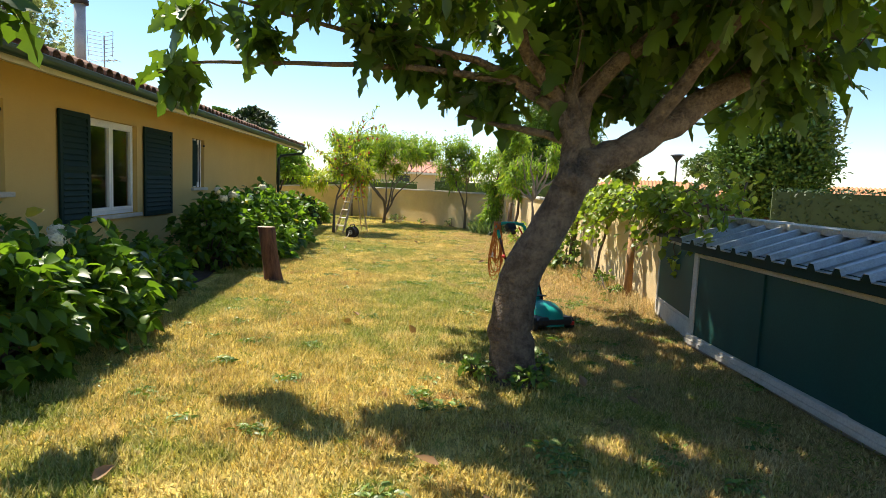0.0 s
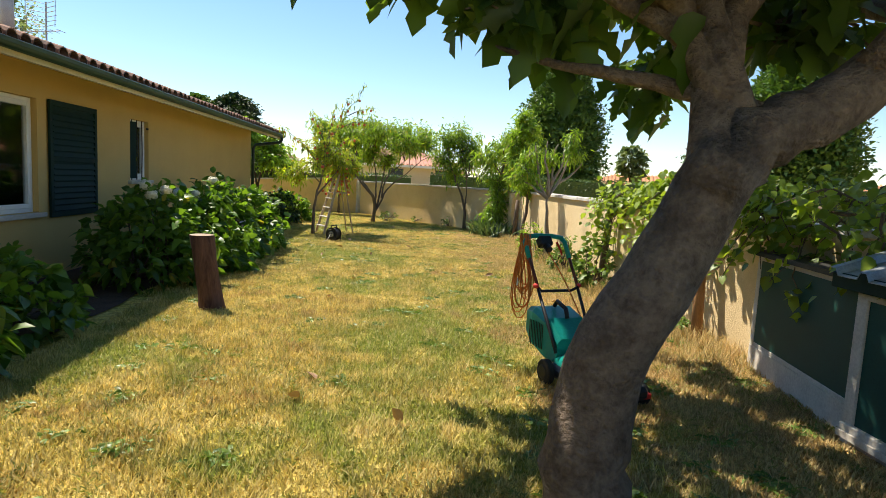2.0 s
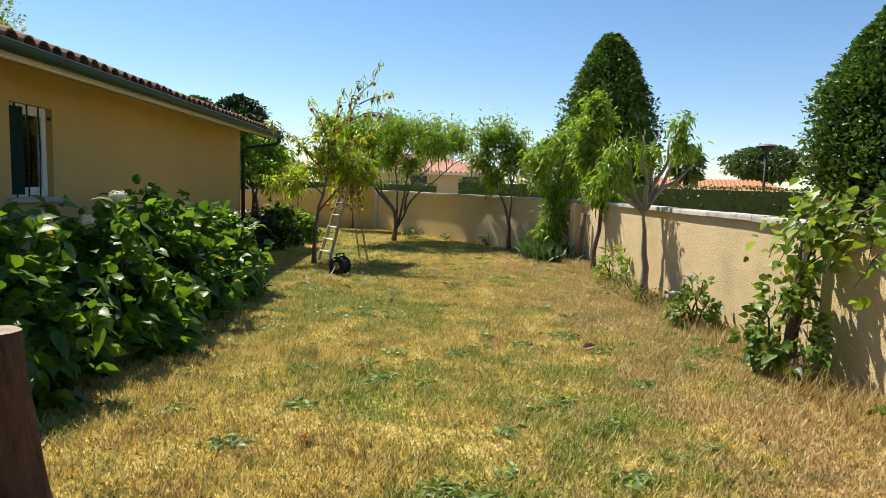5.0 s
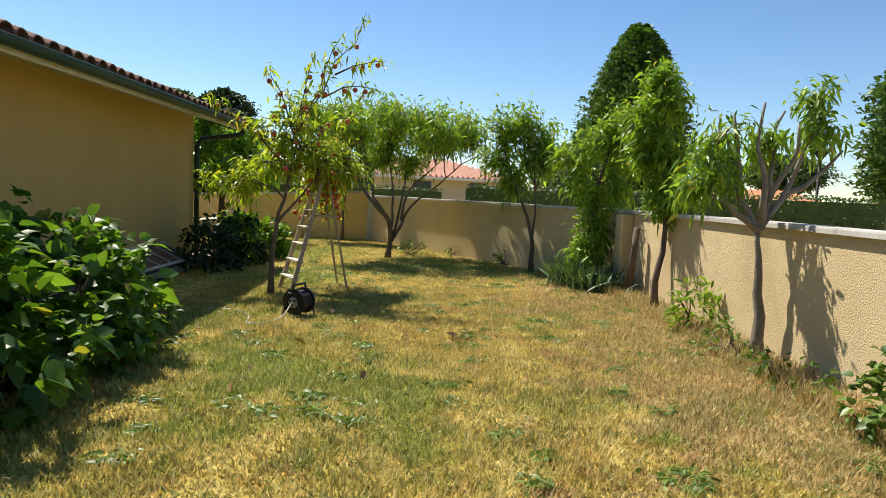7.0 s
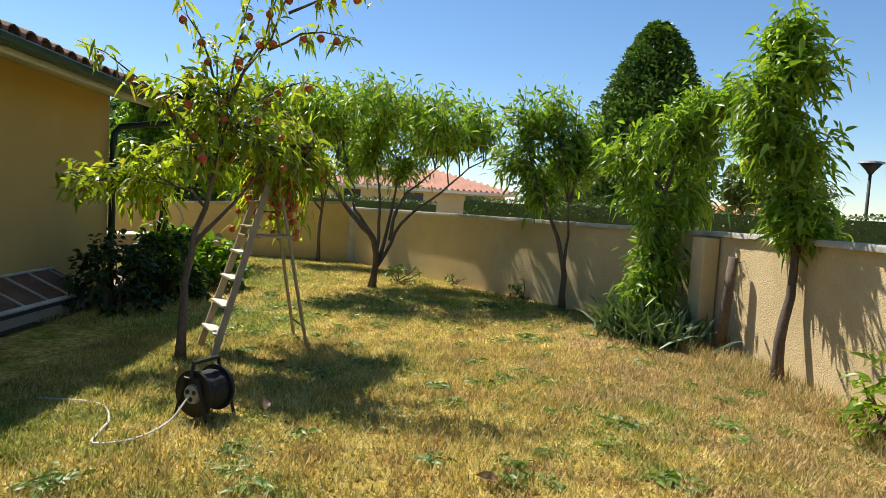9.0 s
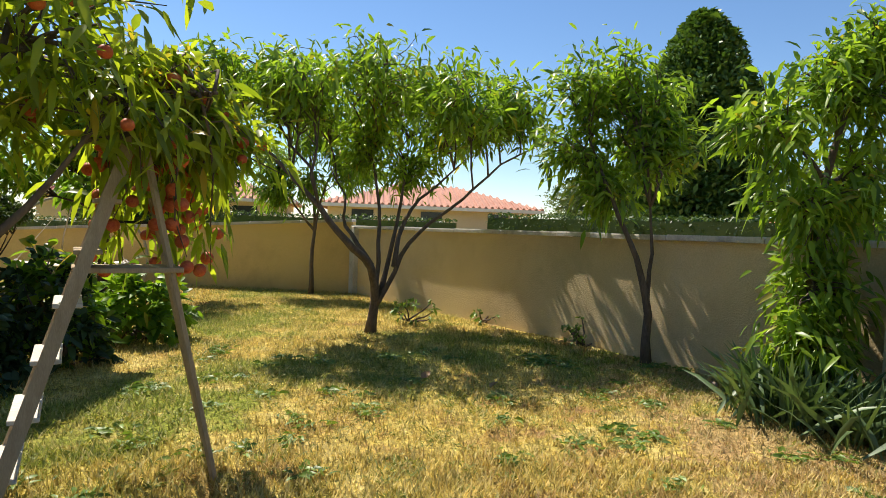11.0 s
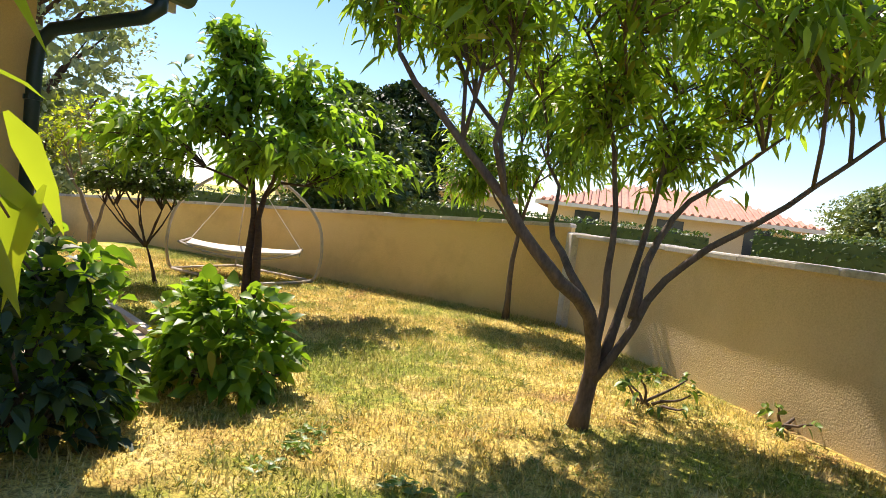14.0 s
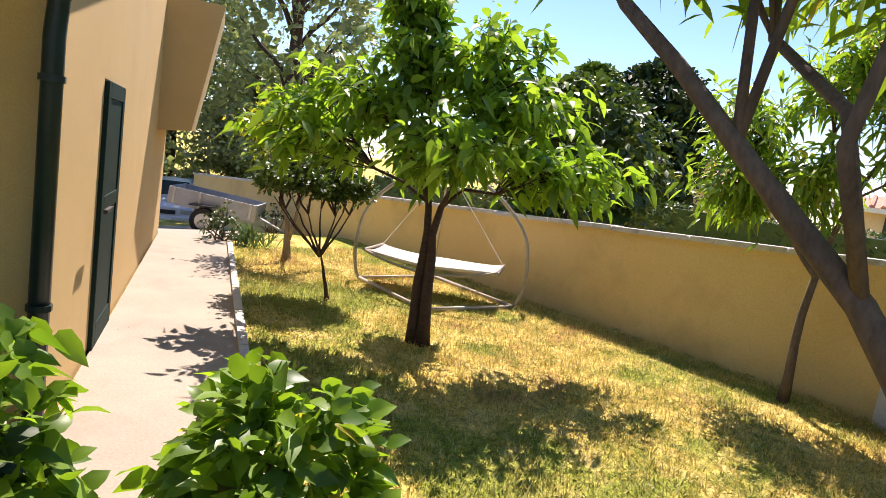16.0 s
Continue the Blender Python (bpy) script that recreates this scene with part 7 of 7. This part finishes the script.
far_tree("cypress_tree", "dense ovoid dark green conifer beyond the garden wall", (11.55, 35.0, 0), 8.7, 2.45, L_CONIFER, 201, n=26000, leaf=0.24, crown_from=0.05, shape_pow=0.62, lumps=0.18)
far_tree("hornbeam_tree", "tall dense upright tree beyond the sunny wall", (21.9, 30.5, 0), 9.2, 2.95, L_CONIFER, 202, n=26000, leaf=0.30, crown_from=0.06, shape_pow=0.7, lumps=0.22)
far_tree("street_tree", "small round-headed street tree", (16.2, 36.5, 0), 3.9, 0.85, L_FARTREE, 203, n=900, leaf=0.25, crown_from=0.55, columnar=False)
far_tree("poplar_tree", "tall silvery poplar behind the drive", (-17.0, 31.5, drive_fall(-17.0)), 14.0, 3.4, L_POPLAR, 204, n=11000, leaf=0.22, crown_from=0.1, columnar=True, lumps=0.4)
far_tree("poplar_tree", "tall silvery poplar behind the drive", (-21.5, 29.5, drive_fall(-21.5)), 12.0, 3.4, L_POPLAR, 205, n=11000, leaf=0.22, crown_from=0.1, columnar=True, lumps=0.4)
far_tree("oak_tree", "broad green tree shading the drive", (-20.5, 33.5, drive_fall(-20.5)), 6.5, 3.2, L_FARTREE, 206, n=12000, leaf=0.2, crown_from=0.15, columnar=False, lumps=0.35)
far_tree("oak_tree", "broad dark green tree behind the ochre wall", (-6.4, 37.1, 0), 5.5, 1.9, L_DARK, 207, n=12000, leaf=0.20, crown_from=0.08, columnar=False, lumps=0.45)
far_tree("oak_tree", "upright green tree behind the ochre wall", (-8.1, 36.3, 0), 5.3, 1.5, L_CONIFER, 209, n=9000, leaf=0.20, crown_from=0.06, columnar=False, lumps=0.45)
far_tree("oak_tree", "round green tree beyond the hedge", (15.5, 60.0, 0), 6.0, 4.2, L_FARTREE, 210, n=9000, leaf=0.32, crown_from=0.1, columnar=False, lumps=0.3)
far_tree("pine_tree", "flat-topped pine far down the street", (52.0, 92.0, 0), 8.5, 6.0, L_HEDGE, 211, n=6000, leaf=0.5, crown_from=0.45, columnar=False, lumps=0.3)
far_tree("laurel_tree", "leafy tree behind the house corner", (-3.6, 28.6, 0), 3.4, 1.6, L_HEDGE, 213, n=6000, leaf=0.15, crown_from=0.1, columnar=False, lumps=0.3)

hedge("hedge", "clipped dark green hedge behind the garden wall", (14.5, 24.0), (4.5, 34.0), 1.75, 0.9, L_HEDGE, 301, dens=150, leaf=0.10)
hedge("hedge", "clipped green hedge behind the ochre wall", (3.5, 33.5), (-4.5, 33.0), 1.55, 0.9, L_HEDGE, 302, dens=150, leaf=0.10)
hedge("copper_hedge", "copper-brown hedge across the street", (32.0, 36.0), (16.5, 42.0), 1.6, 0.8, L_REDHEDGE, 303, dens=90, leaf=0.14)
hedge("hedge", "low hedge by the far lawn", (-5.0, 31.5), (-12.0, 31.5), 1.2, 0.7, L_HEDGE, 304, dens=120, leaf=0.10)
hedge("dark_hedge", "tall dark hedge beyond the sunny wall", (26.0, 16.0), (16.5, 21.5), 1.9, 1.0, L_DARK, 305, dens=90, leaf=0.13)
far_house("bungalow", "low house with pink tiled roof behind the hedge", (2.3, 46.5), (9.6, 6.5), 6, 2.3, M_PINKTILE, M_FARWALL, 1.15)
far_house("bungalow", "low house with orange tiled roof across the street", (24.5, 52.0), (15, 8), -20, 2.5, M_FARTILE, M_FARWALL, 1.5, base=-1.35)
far_house("bungalow", "low house with orange tiled roof down the street", (37.0, 46.0), (14, 8), -32, 2.5, M_FARTILE, M_FARWALL, 1.4, base=-1.2)
far_house("bungalow", "pale low house behind the ochre wall", (-10.5, 47.0), (11, 7), 10, 2.4, M_PINKTILE, M_FARWALL, 1.3)

lamp = thing("street_lamp", (16.5, 29.9, 0), "dark street lamp with cone-shaped head on a thin post", "street lamp")
part("post", Geo().tube([(16.5, 29.9, -0.03), (16.5, 29.9, 0.6), (16.5, 29.9, 3.2)], [0.07, 0.05, 0.045], 10), M_IRON, lamp, smooth=True)
part("head", Geo().tube([(16.5, 29.9, 3.18), (16.5, 29.9, 3.28), (16.5, 29.9, 3.5)], [0.06, 0.12, 0.30], 14), M_IRON, lamp, smooth=True)
part("cap", Geo().tube([(16.5, 29.9, 3.5), (16.5, 29.9, 3.55), (16.5, 29.9, 3.6)], [0.36, 0.34, 0.12], 16), M_GREYMETAL, lamp)
sign = thing("street_sign", (19.6, 30.4, 0), "small red and white street sign on a post", "sign")
part("post", Geo().tube([(19.6, 30.4, -0.03), (19.6, 30.4, 1.5)], 0.025, 8), M_GREYMETAL, sign)
part("plate", Geo().box((19.45, 30.36, 1.3), (19.75, 30.375, 1.52)), M_RED, sign)
part("white_bar", Geo().box((19.49, 30.35, 1.38), (19.71, 30.358, 1.43)), M_WHITE, sign)

# ---------- lawn clutter, roof tiles, grass ----------
rl_ = np.random.default_rng(88)
for k in range(26):
    x, y = rl_.uniform(0.9, 5.5), rl_.uniform(0.8, 20)
    root = thing("dry_leaf", (x, y, 0), "curled dry brown leaf lying on the grass", "leaf", "fallen leaves")
    P = np.array([[x, y, 0.022]])
    D = np.array([[rl_.normal(), rl_.normal(), 0.15]])
    leaf_part("blade", P, D, np.array([rl_.uniform(0.08, 0.15)]), np.array([0.07]), L_DRY, root, "broad", fold=0.7, droop=-0.2, rng=rl_)
for k in range(280):
    x, y = rl_.uniform(0.6, 5.9), 1.0 + 20.0 * rl_.uniform(0, 1) ** 0.9
    root = thing("weed_rosette", (x, y, 0), "flat rosette of green weed leaves in the lawn", "weed", "lawn weeds")
    n = rl_.integers(14, 52)
    a = rl_.uniform(0, 6.28, n)
    P = np.array([x, y, 0.012]) + np.stack([rl_.normal(size=n) * 0.05, rl_.normal(size=n) * 0.05, np.zeros(n)], axis=1)
    D = np.stack([np.cos(a), np.sin(a), np.full(n, 0.45)], axis=1)
    ln = rl_.uniform(0.04, 0.10, n)
    leaf_part("leaves", P, D, ln, ln * 0.3, L_WEED, root, "long", droop=0.4, rng=rl_)


def blades(name, label, x0, x1, y0, y1, n, hmin, hmax, seed):
    rng = np.random.default_rng(seed)
    x, y = rng.uniform(x0, x1, n), rng.uniform(y0, y1, n)
    keep = (x + (y - 19.0) * 0.6875 < 6.22) & ~((x < HX + 0.1) & (y < HY))
    rel = (x - HX) * n_out.x + (y - HY) * n_out.y
    keep &= ~((y > HY - 0.4) & (rel < 1.1) & (x < -0.5))
    keep &= ~((x > 5.75) & (y < 5.45))
    x, y = x[keep], y[keep]
    n = len(x)
    clump = np.array([noise.noise(Vector((u * 1.7, v * 1.7, 3))) for u, v in zip(x, y)])
    h = rng.uniform(hmin, hmax, n) * (1.0 + 0.55 * clump)
    a = rng.uniform(0, 2 * np.pi, n)
    lean = rng.uniform(0.2, 1.1, n)
    w_ = rng.uniform(0.003, 0.0075, n)
    z = np.zeros(n) - 0.008
    base = np.stack([x, y, z], axis=1)
    side = np.stack([-np.sin(a), np.cos(a), np.zeros(n)], axis=1) * w_[:, None]
    tip = base + np.stack([np.cos(a) * lean * h, np.sin(a) * lean * h, h], axis=1)
    verts = np.stack([base - side, base + side, tip], axis=1).reshape(-1, 3)
    faces = np.arange(3 * n).reshape(-1, 3)
    ob = raw_part(name, verts, faces, M_BLADE)
    return tagged(ob, label, "grass", kind="stuff")


blades("grass", "short dry lawn grass blades", 0.2, 6.2, 0.3, 9.0, 260000, 0.015, 0.060, 1)
blades("grass", "short dry lawn grass blades", 0.0, 6.2, 9.0, 18.0, 230000, 0.015, 0.060, 2)
blades("grass", "short dry lawn grass blades", -6.5, 5.5, 18.0, 27.0, 190000, 0.015, 0.055, 3)
blades("grass", "longer green grass at the wall foot", 5.7, 6.25, 6.8, 18.5, 9000, 0.08, 0.20, 4)



def tufts(name, label, x0, x1, y0, y1, n, seed):
    """Small clumps of taller green blades, each clump of its own height and spread."""
    rng = np.random.default_rng(seed)
    cx_, cy_ = rng.uniform(x0, x1, n), rng.uniform(y0, y1, n)
    dens = np.array([noise.noise(Vector((u * 0.7, v * 0.7, 9))) for u, v in zip(cx_, cy_)])
    keep = (cx_ + (cy_ - 19.0) * 0.6875 < 6.1) & (dens > rng.uniform(-0.55, 0.35, n))
    keep &= ~((cx_ > 5.7) & (cy_ < 5.45))
    cx_, cy_ = cx_[keep], cy_[keep]
    m = 20
    r = rng.uniform(0.015, 0.07, len(cx_))
    x = np.repeat(cx_, m) + np.repeat(r, m) * rng.normal(size=len(cx_) * m)
    y = np.repeat(cy_, m) + np.repeat(r, m) * rng.normal(size=len(cx_) * m)
    h = np.repeat(rng.uniform(0.03, 0.085, len(cx_)), m) * rng.uniform(0.6, 1.1, len(x))
    base = np.stack([x, y, np.full(len(x), 0.0)], axis=1)
    a = rng.uniform(0, 2 * np.pi, len(x))
    way = np.stack([np.cos(a), np.sin(a), rng.uniform(0.5, 1.6, len(x))], axis=1)
    ob = leaf_part(name, base, way, h, np.full(len(x), 0.009), L_TUFT, None, "plain", fold=0.3, droop=0.3, rng=rng)
    return tagged(ob, label, "grass", kind="stuff")


tufts("grass_tufts", "green tufts of taller grass in the dry lawn", 0.5, 6.0, 0.8, 20.5, 5200, 21)
tufts("grass_tufts", "green tufts of taller grass in the dry lawn", -5.0, 4.5, 20.5, 26.5, 1500, 22)

# clay tiles along the eave: one mesh shared by all, each an object
house_roof = bpy.data.objects["house_roof"]


def tile_mesh():
    vs, fs = [], []
    for u, r in ((0.0, 0.098), (0.42, 0.085)):
        for q in (0.0, 0.013):
            for k in range(7):
                a = math.pi * k / 6
                vs.append(((-u), (r - q) * math.cos(a), (r - q) * math.sin(a) * 0.9 + 0.3 * u))
    for k in range(6):
        fs += [(k, k + 1, 15 + k, 14 + k), (7 + k, 21 + k, 22 + k, 8 + k), (k, 7 + k, 8 + k, k + 1)]
    me = bpy.data.meshes.new("roof_tile")
    me.from_pydata(vs, [], fs)
    me.materials.append(M_TILE)
    me.update()
    return me


TM = tile_mesh()
y = 4.9
while y < 20.9:
    ob = new("roof_tile", TM)
    ob.parent = house_roof
    ob.location = (EAVE_X + 0.09 + 0.008 * math.sin(y * 7.3), y, EAVE_Z + 0.115 + 0.006 * math.sin(y * 3.7))
    ob.rotation_euler = (radians(3 * math.sin(y * 5.1)), 0, radians(2 * math.sin(y * 9.7)))
    y += 0.215
vs, fs = [], []
base_v = [tuple(v.co) for v in TM.vertices]
base_f = [tuple(p.vertices) for p in TM.polygons]
for row in range(1, 8):
    y = 4.9
    while y < 20.7 + 0.08 * row:
        o = len(vs)
        dx = -0.36 * row
        vs += [(EAVE_X + 0.09 + dx + v[0], y + v[1], EAVE_Z + 0.125 - 0.3 * dx + v[2]) for v in base_v]
        fs += [tuple(i + o for i in f) for f in base_f]
        y += 0.215
rest = part("tile_courses", Geo().add([Vector(v) for v in vs], fs), M_TILE, house_roof)
tagged(rest, kind="stuff")
